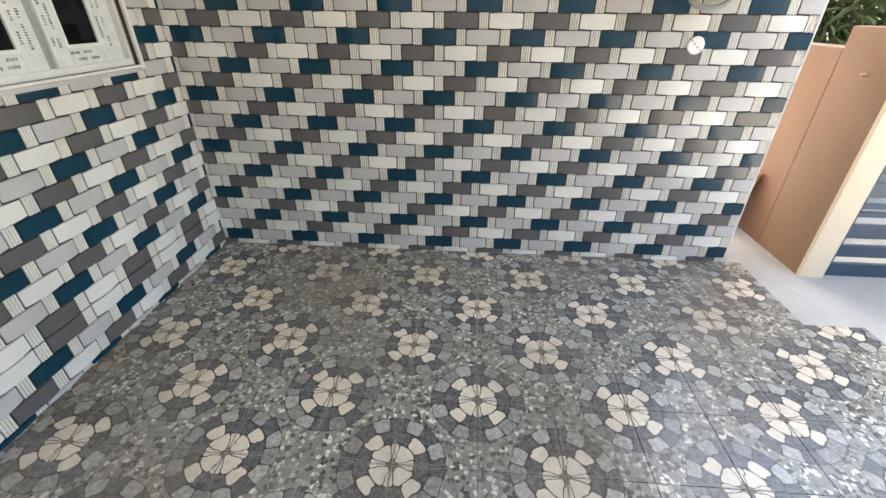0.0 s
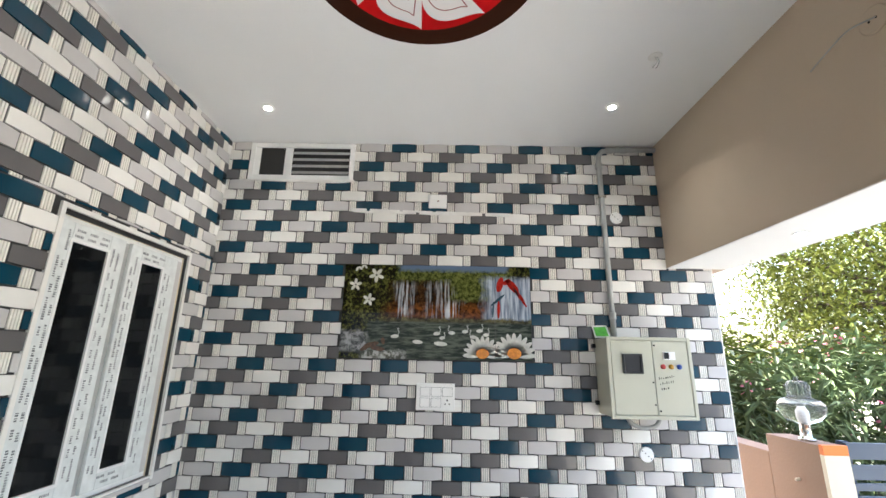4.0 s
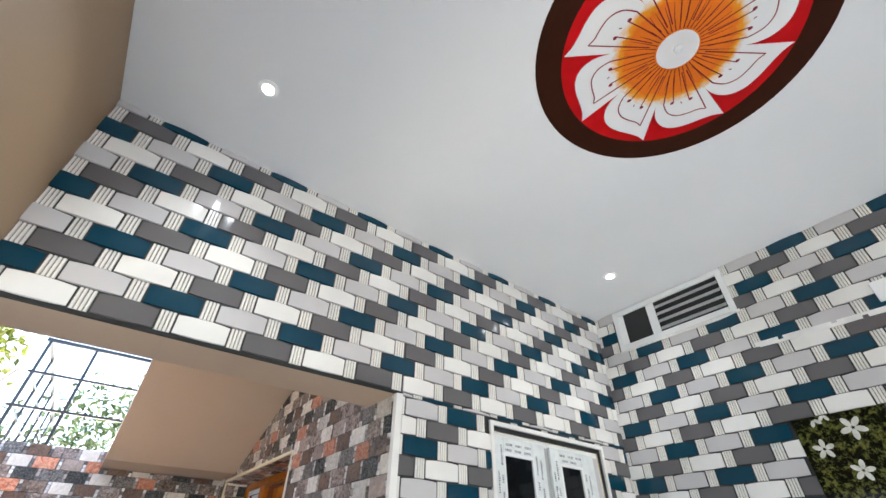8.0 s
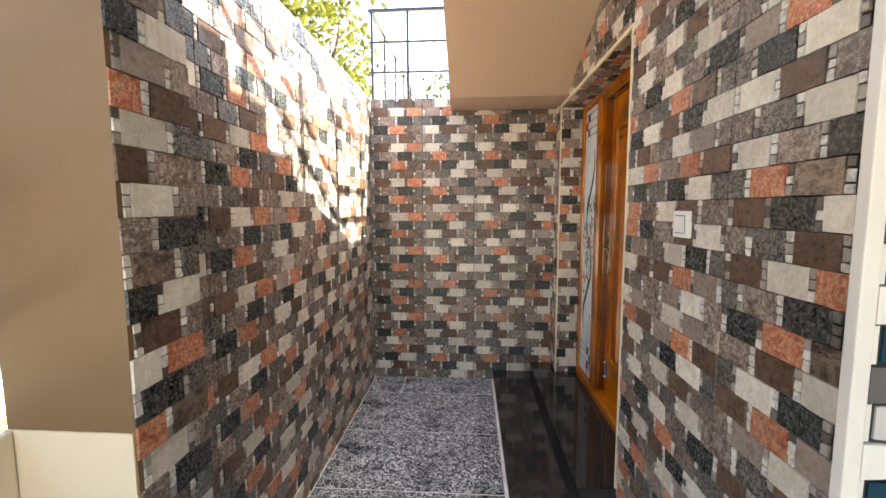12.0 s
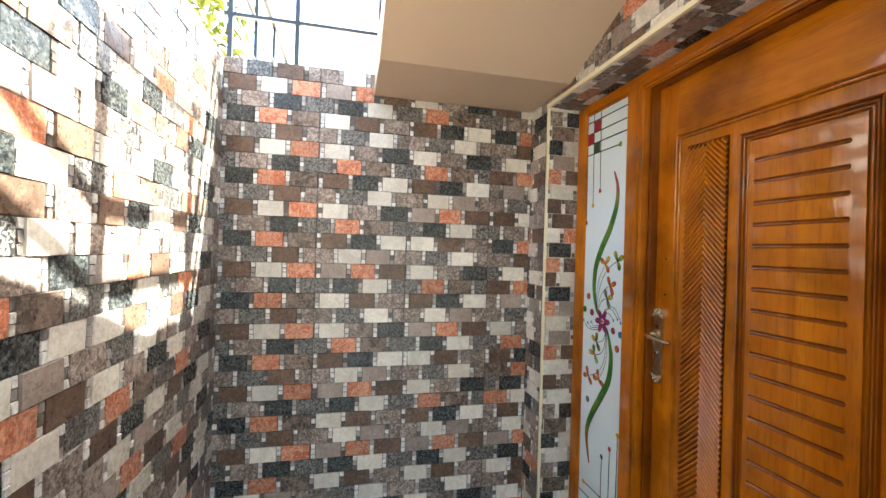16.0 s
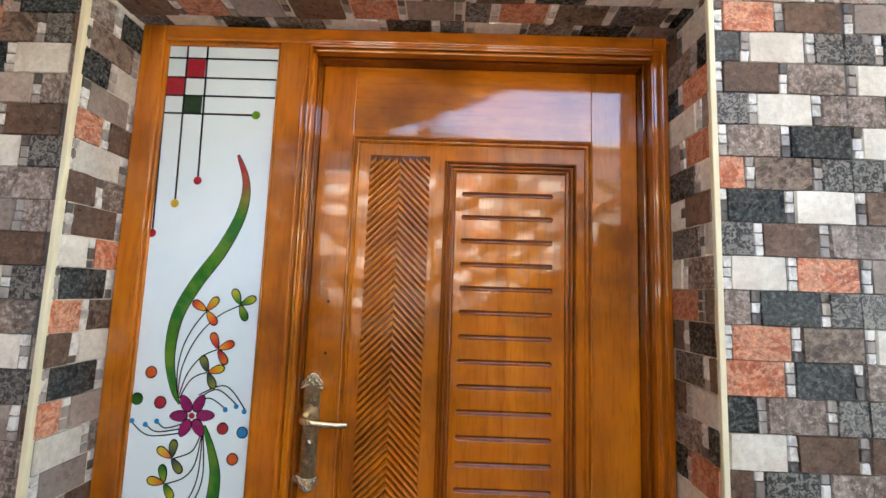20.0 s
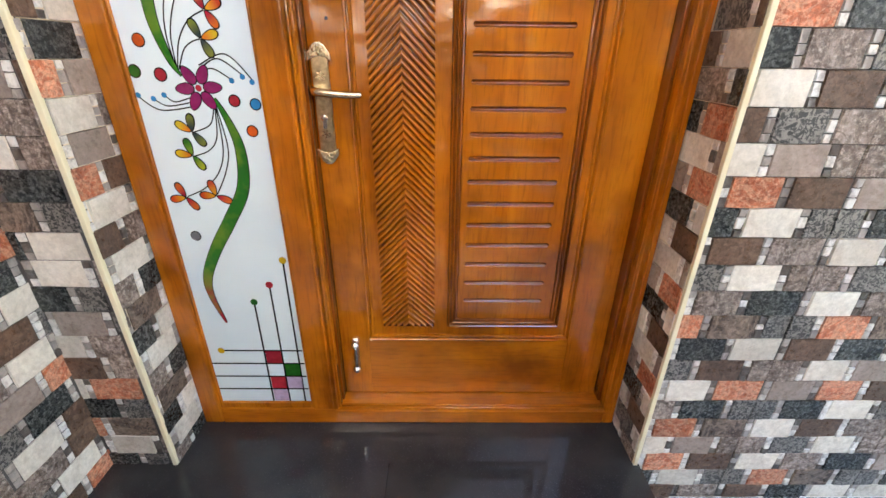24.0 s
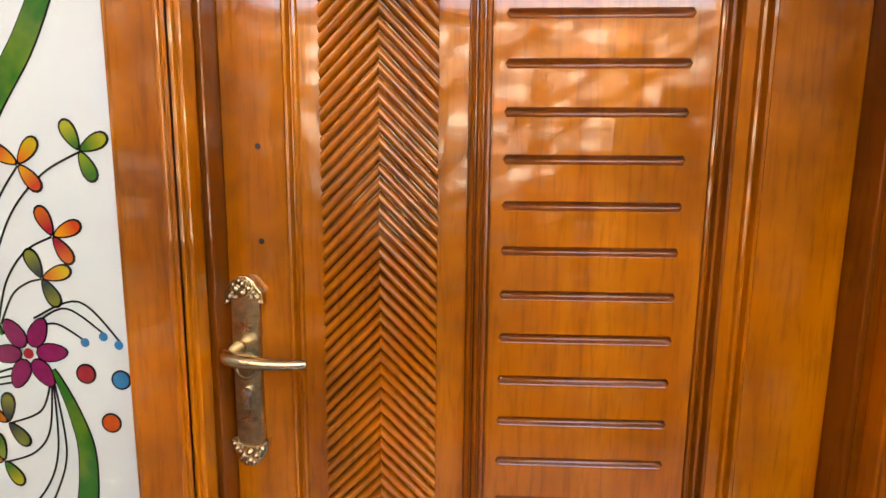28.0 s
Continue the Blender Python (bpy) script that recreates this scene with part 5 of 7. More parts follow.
lathe(bm, [(0.05, XB), (0.05, XB - 0.006), (0.046, XB - 0.009)], (0, 1.165, 2.93), 24, "x")
piece("cover", bm, PAINT_TAUPE, jb)
bm = bmesh.new()
tube(bm, smooth_line([(XB - 0.008, 1.15, 2.93), (XB - 0.015, 1.24, 2.955), (XB - 0.008, 1.33, 2.945), (XB - 0.006, 1.42, 2.92)], 5), 0.003, 6)
piece("wire", bm, PVC_GREY, jb)
for s in (-1, 1):
    bm = bmesh.new()
    lathe(bm, [(0.004, XB - 0.0105), (0.004, XB - 0.008)], (0, 1.165 + s * 0.012, 2.93), 8, "x")
    piece("screw_hole", bm, BLACK, jb)
dl = holder("downlight", "small round downlight in the white beam underside", "ceiling light", (1.23, 1.86, ZB))
bm = bmesh.new()
lathe(bm, [(0.024, -0.0005), (0.036, -0.0005), (0.036, -0.006), (0.027, -0.009)], (1.23, 1.86, ZB), 26)
piece("trim_ring", bm, PLASTIC, dl)
bm = bmesh.new()
lathe(bm, [(0.024, -0.0095), (0.010, -0.0105)], (1.23, 1.86, ZB), 22)
piece("lens", bm, glow("downlight_glow", (1.0, 0.97, 0.92), 6.0), dl)
setting(slab("soffit_east", XB + 0.004, 1.438, -1.19, YN, ZB - 0.004, ZB - 0.001, PAINT_WHITE), "white painted underside of the beam", "ceiling")
hk = holder("soffit_hook", "thin metal hook under the beam", "hook", (1.38, 2.4, ZB))
bm = bmesh.new()
tube(bm, smooth_line([(1.38, 2.4, ZB), (1.38, 2.4, ZB - 0.03), (1.395, 2.4, ZB - 0.055), (1.365, 2.4, ZB - 0.06), (1.37, 2.4, ZB - 0.03)], 5), 0.003, 6)
piece("hook_wire", bm, STEEL, hk)

# ---- black railing on the parapet ----
rail = holder("railing", "black square-tube iron railing on the low wall", "railing", (-1.82, -0.78, 1.05))
for z, w, nm in ((1.715, 0.056, "top_rail"), (1.50, 0.028, "mid_rail"), (1.285, 0.028, "lower_rail")):
    bm = bmesh.new()
    box_into(bm, XW - 0.02, 1.4, -0.78 - w / 2, -0.78 + w / 2, z - w / 2, z + w / 2)
    piece(nm, bm, BLACK_IRON, rail, bevel=0.003)
for x in (-1.822, -0.6, 0.6):
    bm = bmesh.new()
    box_into(bm, x - 0.024, x + 0.024, -0.804, -0.756, 1.049, 1.688)
    piece("post", bm, BLACK_IRON, rail, bevel=0.003)

# ---- gate pillar, compound wall, gate, lamp ----
cw = tagged(holder("compound_wall", "brown painted compound wall stepping up to gate pillar", "wall", (1.72, 3.0, -0.012)), kind="structure")
bm = bmesh.new()
box_into(bm, 1.70, 1.86, 2.965, 7.0, -0.1, 1.232)
piece("wall", bm, PAINT_BROWN, cw, bevel=0.008)
bm = bmesh.new()
box_into(bm, 1.70, 1.86, 2.56, 2.965, -0.1, 1.34)
pil = piece("pillar", bm, PAINT_BROWN, cw, bevel=0.006)
bm = bmesh.new()
box_into(bm, 1.698, 1.838, 2.535, 2.562, -0.05, 1.292)
piece("pillar_face", bm, PAINT_CREAM, pil, "cream painted pillar end")
bm = bmesh.new()
box_into(bm, 1.698, 1.838, 2.534, 2.562, 1.293, 1.345)
piece("orange_band", bm, ORANGE, pil, "orange painted band")
bm = bmesh.new()
tube(bm, [(1.71, 2.75, 1.12), (1.68, 2.74, 1.12), (1.672, 2.738, 1.119)], [0.010, 0.009, 0.007], 8)
piece("pipe_stub", bm, PAINT_CREAM, pil, "short pipe stub")
pl = holder("pillar_lamp", "clear globe gate lamp on a steel stem", "lamp", (1.77, 2.72, 1.34))
bm = bmesh.new()
lathe(bm, [(0.045, 1.34), (0.045, 1.352), (0.030, 1.357), (0.028, 1.43), (0.036, 1.437)], (1.77, 2.72, 0), 20)
piece("stem", bm, STEEL, pl, smooth=True)
bm = bmesh.new()
lathe(bm, [(0.036, 1.437), (0.085, 1.455), (0.117, 1.50), (0.123, 1.53), (0.118, 1.55)], (1.77, 2.72, 0), 28)
piece("globe", bm, LAMP_GLASS, pl, smooth=True)
bm = bmesh.new()
lathe(bm, [(0.126, 1.545), (0.10, 1.572), (0.062, 1.585), (0.058, 1.60), (0.064, 1.66), (0.045, 1.68), (0.012, 1.69), (0.010, 1.71)], (1.77, 2.72, 0), 28)
piece("lid", bm, LAMP_GLASS, pl, smooth=True)
bm = bmesh.new()
lathe(bm, [(0.018, 1.44), (0.030, 1.475), (0.030, 1.51), (0.012, 1.535)], (1.77, 2.72, 0), 16)
piece("bulb", bm, PLASTIC, pl, smooth=True)

gate = holder("gate", "dark blue slatted metal gate", "gate", (2.8, 2.58, 0.0))
z = 1.355
for w, gap in ((0.085, 0.03), (0.075, 0.02), (0.035, 0.03), (0.085, 0.028), (0.03, 0.02), (0.03, 0.03), (0.085, 0.05), (0.075, 0.05), (0.085, 0.04), (0.03, 0.02), (0.03, 0.05), (0.085, 0.05), (0.075, 0.05), (0.085, 0.02)):
    bm = bmesh.new()
    box_into(bm, 1.86, 4.6, 2.565, 2.59, z - w, z)
    piece("slat", bm, GATE, gate)
    z -= w + gap
for x in (1.86, 3.2, 4.56):
    bm = bmesh.new()
    box_into(bm, x, x + 0.04, 2.59, 2.63, -0.01, 1.36)
    piece("upright", bm, GATE, gate)
bd = holder("leaning_board", "raw wooden board leaning against the compound wall", "board", (1.66, 3.2, 0.0))
bm = bmesh.new()
poly(bm, [(1.50, 3.16, -0.012), (1.66, 3.16, 0.43), (1.66, 3.42, 0.43), (1.50, 3.42, -0.012)], (0.03, 0, 0.0))
piece("plank", bm, BOARD, bd)

# ---- neighbour's house to the south ----
nb = holder("neighbour_house", "grey-blue rendered neighbouring house with white windows", "house", (-4.0, -4.1, -0.12))
NY = -4.0
bm = bmesh.new()
box_into(bm, -16, 8, NY - 4, NY, -0.2, 3.99)
piece("wall", bm, GREY_WALL, nb)
bm = bmesh.new()
box_into(bm, -16, 8, NY - 0.1, NY + 0.07, 3.99, 4.05)
piece("coping", bm, CONCRETE, nb, bevel=0.01)
bm = bmesh.new()
box_into(bm, -16, 8, NY, NY + 0.004, 3.20, 3.225)
piece("groove", bm, INK, nb)
WHITE_WORN = mat("worn_whitewash", (0.25, 0.23, 0.20), 0.85, var=0.22, scale=5, bump=0.4, bscale=30)
bm = bmesh.new()
poly(bm, [(-4.45, NY, 2.30), (-9.0, NY, 2.30), (-9.0, NY + 0.42, 2.11), (-4.45, NY + 0.42, 2.11)], (0, 0, 0.09))
piece("sunshade", bm, WHITE_WORN, nb, "worn whitewashed sunshade")
WIN_GREEN = mat("dusty_pane", (0.055, 0.085, 0.065), 0.12, var=0.5, scale=4)
for x0, x1, iron in ((-5.68, -4.58, False), (-7.4, -6.15, True)):
    bm = bmesh.new()
    ring_y(bm, NY, NY + 0.05, x0, x1, 0.72, 1.92, 0.08)
    nw = piece("window", bm, WHITE_WORN, nb)
    bm = bmesh.new()
    box_into(bm, (x0 + x1) / 2 - 0.06, (x0 + x1) / 2 + 0.06, NY + 0.003, NY + 0.045, 0.8, 1.84)
    piece("mullion", bm, WHITE_WORN, nw)
    for a, b in ((x0 + 0.08, (x0 + x1) / 2 - 0.06), ((x0 + x1) / 2 + 0.06, x1 - 0.08)):
        bm = bmesh.new()
        box_into(bm, a, b, NY + 0.004, NY + 0.012, 0.8, 1.84)
        piece("pane", bm, WIN_GREEN, nw, "dusty greenish pane")
    bm = bmesh.new()
    box_into(bm, x0 - 0.08, x1 + 0.08, NY, NY + 0.10, 0.64, 0.72)
    piece("sill", bm, WHITE_WORN, nw)
bm = bmesh.new()
for k in range(7):
    x = -6.5 - k * 0.13
    tube(bm, smooth_line([(x, NY + 0.09, 0.8), (x + 0.05, NY + 0.09, 1.0), (x - 0.05, NY + 0.09, 1.3), (x + 0.05, NY + 0.09, 1.6), (x, NY + 0.09, 1.84)], 6), 0.007, 6)
piece("window_grille", bm, BLACK_IRON, nb)
bm = bmesh.new()
box_into(bm, -16, 8, NY, NY + 0.25, -0.2, -0.02)
piece("plinth", bm, CONCRETE, nb, bevel=0.01)


# ---- plants ----
def leaf(bm, p, d, up, L, W):
    d = d.normalized()
    s = d.cross(up)
    s = s.normalized() if s.length > 1e-4 else Vector((1, 0, 0))
    nn = s.cross(d) * (0.12 * L)
    a, b, c, e = (bm.verts.new(v) for v in (p, p + d * L * 0.5 + s * W + nn, p + d * L, p + d * L * 0.5 - s * W + nn))
    bm.faces.new((a, b, c)), bm.faces.new((a, c, e))


def crown(bm, rng, centre, radii, count, L, W, droop=0.3):
    """Loose clumps of leaves with gaps between."""
    c = Vector(centre)
    clumps = []
    for _ in range(max(8, count // 26)):
        v = Vector((rng.gauss(0, 1), rng.gauss(0, 1), rng.gauss(0, 1))).normalized() * rng.uniform(0.35, 1.0) ** 0.6
        clumps.append((c + Vector((v.x * radii[0], v.y * radii[1], v.z * radii[2])), rng.uniform(0.10, 0.26) * min(radii)))
    for k in range(count):
        o, r = clumps[k % len(clumps)]
        q = Vector((rng.gauss(0, 1), rng.gauss(0, 1), rng.gauss(0, 1))) * r
        d = Vector((rng.uniform(-1, 1), rng.uniform(-1, 1), rng.uniform(-0.8, 0.6) - droop))
        leaf(bm, o + q, d, Vector((rng.uniform(-0.4, 0.4), rng.uniform(-0.4, 0.4), 1)), L * rng.uniform(0.6, 1.3), W * rng.uniform(0.7, 1.2))


def tree(label, base, height, radii, count, L, W, m, seed, lean=(0, 0), trunk_r=0.09):
    rng = random.Random(seed)
    th = holder("tree", label, "tree", base)
    b = Vector(base)
    top = b + Vector((lean[0], lean[1], height))
    bm = bmesh.new()
    knots = [b.lerp(top, t) + Vector((rng.uniform(-0.12, 0.12), rng.uniform(-0.12, 0.12), 0)) * (t > 0) for t in (0, 0.25, 0.5, 0.75, 1)]
    tube(bm, smooth_line([tuple(k) for k in knots], 4), [trunk_r * (1 - 0.65 * i / 16) for i in range(17)], 9)
    for k in range(9):
        t = rng.uniform(0.4, 0.98)
        o = b.lerp(top, t)
        e = top + Vector((rng.uniform(-1, 1) * radii[0], rng.uniform(-1, 1) * radii[1], rng.uniform(-0.6, 0.8) * radii[2]))
        mm = o.lerp(e, 0.5) + Vector((rng.uniform(-0.2, 0.2), rng.uniform(-0.2, 0.2), 0.15))
        tube(bm, smooth_line([tuple(o), tuple(mm), tuple(e)], 5), [trunk_r * 0.4 * (1 - 0.8 * i / 10) for i in range(11)], 6)
    piece("trunk", bm, BARK, th)
    bm = bmesh.new()
    crown(bm, rng, top, radii, count, L, W)
    tagged(piece("crown", bm, m, th, "dense small leaves"), kind="stuff")
    return th


tree("tall tree with yellow-green feathery crown beyond the gate", (9.0, 8.4, -0.12), 3.6, (2.7, 2.0, 1.9), 22000, 0.13, 0.032, LEAF_Y, 5, (-0.4, 0), 0.2)
tree("broad green tree beyond the gate", (11.5, 10.5, -0.12), 3.6, (3.0, 2.4, 2.0), 14000, 0.13, 0.034, LEAF, 6, (0, 0), 0.22)
tree("small yellow-green tree beyond the gate", (6.7, 8.9, -0.12), 1.7, (1.1, 1.0, 0.6), 5000, 0.12, 0.03, LEAF_Y, 41, (0, 0), 0.08)
tree("leafy tree beyond the compound wall", (9.5, 5.6, -0.12), 3.6, (2.2, 2.0, 2.2), 5000, 0.16, 0.04, LEAF_P, 16, (0, 0), 0.16)
# next tree is added out of view to keep sun off the pavement
tree("unseen dense green tree added behind the porch wall for shade", (0.4, 5.2, -0.12), 4.6, (1.6, 1.2, 1.1), 9000, 0.17, 0.06, LEAF, 31, (0, -0.2), 0.12)
tree("tree overhanging the neighbour's roof", (-5.4, -5.8, 3.9), 1.4, (2.7, 1.4, 1.0), 2100, 0.18, 0.055, LEAF, 7, (0.2, 3.0), 0.09)
tree("tree with golden-green leaves behind the end wall", (-8.2, -2.6, -0.12), 4.4, (1.9, 1.1, 1.1), 2400, 0.16, 0.045, LEAF_Y, 8, (0.4, 0.3), 0.11)
tree("pale green tree beyond the terrace", (-11.5, 0.4, -0.12), 3.6, (1.7, 1.9, 1.2), 2200, 0.18, 0.045, LEAF_P, 9, (0, 0), 0.12)
rng = random.Random(12)
for k, (x, y, h, m) in enumerate(((2.9, 4.6, 1.0, LEAF_P), (4.3, 5.0, 1.25, LEAF_P), (5.8, 4.8, 1.1, LEAF), (7.4, 5.2, 1.2, LEAF_P), (3.4, 6.2, 1.5, LEAF_Y), (2.2, 5.6, 1.2, LEAF_P))):
    bu = holder("oleander_bush", "pale green oleander bush with long narrow leaves", "bush", (x, y, -0.12), "bushes beyond the gate")
    bm = bmesh.new()
    for s in range(10):
        e = (x + rng.uniform(-0.7, 0.7), y + rng.uniform(-0.5, 0.5), h * rng.uniform(0.9, 1.5))
        tube(bm, [(x + rng.uniform(-0.1, 0.1), y, -0.12), ((x + e[0]) / 2, (y + e[1]) / 2, e[2] * 0.6), e], [0.02, 0.014, 0.006], 6)
    piece("stems", bm, BARK, bu)
    bm = bmesh.new()
    crown(bm, rng, (x, y, h), (0.95, 0.7, 0.85), 3600, 0.19, 0.02, 0.1)
    tagged(piece("leaves", bm, m, bu), kind="stuff")
    bm = bmesh.new()
    crown(bm, rng, (x, y, h + 0.3), (0.8, 0.6, 0.6), 120 if k % 2 else 50, 0.055, 0.03, 0)
    tagged(piece("flowers", bm, PINK, bu, "small pink flowers"), kind="stuff")
cr = holder("creeper", "green creeper hanging over the neighbour's parapet", "climbing plant", (-4.2, -3.9, 4.05))
bm = bmesh.new()
for s in range(7):
    x = -3.6 - s * 0.22
    tube(bm, smooth_line([(x, -4.1, 4.06), (x + rng.uniform(-0.2, 0.2), -3.86, 4.12), (x + rng.uniform(-0.3, 0.3), -3.88, 3.85), (x + rng.uniform(-0.3, 0.3), -3.92, 3.6)], 4), 0.006, 5)
piece("vines", bm, BARK, cr)
bm = bmesh.new()
crown(bm, rng, (-4.2, -3.85, 3.95), (0.75, 0.12, 0.28), 260, 0.12, 0.055, 0.4)
tagged(piece("leaves", bm, LEAF, cr), kind="stuff")
for x, y in ((-3.6, -2.9), (-4.3, -3.2), (-5.0, -2.7)):
    fe = holder("weed", "bright green fern-like weed on the ground strip", "plant", (x, y, -0.12), "weeds by the neighbour's wall")
    bm = bmesh.new()
    for s in range(9):
        a = rng.uniform(0, 6.28)
        for t in range(12):
            f = t / 11
            o = Vector((x + 0.38 * f * math.cos(a), y + 0.38 * f * math.sin(a), -0.12 + 0.75 * f - 0.42 * f * f))
            for sg in (-1, 1):
                leaf(bm, o, Vector((math.cos(a + sg * 1.2), math.sin(a + sg * 1.2), 0.1)), Vector((0, 0, 1)), 0.12 * (1.1 - f), 0.016)
    tagged(piece("fronds", bm, LEAF_Y, fe), kind="stuff")

# ---- corridor: steps, floor ----
st = tagged(holder("steps", "polished black granite door step and landing", "steps", (-4.0, 0.8, ZF)), kind="structure")
bm = bmesh.new()
box_into(bm, XEND, XR1 + 0.012, 0.515, 0.86, ZF - 0.1, 0.04)
piece("riser", bm, GRANITE, st)
bm = bmesh.new()
box_into(bm, XEND, XR1 + 0.018, 0.505, 0.86, 0.041, 0.06)
piece("tread", bm, GRANITE, st, bevel=0.003)
bm = bmesh.new()
box_into(bm, XEND, XR1 + 0.012, 0.85, YC, 0.061, 0.124)
piece("riser", bm, GRANITE, st)
bm = bmesh.new()
for x0, x1 in ((XEND, -3.98), (-3.978, XR1 + 0.018)):
    box_into(bm, x0, x1, 0.838, YC, 0.125, ZL)
box_into(bm, XR0, XR1, YC, YD + 0.09, 0.1, ZL - 0.0005)
piece("landing", bm, GRANITE, st)
cor_tiles = []
for x0, x1, ys in ((XEND, -4.535, (YCS, -0.285, 0.505)), (-4.531, -3.925, (YCS, 0.505)), (-3.921, -3.315, (YCS, 0.505)), (-3.311, -2.705, (YCS, 0.505)), (-3.161, -2.705, (0.505, YC)), (-2.701, -2.24, (YCS, YC)), (-2.236, XW - 0.004, (-0.41, YC))):
    for a, b in zip(ys, ys[1:]):
        cor_tiles.append((x0, x1 - 0.002, a + (0.009 if a == YCS else 0.003), b - (0.009 if b == 0.505 else 0.003)))
setting(slab("grout_line", XEND, XW, YCS, YC, ZF - 0.006, ZF - 0.002, GROUT_W), "white grout between the dark floor tiles", "floor")

sw2 = holder("doorbell_switch", "white single switch plate on the stone-tiled wall", "switch", (-2.645, YC, 1.44))
bm = bmesh.new()
box_into(bm, -2.695, -2.597, YC - 0.018, YC, 1.433, 1.523)
piece("plate", bm, PLASTIC, sw2, bevel=0.004)
bm = bmesh.new()
box_into(bm, -2.6775, -2.6145, YC - 0.0188, YC - 0.017, 1.4475, 1.5085)
piece("rocker_gap", bm, INK, sw2)
bm = bmesh.new()
box_into(bm, -2.675, -2.617, YC - 0.022, YC - 0.017, 1.45, 1.506)
piece("rocker", bm, PLASTIC, sw2, bevel=0.002)

# ---- front door with painted side light ----
FY0, GY, LY = 1.193, 1.207, 1.272      # frame face, glass face, leaf face
door = tagged(holder("door_1", "polished teak front door, closed, with painted glass side light", "door", (-3.92, FY0, ZL)), kind="structure")


def dbox(name, x0, x1, y0, y1, z0, z1, m=None, parent=None, label="", bevel=0.003):
    bm = bmesh.new()
    box_into(bm, x0, x1, y0, y1, z0, z1)
    return piece(name, bm, m or TEAK, parent or frame_ob, label, bevel)


frame_ob = under(part("door_frame", (lambda b: (box_into(b, XR0 + 0.006, -4.588, FY0, 1.33, ZL, ZR - 0.006), b)[1])(bmesh.new()), TEAK, None, "", 0.006), door)
dbox("mullion", -4.262, -4.172, FY0, 1.33, 0.21, 2.288, TEAK, bevel=0.006)
dbox("jamb", -3.228, XR1 - 0.006, FY0, 1.33, ZL, ZR - 0.006, TEAK, bevel=0.006)
dbox("head", -4.5875, -3.2285, FY0, 1.33, 2.284, ZR - 0.006, TEAK_X, bevel=0.006)
dbox("sill", -4.5875, -3.2285, FY0, 1.33, ZL, 0.212, TEAK_X, bevel=0.005)
# beads round the leaf and the side light
for k in range(3):
    o = 0.012 * k
    y = FY0 - 0.004 + 0.004 * k
    dbox("bead", -4.196 + o, -4.187 + o, y, FY0 + 0.03, 0.216, 2.282 - o, TEAK, bevel=0.003)
    dbox("bead", -3.214 - o + 0.006, -3.205 - o + 0.006, y, FY0 + 0.03, 0.216, 2.282 - o, TEAK, bevel=0.003)
    dbox("bead", -4.186 + o, -3.209 - o, y, FY0 + 0.03, 2.288 - o, 2.297 - o, TEAK_X, bevel=0.003)
dbox("bead", -4.186, -3.209, FY0 - 0.004, FY0 + 0.03, 0.196, 0.205, TEAK_X, bevel=0.003)
for y in (FY0 + 0.006, FY0 + 0.019):
    bm = bmesh.new()
    tube(bm, [(-4.170, y, 0.2125), (-3.231, y, 0.2125)], 0.0050, 10)
    piece("bead", bm, TEAK_X, frame_ob, smooth=True)
# rebates take the darkened teak, so their shade is partly painted
dbox("rebate", -4.1715, -4.160, 1.235, 1.33, 0.213, 2.283, TEAK_SHADE)
dbox("rebate", -3.2395, -3.2285, 1.235, 1.33, 0.213, 2.283, TEAK_SHADE)
dbox("rebate", -4.1595, -3.24, 1.235, 1.33, 2.264, 2.2835, TEAK_SHADE)
for x0, x1, z0, z1 in ((-4.5875, -4.580, 0.213, 2.283), (-4.268, -4.2625, 0.213, 2.283), (-4.5795, -4.2685, 2.273, 2.283), (-4.5795, -4.2685, 0.213, 0.236)):
    dbox("glazing_bead", x0, x1, FY0 + 0.005, GY + 0.004, z0, z1)

# leaf
leaf_ob = under(part("door_leaf", (lambda b: (box_into(b, -4.159, -3.241, LY + 0.012, 1.31, 0.216, 2.263), b)[1])(bmesh.new()), TEAK, None, ""), door)
L3 = dict(parent=leaf_ob)
dbox("stile", -4.159, -4.062, LY, LY + 0.012, 0.216, 2.263, TEAK, bevel=0.002, **L3)
dbox("stile", -3.371, -3.241, LY, LY + 0.012, 0.216, 2.263, TEAK, bevel=0.002, **L3)
dbox("top_rail", -4.0618, -3.3712, LY, LY + 0.012, 2.051, 2.263, TEAK_X, bevel=0.002, **L3)
dbox("bottom_rail", -4.0618, -3.3712, LY, LY + 0.012, 0.216, 0.456, TEAK_X, bevel=0.002, **L3)


def moulding(x0, x1, z0, z1, w, y0, h, steps=3):
    """Stepped picture-frame moulding with mitred, ridged profile."""
    bm = bmesh.new()
    prof = []
    for s in range(steps):
        a, b = w * s / steps, w * (s + 1) / steps
        hh = h * (1 - 0.28 * s)
        prof += [(a + 0.0008, hh * 0.05), (a + (b - a) * 0.25, hh * 0.8), (a + (b - a) * 0.5, hh), (a + (b - a) * 0.75, hh * 0.8), (b - 0.0008, hh * 0.05)]
    rings = []
    for o, d in [(0.0, 0.0)] + prof + [(w, 0.0)]:
        rings.append([bm.verts.new((x, y0 - d, z)) for x, z in ((x0 + o, z0 + o), (x1 - o, z0 + o), (x1 - o, z1 - o), (x0 + o, z1 - o))])
    for a, b in zip(rings, rings[1:]):
        for i in range(4):
            bm.faces.new((a[i], a[(i + 1) % 4], b[(i + 1) % 4], b[i]))
    return bm


piece("panel_moulding", moulding(-4.066, -3.367, 0.452, 2.055, 0.026, LY + 0.004, 0.012, 2), TEAK, leaf_ob)
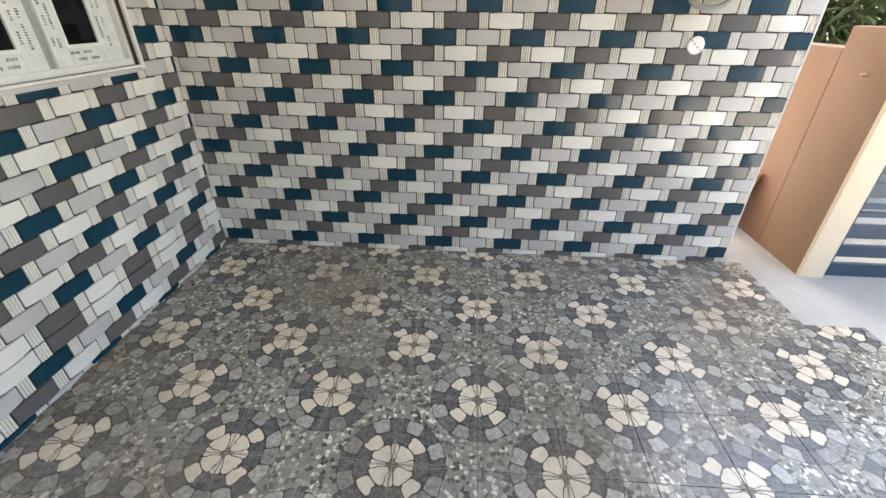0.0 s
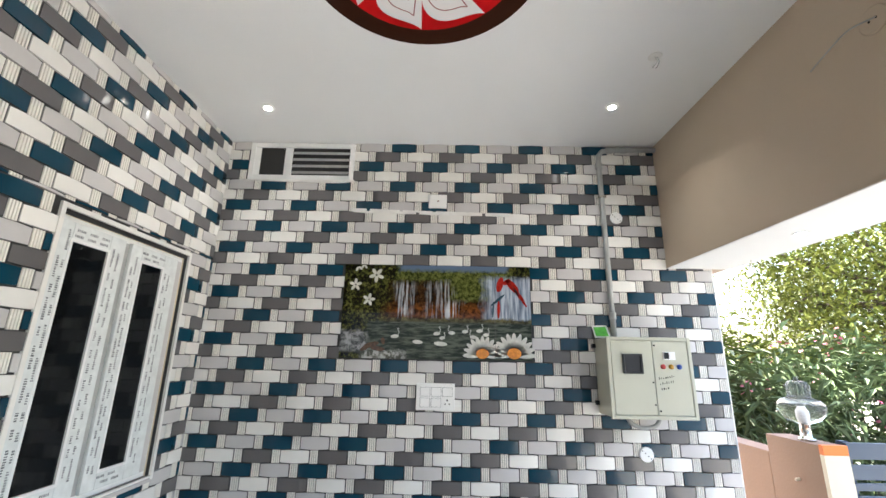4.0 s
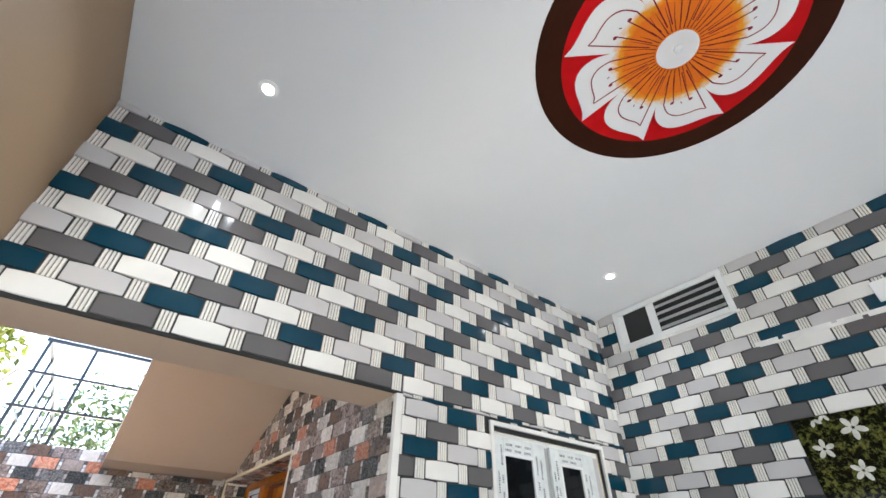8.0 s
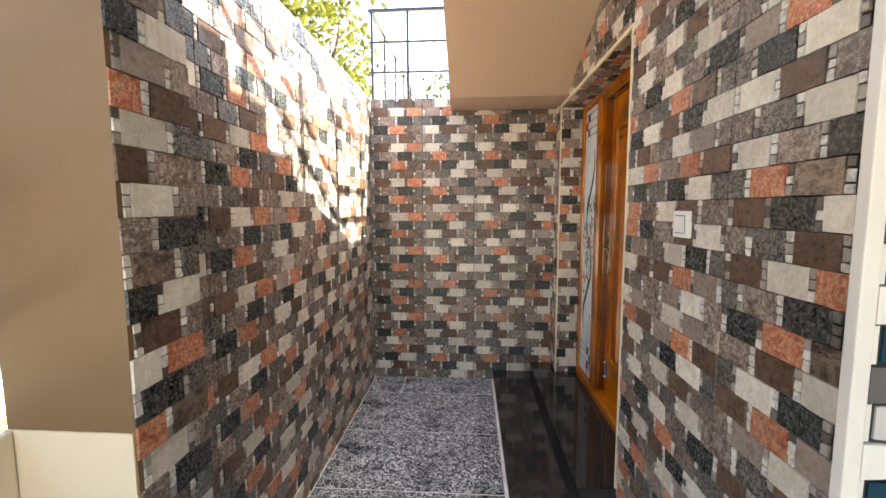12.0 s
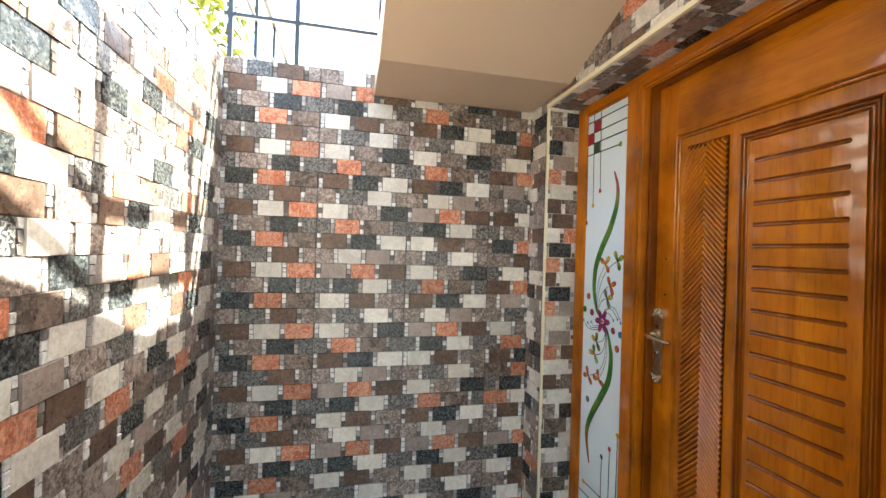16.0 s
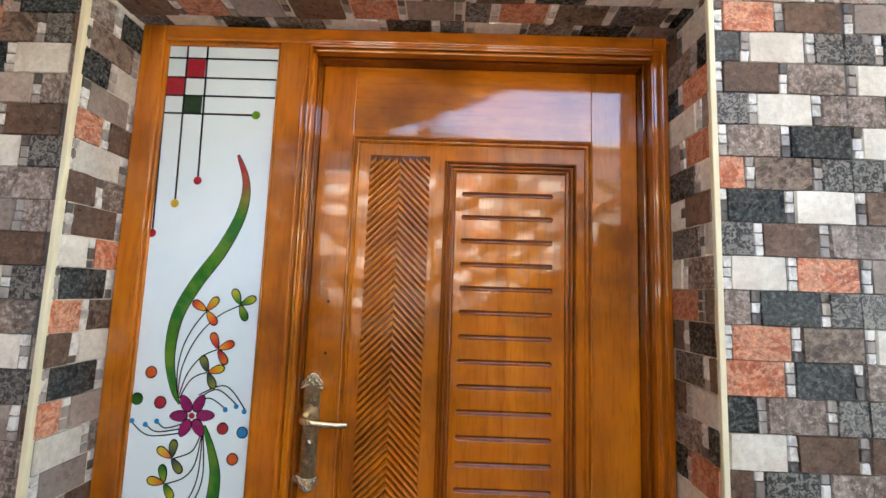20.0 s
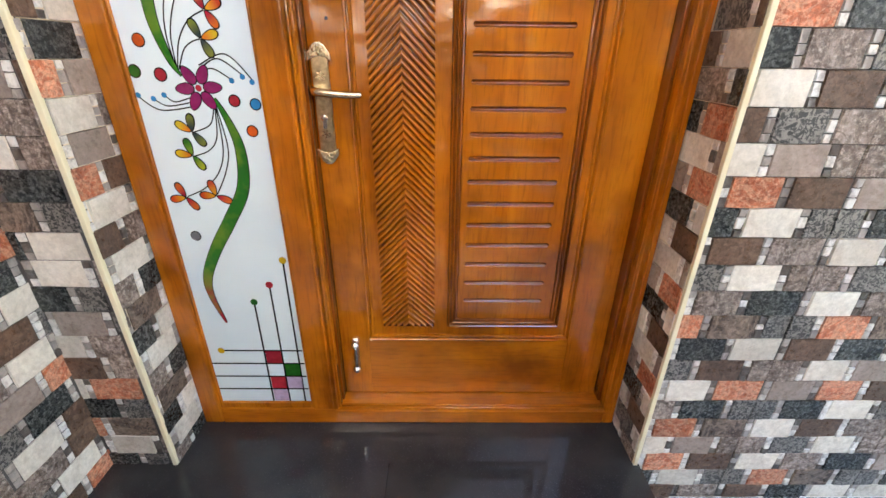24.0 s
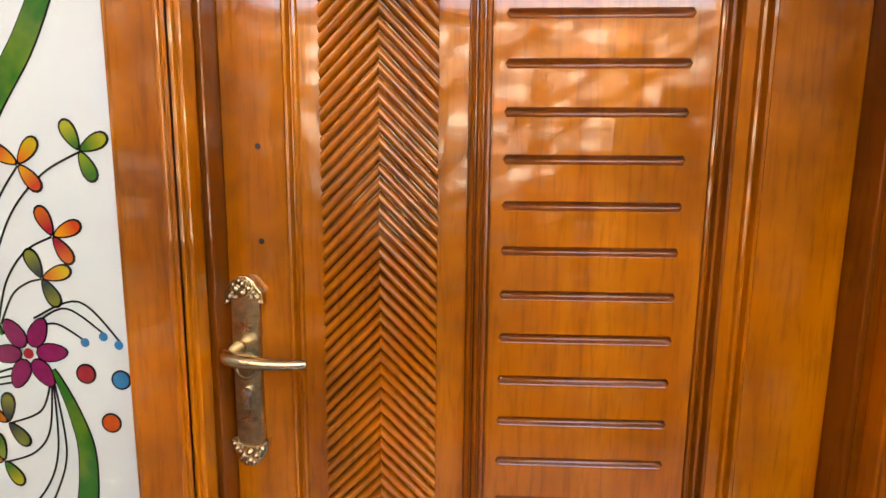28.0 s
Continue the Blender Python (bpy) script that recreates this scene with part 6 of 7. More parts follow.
dbox("panel_field", -4.0415, -3.3915, LY + 0.002, LY + 0.013, 0.477, 2.03, TEAK, bevel=0.001, **L3)
# herringbone panel
HX0, HX1, HZ0, HZ1 = -4.008, -3.836, 0.512, 1.995
# bed coloured nearly black to paint the shade in the valleys
hb = dbox("herringbone_bed", HX0, HX1, LY - 0.002, LY + 0.004, HZ0, HZ1, TEAK_VALLEY, bevel=0.0, **L3)
xm = (HX0 + HX1) / 2
pitch = 0.0205
k0 = HZ0 - (HX1 - HX0) / 2
for i in range(int((HZ1 - k0) / pitch)):
    z = k0 + i * pitch
    bm = bmesh.new()
    for sgn in (-1, 1):
        half = (HX1 - HX0) / 2
        t0, t1 = 0.0, 1.0
        rise = half * 1.02
        if z < HZ0 + 0.003:
            t1 = min(1.0, (z + rise - HZ0 - 0.003) / rise)
        if z + rise > HZ1 - 0.012:
            t0 = max(0.0, (z + rise - HZ1 + 0.012) / rise)
        if t1 - t0 < 0.06:
            continue
        a, b = (xm + sgn * half * t0, z + rise * (1 - t0)), (xm + sgn * half * t1, z + rise * (1 - t1))
        w = 0.0092
        rows = []
        for x, zz in (a, b):
            rows.append([bm.verts.new((x, LY - 0.002 - 0.0108 * math.sin(math.pi * q / 6), zz - w * math.cos(math.pi * q / 6))) for q in range(7)])
        for q in range(6):
            bm.faces.new((rows[0][q], rows[0][q + 1], rows[1][q + 1], rows[1][q]))
    if bm.faces:
        piece("herringbone_rib", bm, TEAK, hb, smooth=True)
    else:
        bm.free()
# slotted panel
# moulding coloured darker than the leaf to paint shade among its ridges
piece("slot_moulding", moulding(-3.793, -3.414, 0.514, 1.985, 0.034, LY + 0.001, 0.014, 3), TEAK_CREASE, leaf_ob)
NS, SZT, SZB = 20, 1.886, 0.620
sp_z = [SZT + (SZB - SZT) * i / (NS - 1) for i in range(NS)]
bm = bmesh.new()
PX0, PX1, PZ0, PZ1 = -3.757, -3.450, 0.550, 1.949
SX0, SX1, SH = -3.738, -3.486, 0.0072
yf, yb = LY - 0.007, LY + 0.0005
GROOVES = []
edges = [PZ0] + [e for z in reversed(sp_z) for e in (z - SH, z + SH)] + [PZ1]
for i, (a, b) in enumerate(zip(edges, edges[1:])):
    if i % 2 == 0:
        bm.faces.new([bm.verts.new(p) for p in ((PX0, yf, a), (PX1, yf, a), (PX1, yf, b), (PX0, yf, b))])
    else:
        bm.faces.new([bm.verts.new(p) for p in ((PX0, yf, a), (SX0, yf, a), (SX0 - 0.004, yf, (a + b) / 2), (SX0, yf, b), (PX0, yf, b))])
        bm.faces.new([bm.verts.new(p) for p in ((SX1, yf, a), (PX1, yf, a), (PX1, yf, b), (SX1, yf, b), (SX1 + 0.004, yf, (a + b) / 2))])
        rim = [(SX0, a), (SX1, a), (SX1 + 0.004, (a + b) / 2), (SX1, b), (SX0, b), (SX0 - 0.004, (a + b) / 2)]
        GROOVES.append(rim)
for (xa, za), (xb, zb) in (((PX0, PZ0), (PX1, PZ0)), ((PX1, PZ0), (PX1, PZ1)), ((PX1, PZ1), (PX0, PZ1)), ((PX0, PZ1), (PX0, PZ0))):
    bm.faces.new([bm.verts.new(p) for p in ((xa, yf, za), (xb, yf, zb), (xb, LY + 0.004, zb), (xa, LY + 0.004, za))])
bmesh.ops.remove_doubles(bm, verts=bm.verts, dist=0.0002)
slotted = piece("slotted_panel", bm, TEAK, leaf_ob, "panel with carved horizontal slots")
for rim in GROOVES:
    xa, xb, zc = rim[0][0], rim[1][0], (rim[0][1] + rim[3][1]) / 2
    bm = bmesh.new()
    rows = []
    for s, d in ((-1, 0), (-0.88, 0.0006), (-0.72, 0.0024), (-0.45, 0.0060), (0, 0.0080), (0.45, 0.0060), (0.72, 0.0024), (0.88, 0.0006), (1, 0)):
        e = 0.004 * (1 - abs(s))
        rows.append([bm.verts.new((xa - e, yf, zc + SH * s)), bm.verts.new((xa + 0.004, yf + d, zc + SH * s)), bm.verts.new((xb - 0.004, yf + d, zc + SH * s)), bm.verts.new((xb + e, yf, zc + SH * s))])
    for a, b in zip(rows, rows[1:]):
        for q in range(3):
            bm.faces.new((a[q], a[q + 1], b[q + 1], b[q]))
    # groove shade is put into the colour as well as the shape
    piece("slot", bm, TEAK_SHADE, leaf_ob, "carved half-round groove with shade in its colour", smooth=True)
for z in (1.428, 1.570):
    bm = bmesh.new()
    lathe(bm, [(0.0045, LY - 0.0008), (0.0035, LY + 0.002)], (-4.105, 0, z), 10, "y")
    piece("screw_hole", bm, BLACK, leaf_ob)

# lever handle on a long plate
hx = -4.131
hd = piece("handle_plate", (lambda b: (poly(b, [(hx + 0.0235 * s * (1 if abs(t) < 0.95 else 0.9), LY - 0.011, 1.222 + 0.122 * t) for s, t in ((-1, -1), (1, -1), (1, 1), (-1, 1))], (0, 0.011, 0)), b)[1])(bmesh.new()), BRASS_D, leaf_ob, "antique brass plate", bevel=0.003)
for sg in (-1, 1):
    bm = bmesh.new()
    zc = 1.222 + sg * 0.125
    out = [(-0.031, -0.016), (-0.029, 0.004), (-0.022, 0.012), (-0.016, 0.022), (-0.006, 0.029), (0.006, 0.029), (0.016, 0.022), (0.022, 0.012), (0.029, 0.004), (0.031, -0.016), (0.018, -0.008), (0, -0.004), (-0.018, -0.008)]
    poly(bm, [(hx + x, LY - 0.014, zc + sg * z) for x, z in out], (0, 0.014, 0))
    cr = piece("crest", bm, BRASS, hd, "ornate bright crest", bevel=0.002)
    bm = bmesh.new()
    for x, z, r in ((0, 0.018, 0.0055), (-0.010, 0.010, 0.006), (0.010, 0.010, 0.006), (-0.020, -0.002, 0.005), (0.020, -0.002, 0.005), (0, 0.004, 0.006), (-0.012, -0.004, 0.0035), (0.012, -0.004, 0.0035), (-0.006, 0.022, 0.003), (0.006, 0.022, 0.003), (-0.015, 0.016, 0.003), (0.015, 0.016, 0.003), (-0.025, -0.010, 0.0035), (0.025, -0.010, 0.0035), (-0.005, 0.012, 0.0028), (0.005, 0.012, 0.0028), (-0.016, 0.004, 0.0028), (0.016, 0.004, 0.0028)):
        bmesh.ops.create_icosphere(bm, subdivisions=1, radius=r, matrix=Matrix.Translation((hx + x, LY - 0.014, zc + sg * z)))
    piece("scrollwork", bm, BRASS, hd, smooth=True)
for z in (1.297, 1.150):
    bm = bmesh.new()
    for k in range(6):
        a = k * math.pi / 3 + 0.3
        blob(bm, hx + 0.007 * math.cos(a), z + 0.007 * math.sin(a), 0.007, 0.002, a, lambda u, v: (u, LY - 0.0118, v), 8)
    piece("star", bm, BRASS, hd)
bm = bmesh.new()
lathe(bm, [(0.018, LY - 0.0115), (0.018, LY - 0.015), (0.0155, LY - 0.016), (0.014, LY - 0.0135)], (hx, 0, 1.234), 24, "y")
bmesh.ops.scale(bm, vec=(1, 1, 1.25), verts=bm.verts, space=Matrix.Translation((-hx, 0, -1.234)))
piece("rosette", bm, BRASS_D, hd)
bm = bmesh.new()
lathe(bm, [(0.009, LY - 0.0115), (0.009, LY - 0.017), (0.0045, LY - 0.018)], (hx, 0, 1.192), 16, "y")
box_into(bm, hx - 0.005, hx + 0.005, LY - 0.0165, LY - 0.0115, 1.165, 1.192)
piece("key_hole", bm, STEEL, hd)
bm = bmesh.new()
lv = [(hx - 0.012, LY - 0.012, 1.262), (hx - 0.010, LY - 0.045, 1.262), (hx + 0.012, LY - 0.056, 1.260), (hx + 0.05, LY - 0.056, 1.256), (hx + 0.085, LY - 0.052, 1.254), (hx + 0.108, LY - 0.048, 1.2545)]
sl = smooth_line(lv, 5)
tube(bm, sl, [0.013 - 0.0055 * i / (len(sl) - 1) for i in range(len(sl))], 10)
piece("lever", bm, BRASS, hd, "brass lever", smooth=True)
bo = piece("tower_bolt", (lambda b: (box_into(b, -4.118, -4.098, LY - 0.004, LY, 0.318, 0.462), b)[1])(bmesh.new()), STEEL, leaf_ob, "steel tower bolt", bevel=0.002)
bm = bmesh.new()
tube(bm, [(-4.108, LY - 0.010, 0.322), (-4.108, LY - 0.010, 0.455)], 0.0085, 12)
piece("bolt_rod", bm, STEEL, bo)
for z in (0.334, 0.438):
    bm = bmesh.new()
    lathe(bm, [(0.009, -0.011), (0.0135, -0.006), (0.0145, 0.0), (0.0135, 0.006), (0.009, 0.011)], (-4.108, LY - 0.012, z), 14)
    piece("bolt_collar", bm, STEEL, bo)

# painted glass
n = Nodes("frosted_glass", 0.16)
n.color(n.mix(n.range(n.noise(3, 4), 0.3, 0.7), (0.70, 0.79, 0.82), (0.64, 0.73, 0.76)))
FROST = n.m
bm = bmesh.new()
box_into(bm, -4.5875, -4.2625, GY, GY + 0.008, 0.213, 2.283)
glass = piece("side_light", bm, FROST, door, "frosted white glass with painted flowers")


def gl(layer):
    return lambda u, v: (-3.8166 + (u + 3.8) * 0.9865, GY - 0.0006 * layer, v)


def paint(name, c, c2=None, z0=0.0, z1=1.0):
    n = Nodes(name, 0.12)
    if c2:
        s = n.nt.nodes.new("ShaderNodeSeparateXYZ")
        n.nt.links.new(n.geo.outputs["Position"], s.inputs[0])
        n.color(n.mix(n.range(n.noise(16, 3), 0.46, 0.68, 0.0, 0.6), n.mix(n.range(s.outputs[2], z0, z1), c, c2), (0.15, 0.24, 0.02)))
    else:
        n.color(n.mix(n.range(n.noise(60, 3), 0.3, 0.7), c, tuple(x * 0.7 for x in c)))
    return n.m


G_GREEN, G_BLACK = paint("glass_green", (0.018, 0.13, 0.012)), paint("glass_black", (0.012, 0.014, 0.016))
G_TIP1 = paint("glass_stem_upper", (0.018, 0.13, 0.012), (0.36, 0.02, 0.03), 1.80, 1.90)
G_TIP2 = paint("glass_stem_lower", (0.30, 0.02, 0.03), (0.018, 0.13, 0.012), 0.66, 0.76)
G_RED, G_MAG = paint("glass_red", (0.38, 0.02, 0.035)), paint("glass_magenta", (0.24, 0.01, 0.10))
G_ORA, G_YEL, G_BLU = paint("glass_orange", (0.55, 0.09, 0.015)), paint("glass_yellow", (0.55, 0.36, 0.01)), paint("glass_blue", (0.03, 0.22, 0.50))
G_LIME, G_OLIVE, G_GRY = paint("glass_lime", (0.12, 0.26, 0.02)), paint("glass_olive", (0.03, 0.06, 0.03)), paint("glass_grey", (0.16, 0.17, 0.18))
G_PINK = paint("glass_lilac", (0.55, 0.42, 0.60))


def art(name, m, fn, label=""):
    bm = bmesh.new()
    fn(bm)
    return piece(name, bm, m, glass, label)


up = smooth_line([(-4.351, 1.962), (-4.322, 1.885), (-4.328, 1.80), (-4.372, 1.70), (-4.432, 1.61), (-4.476, 1.52), (-4.486, 1.42), (-4.468, 1.335), (-4.448, 1.295)], 6)
art("stem", G_TIP1, lambda b: stroke(b, up, [0.003 + 0.030 * math.sin(math.pi * min(1, i / len(up) * 1.05)) ** 0.8 for i in range(len(up))], gl(2)), "sweeping green stem")
art("stem_outline", G_BLACK, lambda b: stroke(b, up, [0.007 + 0.030 * math.sin(math.pi * min(1, i / len(up) * 1.05)) ** 0.8 for i in range(len(up))], gl(1)))
lo = smooth_line([(-4.378, 1.245), (-4.352, 1.18), (-4.338, 1.11), (-4.352, 1.01), (-4.405, 0.92), (-4.468, 0.825), (-4.512, 0.735), (-4.515, 0.665), (-4.490, 0.568)], 6)
art("stem", G_TIP2, lambda b: stroke(b, lo, [0.003 + 0.030 * math.sin(math.pi * min(1, i / len(lo) * 1.02)) ** 0.8 for i in range(len(lo))], gl(2)), "sweeping green stem")
art("stem_outline", G_BLACK, lambda b: stroke(b, lo, [0.007 + 0.030 * math.sin(math.pi * min(1, i / len(lo) * 1.02)) ** 0.8 for i in range(len(lo))], gl(1)))
fu, fv0 = -4.412, 1.268
for k in range(6):
    a = k * math.pi / 3 + 0.05
    art("petal", G_MAG, lambda b: blob(b, fu + 0.035 * math.cos(a), fv0 + 0.035 * math.sin(a), 0.0225, 0.0150, a, gl(2), 14, 0.3))
    art("petal_outline", G_BLACK, lambda b: blob(b, fu + 0.035 * math.cos(a), fv0 + 0.035 * math.sin(a), 0.0250, 0.0172, a, gl(1), 14, 0.3))
art("heart", G_RED, lambda b: blob(b, fu, fv0, 0.008, 0.008, 0, gl(3)))
TENDRILS = [((-4.456, 1.312), (-4.462, 1.38), (-4.453, 1.44), (-4.431, 1.491), (-4.400, 1.534)), ((-4.455, 1.312), (-4.450, 1.39), (-4.417, 1.468), (-4.366, 1.523), (-4.310, 1.553)),
            ((-4.453, 1.312), (-4.435, 1.372), (-4.402, 1.416), (-4.361, 1.437)), ((-4.450, 1.310), (-4.428, 1.353), (-4.404, 1.371), (-4.382, 1.377)),
            ((-4.395, 1.315), (-4.35, 1.335), (-4.298, 1.30)), ((-4.395, 1.308), (-4.365, 1.312), (-4.326, 1.288)), ((-4.40, 1.32), (-4.33, 1.345), (-4.272, 1.285)),
            ((-4.43, 1.225), (-4.52, 1.215), (-4.568, 1.246)), ((-4.435, 1.235), (-4.50, 1.225), (-4.532, 1.242)), ((-4.44, 1.245), (-4.48, 1.235), (-4.503, 1.251)),
            ((-4.384, 1.226), (-4.403, 1.181), (-4.450, 1.161)), ((-4.382, 1.224), (-4.393, 1.150), (-4.420, 1.115), (-4.464, 1.099)),
            ((-4.380, 1.222), (-4.383, 1.121), (-4.407, 1.058), (-4.455, 1.012), (-4.511, 0.987)), ((-4.378, 1.222), (-4.370, 1.121), (-4.390, 1.055), (-4.426, 0.994))]
for t in TENDRILS:
    art("tendril", G_BLACK, lambda b: stroke(b, smooth_line(list(t), 7), 0.0032, gl(1)))
SPRIGS = [(-4.310, 1.555, (G_LIME, G_LIME, G_GREEN), (2.05, 0.45, -1.15)), (-4.399, 1.536, (G_ORA, G_YEL, G_ORA), (2.6, 0.9, -0.9)), (-4.359, 1.438, (G_RED, G_ORA, G_RED), (2.0, 0.4, -1.0)), (-4.381, 1.378, (G_OLIVE, G_YEL, G_OLIVE), (2.0, 0.3, -1.1)),
          (-4.455, 1.162, (G_YEL, G_OLIVE, G_OLIVE), (2.6, 1.5, -0.9)), (-4.468, 1.101, (G_GREEN, G_YEL, G_LIME), (1.8, 3.0, -1.0)), (-4.515, 0.985, (G_RED, G_ORA, G_RED), (2.0, 3.3, -0.9)), (-4.43, 0.99, (G_ORA, G_ORA, G_RED), (1.8, 3.1, -0.4))]
LEAF_TINT = {}


def leaf_paint(m):
    """Two-tone glass paint, running from the leaf's root to its tip."""
    if m.name not in LEAF_TINT:
        root, tip = {"glass_lime": ((0.035, 0.15, 0.012), (0.34, 0.36, 0.02)), "glass_green": ((0.16, 0.27, 0.02), (0.03, 0.13, 0.012)), "glass_orange": ((0.60, 0.26, 0.01), (0.46, 0.045, 0.012)), "glass_yellow": ((0.50, 0.14, 0.01), (0.50, 0.36, 0.015)), "glass_red": ((0.30, 0.010, 0.03), (0.52, 0.11, 0.015)), "glass_olive": ((0.025, 0.04, 0.04), (0.16, 0.18, 0.03))}[m.name]
        k = Nodes(m.name + "_leaf", 0.12)
        uv = k.nt.nodes.new("ShaderNodeUVMap")
        sx = k.nt.nodes.new("ShaderNodeSeparateXYZ")
        k.nt.links.new(uv.outputs[0], sx.inputs[0])
        k.color(k.mix(k.range(sx.outputs[0], 0.25, 0.8), root, tip))
        LEAF_TINT[m.name] = k.m
    return LEAF_TINT[m.name]


def tinted_leaf(b, u, v, a):
    blob(b, u + 0.0235 * math.cos(a), v + 0.0235 * math.sin(a), 0.0200, 0.0118, a + math.pi, gl(2), 16, 0.5)
    o = gl(2)(u, v)
    uv = b.loops.layers.uv.new("UVMap")
    for f in b.faces:
        for lp in f.loops:
            lp[uv].uv = (math.hypot(lp.vert.co.x - o[0], lp.vert.co.z - o[2]) / 0.045, 0.0)


for u, v, cols, turns in SPRIGS:
    for m, a in zip(cols, turns):
        art("leaf_outline", G_BLACK, lambda b: blob(b, u + 0.0235 * math.cos(a), v + 0.0235 * math.sin(a), 0.0235, 0.0152, a + math.pi, gl(1), 16, 0.5))
        art("leaf", leaf_paint(m), lambda b: tinted_leaf(b, u, v, a))
DOTS = [(-4.531, 1.373, 0.016, G_ORA), (-4.561, 1.305, 0.016, G_GREEN), (-4.499, 1.298, 0.0165, G_RED), (-4.329, 1.239, 0.0155, G_RED), (-4.277, 1.231, 0.015, G_BLU), (-4.297, 1.165, 0.0155, G_ORA), (-4.516, 0.869, 0.0155, G_GRY)]
for u, v, r, m in DOTS:
    art("dot_outline", G_BLACK, lambda b: blob(b, u, v, r, r, 0, gl(1), 20))
    art("dot", m, lambda b: blob(b, u, v, r * 0.82, r * 0.82, 0, gl(2), 20))
for u, v in ((-4.298, 1.295), (-4.326, 1.286), (-4.276, 1.283), (-4.568, 1.250), (-4.532, 1.242), (-4.503, 1.251)):
    art("dot", G_BLU, lambda b: blob(b, u, v, 0.0068, 0.0068, 0, gl(2), 12))
# square lattices at head and foot
TOPV = ((-4.577, 1.738, G_RED), (-4.523, 1.821, G_YEL), (-4.466, 1.886, G_RED))
for u, z0, m in TOPV:
    art("lattice_line", G_BLACK, lambda b: stroke(b, [(u, 2.285), (u + 0.008, z0)], 0.0055, gl(1)))
    art("dot", m, lambda b: blob(b, u + 0.008, z0, 0.0115, 0.0115, 0, gl(2)))
for v, u1 in ((2.238, -4.262), (2.181, -4.262), (2.128, -4.262), (2.076, -4.311)):
    art("lattice_line", G_BLACK, lambda b: stroke(b, [(-4.585, v), (u1, v)], 0.0055, gl(1)))
art("dot", G_LIME, lambda b: blob(b, -4.311, 2.076, 0.012, 0.012, 0, gl(2)))
for u, v, m in ((-4.494, 2.209, G_RED), (-4.549, 2.155, G_RED), (-4.494, 2.102, G_OLIVE)):
    art("lattice_square", m, lambda b: poly(b, [gl(1)(u + s * 0.026, v + t * 0.026) for s, t in ((-1, -1), (1, -1), (1, 1), (-1, 1))]))
for u, z1, m in ((-4.388, 0.646, G_GREEN), (-4.330, 0.708, G_RED), (-4.276, 0.792, G_YEL)):
    art("lattice_line", G_BLACK, lambda b: stroke(b, [(u - 0.004, 0.225), (u, z1)], 0.0055, gl(1)))
    art("dot", m, lambda b: blob(b, u, z1, 0.0115, 0.0115, 0, gl(2)))
for v in (0.457, 0.403, 0.348, 0.292):
    art("lattice_line", G_BLACK, lambda b: stroke(b, [(-4.535 if v > 0.45 else -4.585, v), (-4.262, v)], 0.0055, gl(1)))
art("dot", G_YEL, lambda b: blob(b, -4.532, 0.457, 0.0115, 0.0115, 0, gl(2)))
for u, v, m in ((-4.361, 0.430, G_RED), (-4.305, 0.376, G_GREEN), (-4.361, 0.320, G_RED), (-4.361, 0.264, G_PINK), (-4.305, 0.320, G_PINK)):
    art("lattice_square", m, lambda b: poly(b, [gl(1)(u + s * 0.026, v + t * 0.026) for s, t in ((-1, -1), (1, -1), (1, 1), (-1, 1))]))

# ---- outdoor stair rail and terrace rail ----
tr = holder("terrace_railing", "black thin iron railing on top of the end wall", "railing", (-4.95, -0.57, WTOP))
for z in (3.25, 2.985, 2.728):
    bm = bmesh.new()
    w = 0.014 if z > 3 else 0.009
    box_into(bm, -4.95 - w, -4.95 + w, -0.60, 0.6, z - w, z + w)
    piece("rail", bm, BLACK_IRON, tr)
    bm = bmesh.new()
    box_into(bm, -8.2, -4.9646, -0.58, -0.58 + 2 * w, z - w, z + w)
    piece("rail", bm, BLACK_IRON, tr)
for y in (-0.57, -0.253):
    bm = bmesh.new()
    box_into(bm, -4.961, -4.939, y - 0.011, y + 0.011, WTOP, 3.238)
    piece("post", bm, BLACK_IRON, tr)
for x in (-5.5, -6.1, -6.7, -7.3, -7.9):
    bm = bmesh.new()
    box_into(bm, x - 0.010, x + 0.010, -0.581, -0.561, WTOP, 3.238)
    piece("post", bm, BLACK_IRON, tr)
sr = holder("stair_railing", "black iron railing along the outdoor stair", "railing", (-3.5, 0.17, 3.05))
for dz, w in ((0.21, 0.014), (0.42, 0.014), (0.86, 0.020)):
    bm = bmesh.new()
    tube(bm, [(-4.93, 0.17, 2.60 + dz), (-4.235, 0.17, 2.60 + dz), (-2.4, 0.17, 3.80 + dz)], w, 6)
    piece("rail", bm, BLACK_IRON, sr)
for x in (-4.825, -4.235, -3.68, -3.14, -2.6):
    zt = 2.60 + (0.17 * (1 + math.floor((x + 4.065) / 0.26)) if x > -4.065 else 0.0)
    bm = bmesh.new()
    box_into(bm, x - 0.019, x + 0.019, 0.151, 0.189, zt, 3.46 + max(0.0, x + 4.235) * 0.654)
    piece("post", bm, BLACK_IRON, sr)
setting(slab("terrace", -9.0, XEND - 0.2, YCS - 0.15, YC + 0.1, 2.2, 2.47, PAINT_CREAM), "plastered terrace slab beyond the end wall", "terrace")

# ---- laying the pieces: floors, woven tiles, stone tiles ----
TILE_MESH = {}


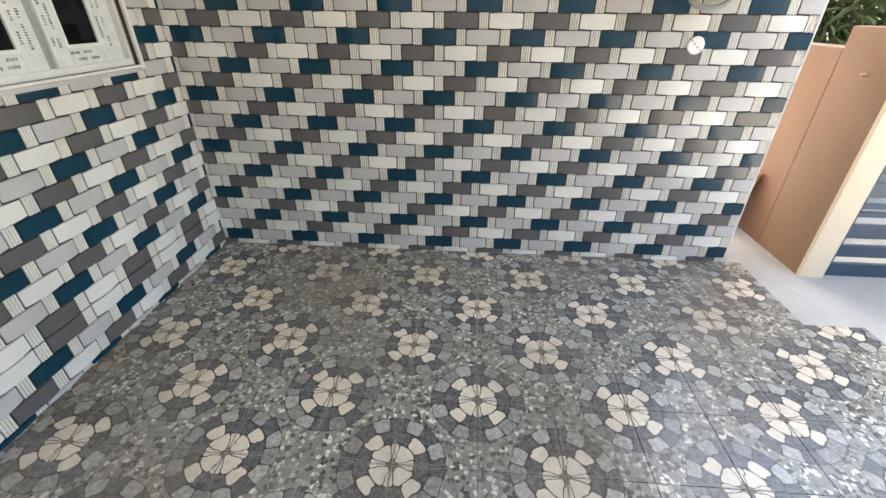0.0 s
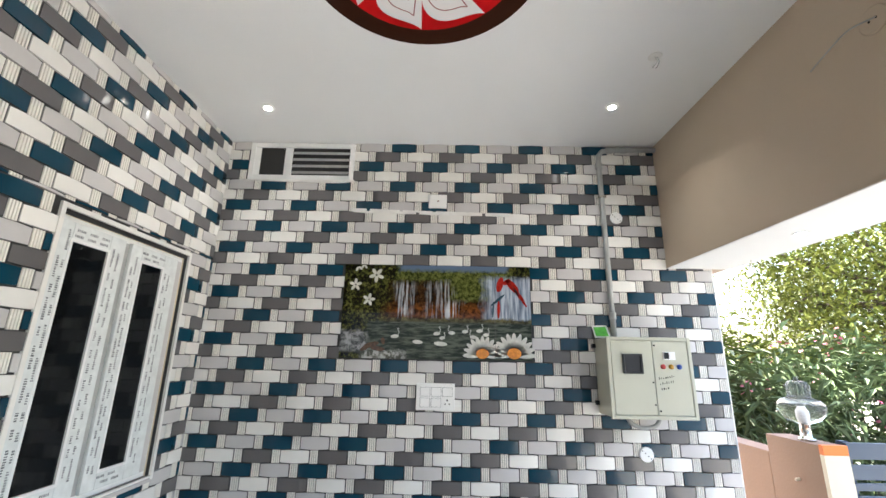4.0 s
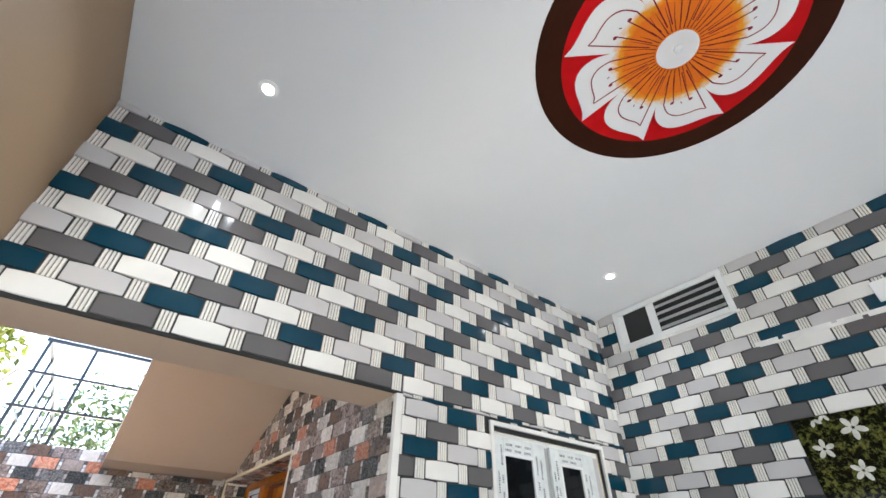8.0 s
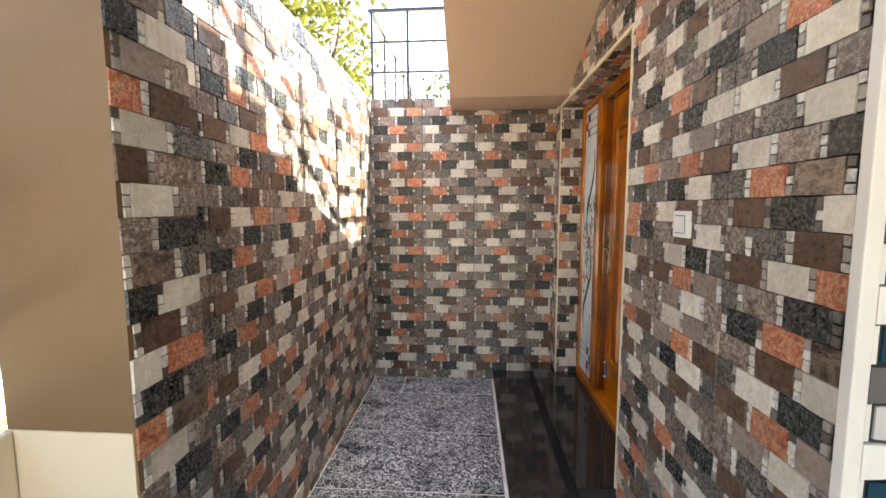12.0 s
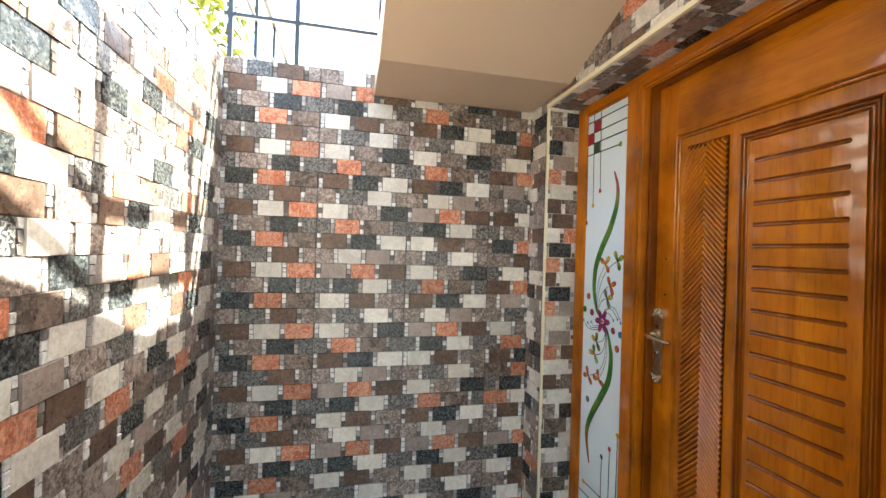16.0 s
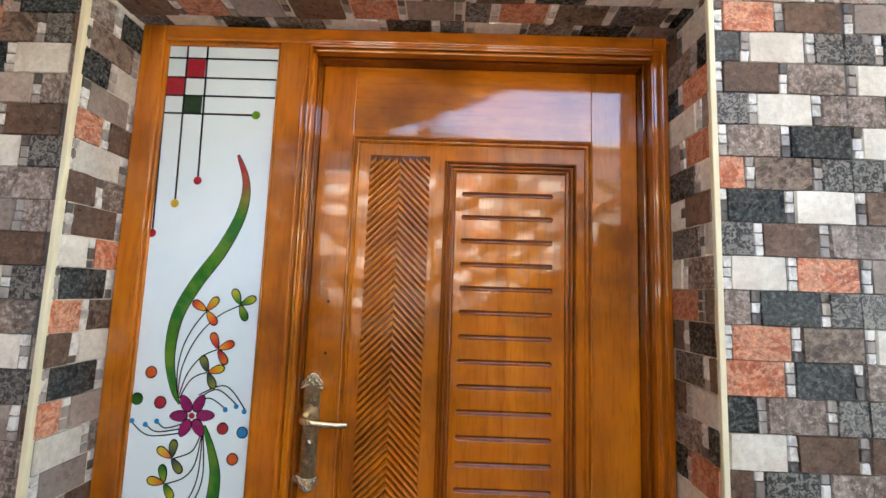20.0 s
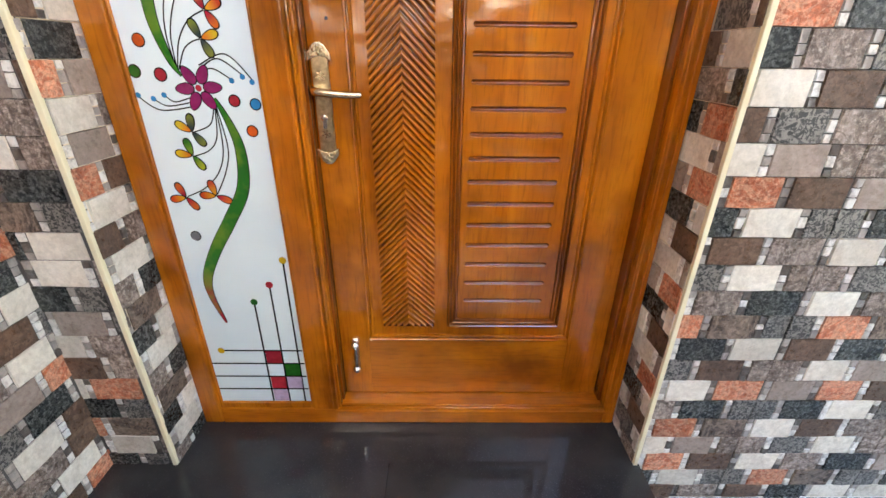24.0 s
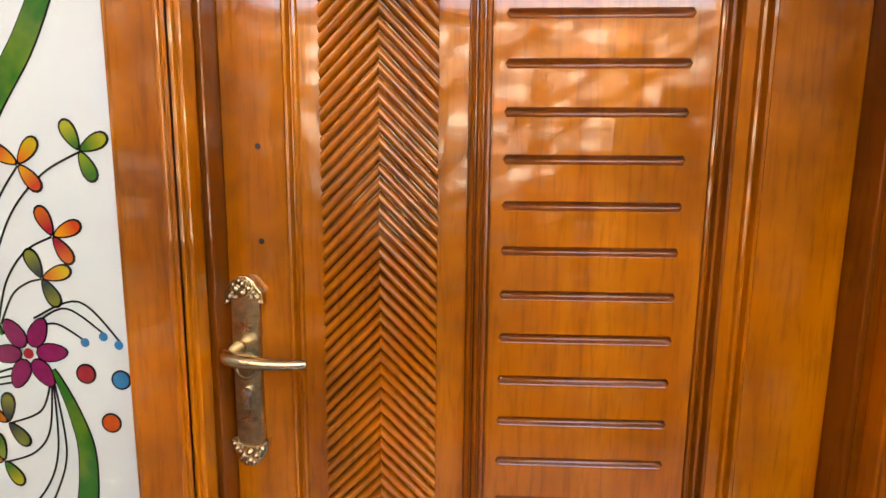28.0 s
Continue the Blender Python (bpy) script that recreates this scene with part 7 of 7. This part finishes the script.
def lay(tiles, parent, z, m, thick, name="tile"):
    for x0, x1, y0, y1 in tiles:
        key = (round(x1 - x0, 4), round(y1 - y0, 4), m.name)
        if key not in TILE_MESH:
            w, h = key[0] / 2 - 0.0012, key[1] / 2 - 0.0012
            bm = bmesh.new()
            lo = [bm.verts.new((sx * w, sy * h, -thick)) for sx, sy in ((-1, -1), (1, -1), (1, 1), (-1, 1))]
            mi = [bm.verts.new((sx * w, sy * h, -0.0012)) for sx, sy in ((-1, -1), (1, -1), (1, 1), (-1, 1))]
            to = [bm.verts.new((sx * (w - 0.0012), sy * (h - 0.0012), 0)) for sx, sy in ((-1, -1), (1, -1), (1, 1), (-1, 1))]
            bm.faces.new(to)
            for i in range(4):
                k = (i + 1) % 4
                bm.faces.new((lo[i], lo[k], mi[k], mi[i])), bm.faces.new((mi[i], mi[k], to[k], to[i]))
            TILE_MESH[key] = mesh_of("tile", bm, m)
        ob = new(name, TILE_MESH[key])
        ob.location = ((x0 + x1) / 2, (y0 + y1) / 2, z)
        ob.parent = parent


lay(floor_tiles, porch_floor, 0.0, ROSETTE, 0.0038)
lay(cor_tiles, cor_floor, ZF, SLATE, 0.0018)


def in_near(r, near):
    return near[0] <= (r[0] + r[1]) / 2 <= near[1] and near[2] <= (r[2] + r[3]) / 2 <= near[3]


def quick(name, verts_faces, m, parent):
    """Join many pieces by plain lists: quick for large counts."""
    vs, fs = verts_faces
    me = bpy.data.meshes.new(name)
    me.from_pydata(vs, [], fs)
    me.materials.append(m)
    ob = new(name, me)
    ob.parent = parent
    return ob


def gather(store, bm):
    """Move a small bmesh into the lists of store, and free it."""
    bmesh.ops.recalc_face_normals(bm, faces=bm.faces)
    bm.verts.index_update()
    o = len(store[0])
    store[0].extend(tuple(v.co) for v in bm.verts)
    store[1].extend(tuple(o + v.index for v in f.verts) for f in bm.faces)
    bm.free()


for wall, to3, bricks, strands, near in CLADDING:
    rest, left = {}, 300
    for uc, vc, r, m, full in bricks:
        bm = bmesh.new()
        brick_mesh(bm, to3, uc, vc, r, full)
        if left and in_near(r, near):
            left -= 1
            part("brick", bm, m, wall)
        else:
            gather(rest.setdefault(m.name, ([], [], m))[:2], bm)
    for vs, fs, m in rest.values():
        tagged(quick("bricks", (vs, fs), m, wall), kind="stuff")
    store = ([], [])
    for g in strands:
        bm = bmesh.new()
        strand_mesh(bm, to3, g)
        bm.verts.index_update()
        o = len(store[0])
        store[0].extend(tuple(v.co) for v in bm.verts)
        store[1].extend(tuple(o + v.index for v in f.verts) for f in bm.faces)
        bm.free()
    tagged(quick("strands", store, T_CREAM, wall), kind="stuff")
left_on = {}
for wall, to3, pieces, chips, near in STONEWORK:
    rest = {}
    for r, s, d, jit in pieces:
        bm = bmesh.new()
        stone_mesh(bm, to3, r, d, jit)
        if left_on.setdefault(wall.name, 300) and in_near(r, near):
            left_on[wall.name] -= 1
            part("stone", bm, STONES[s], wall)
        else:
            gather(rest.setdefault(s, ([], [])), bm)
    for s, store in rest.items():
        tagged(quick("stones", store, STONES[s], wall), kind="stuff")
    store = ([], [])
    for g, d in chips:
        bm = bmesh.new()
        stone_mesh(bm, to3, g, d, g[0] * 0.37 % 1)
        gather(store, bm)
    tagged(quick("chips", store, S_CHIP, wall), kind="stuff")
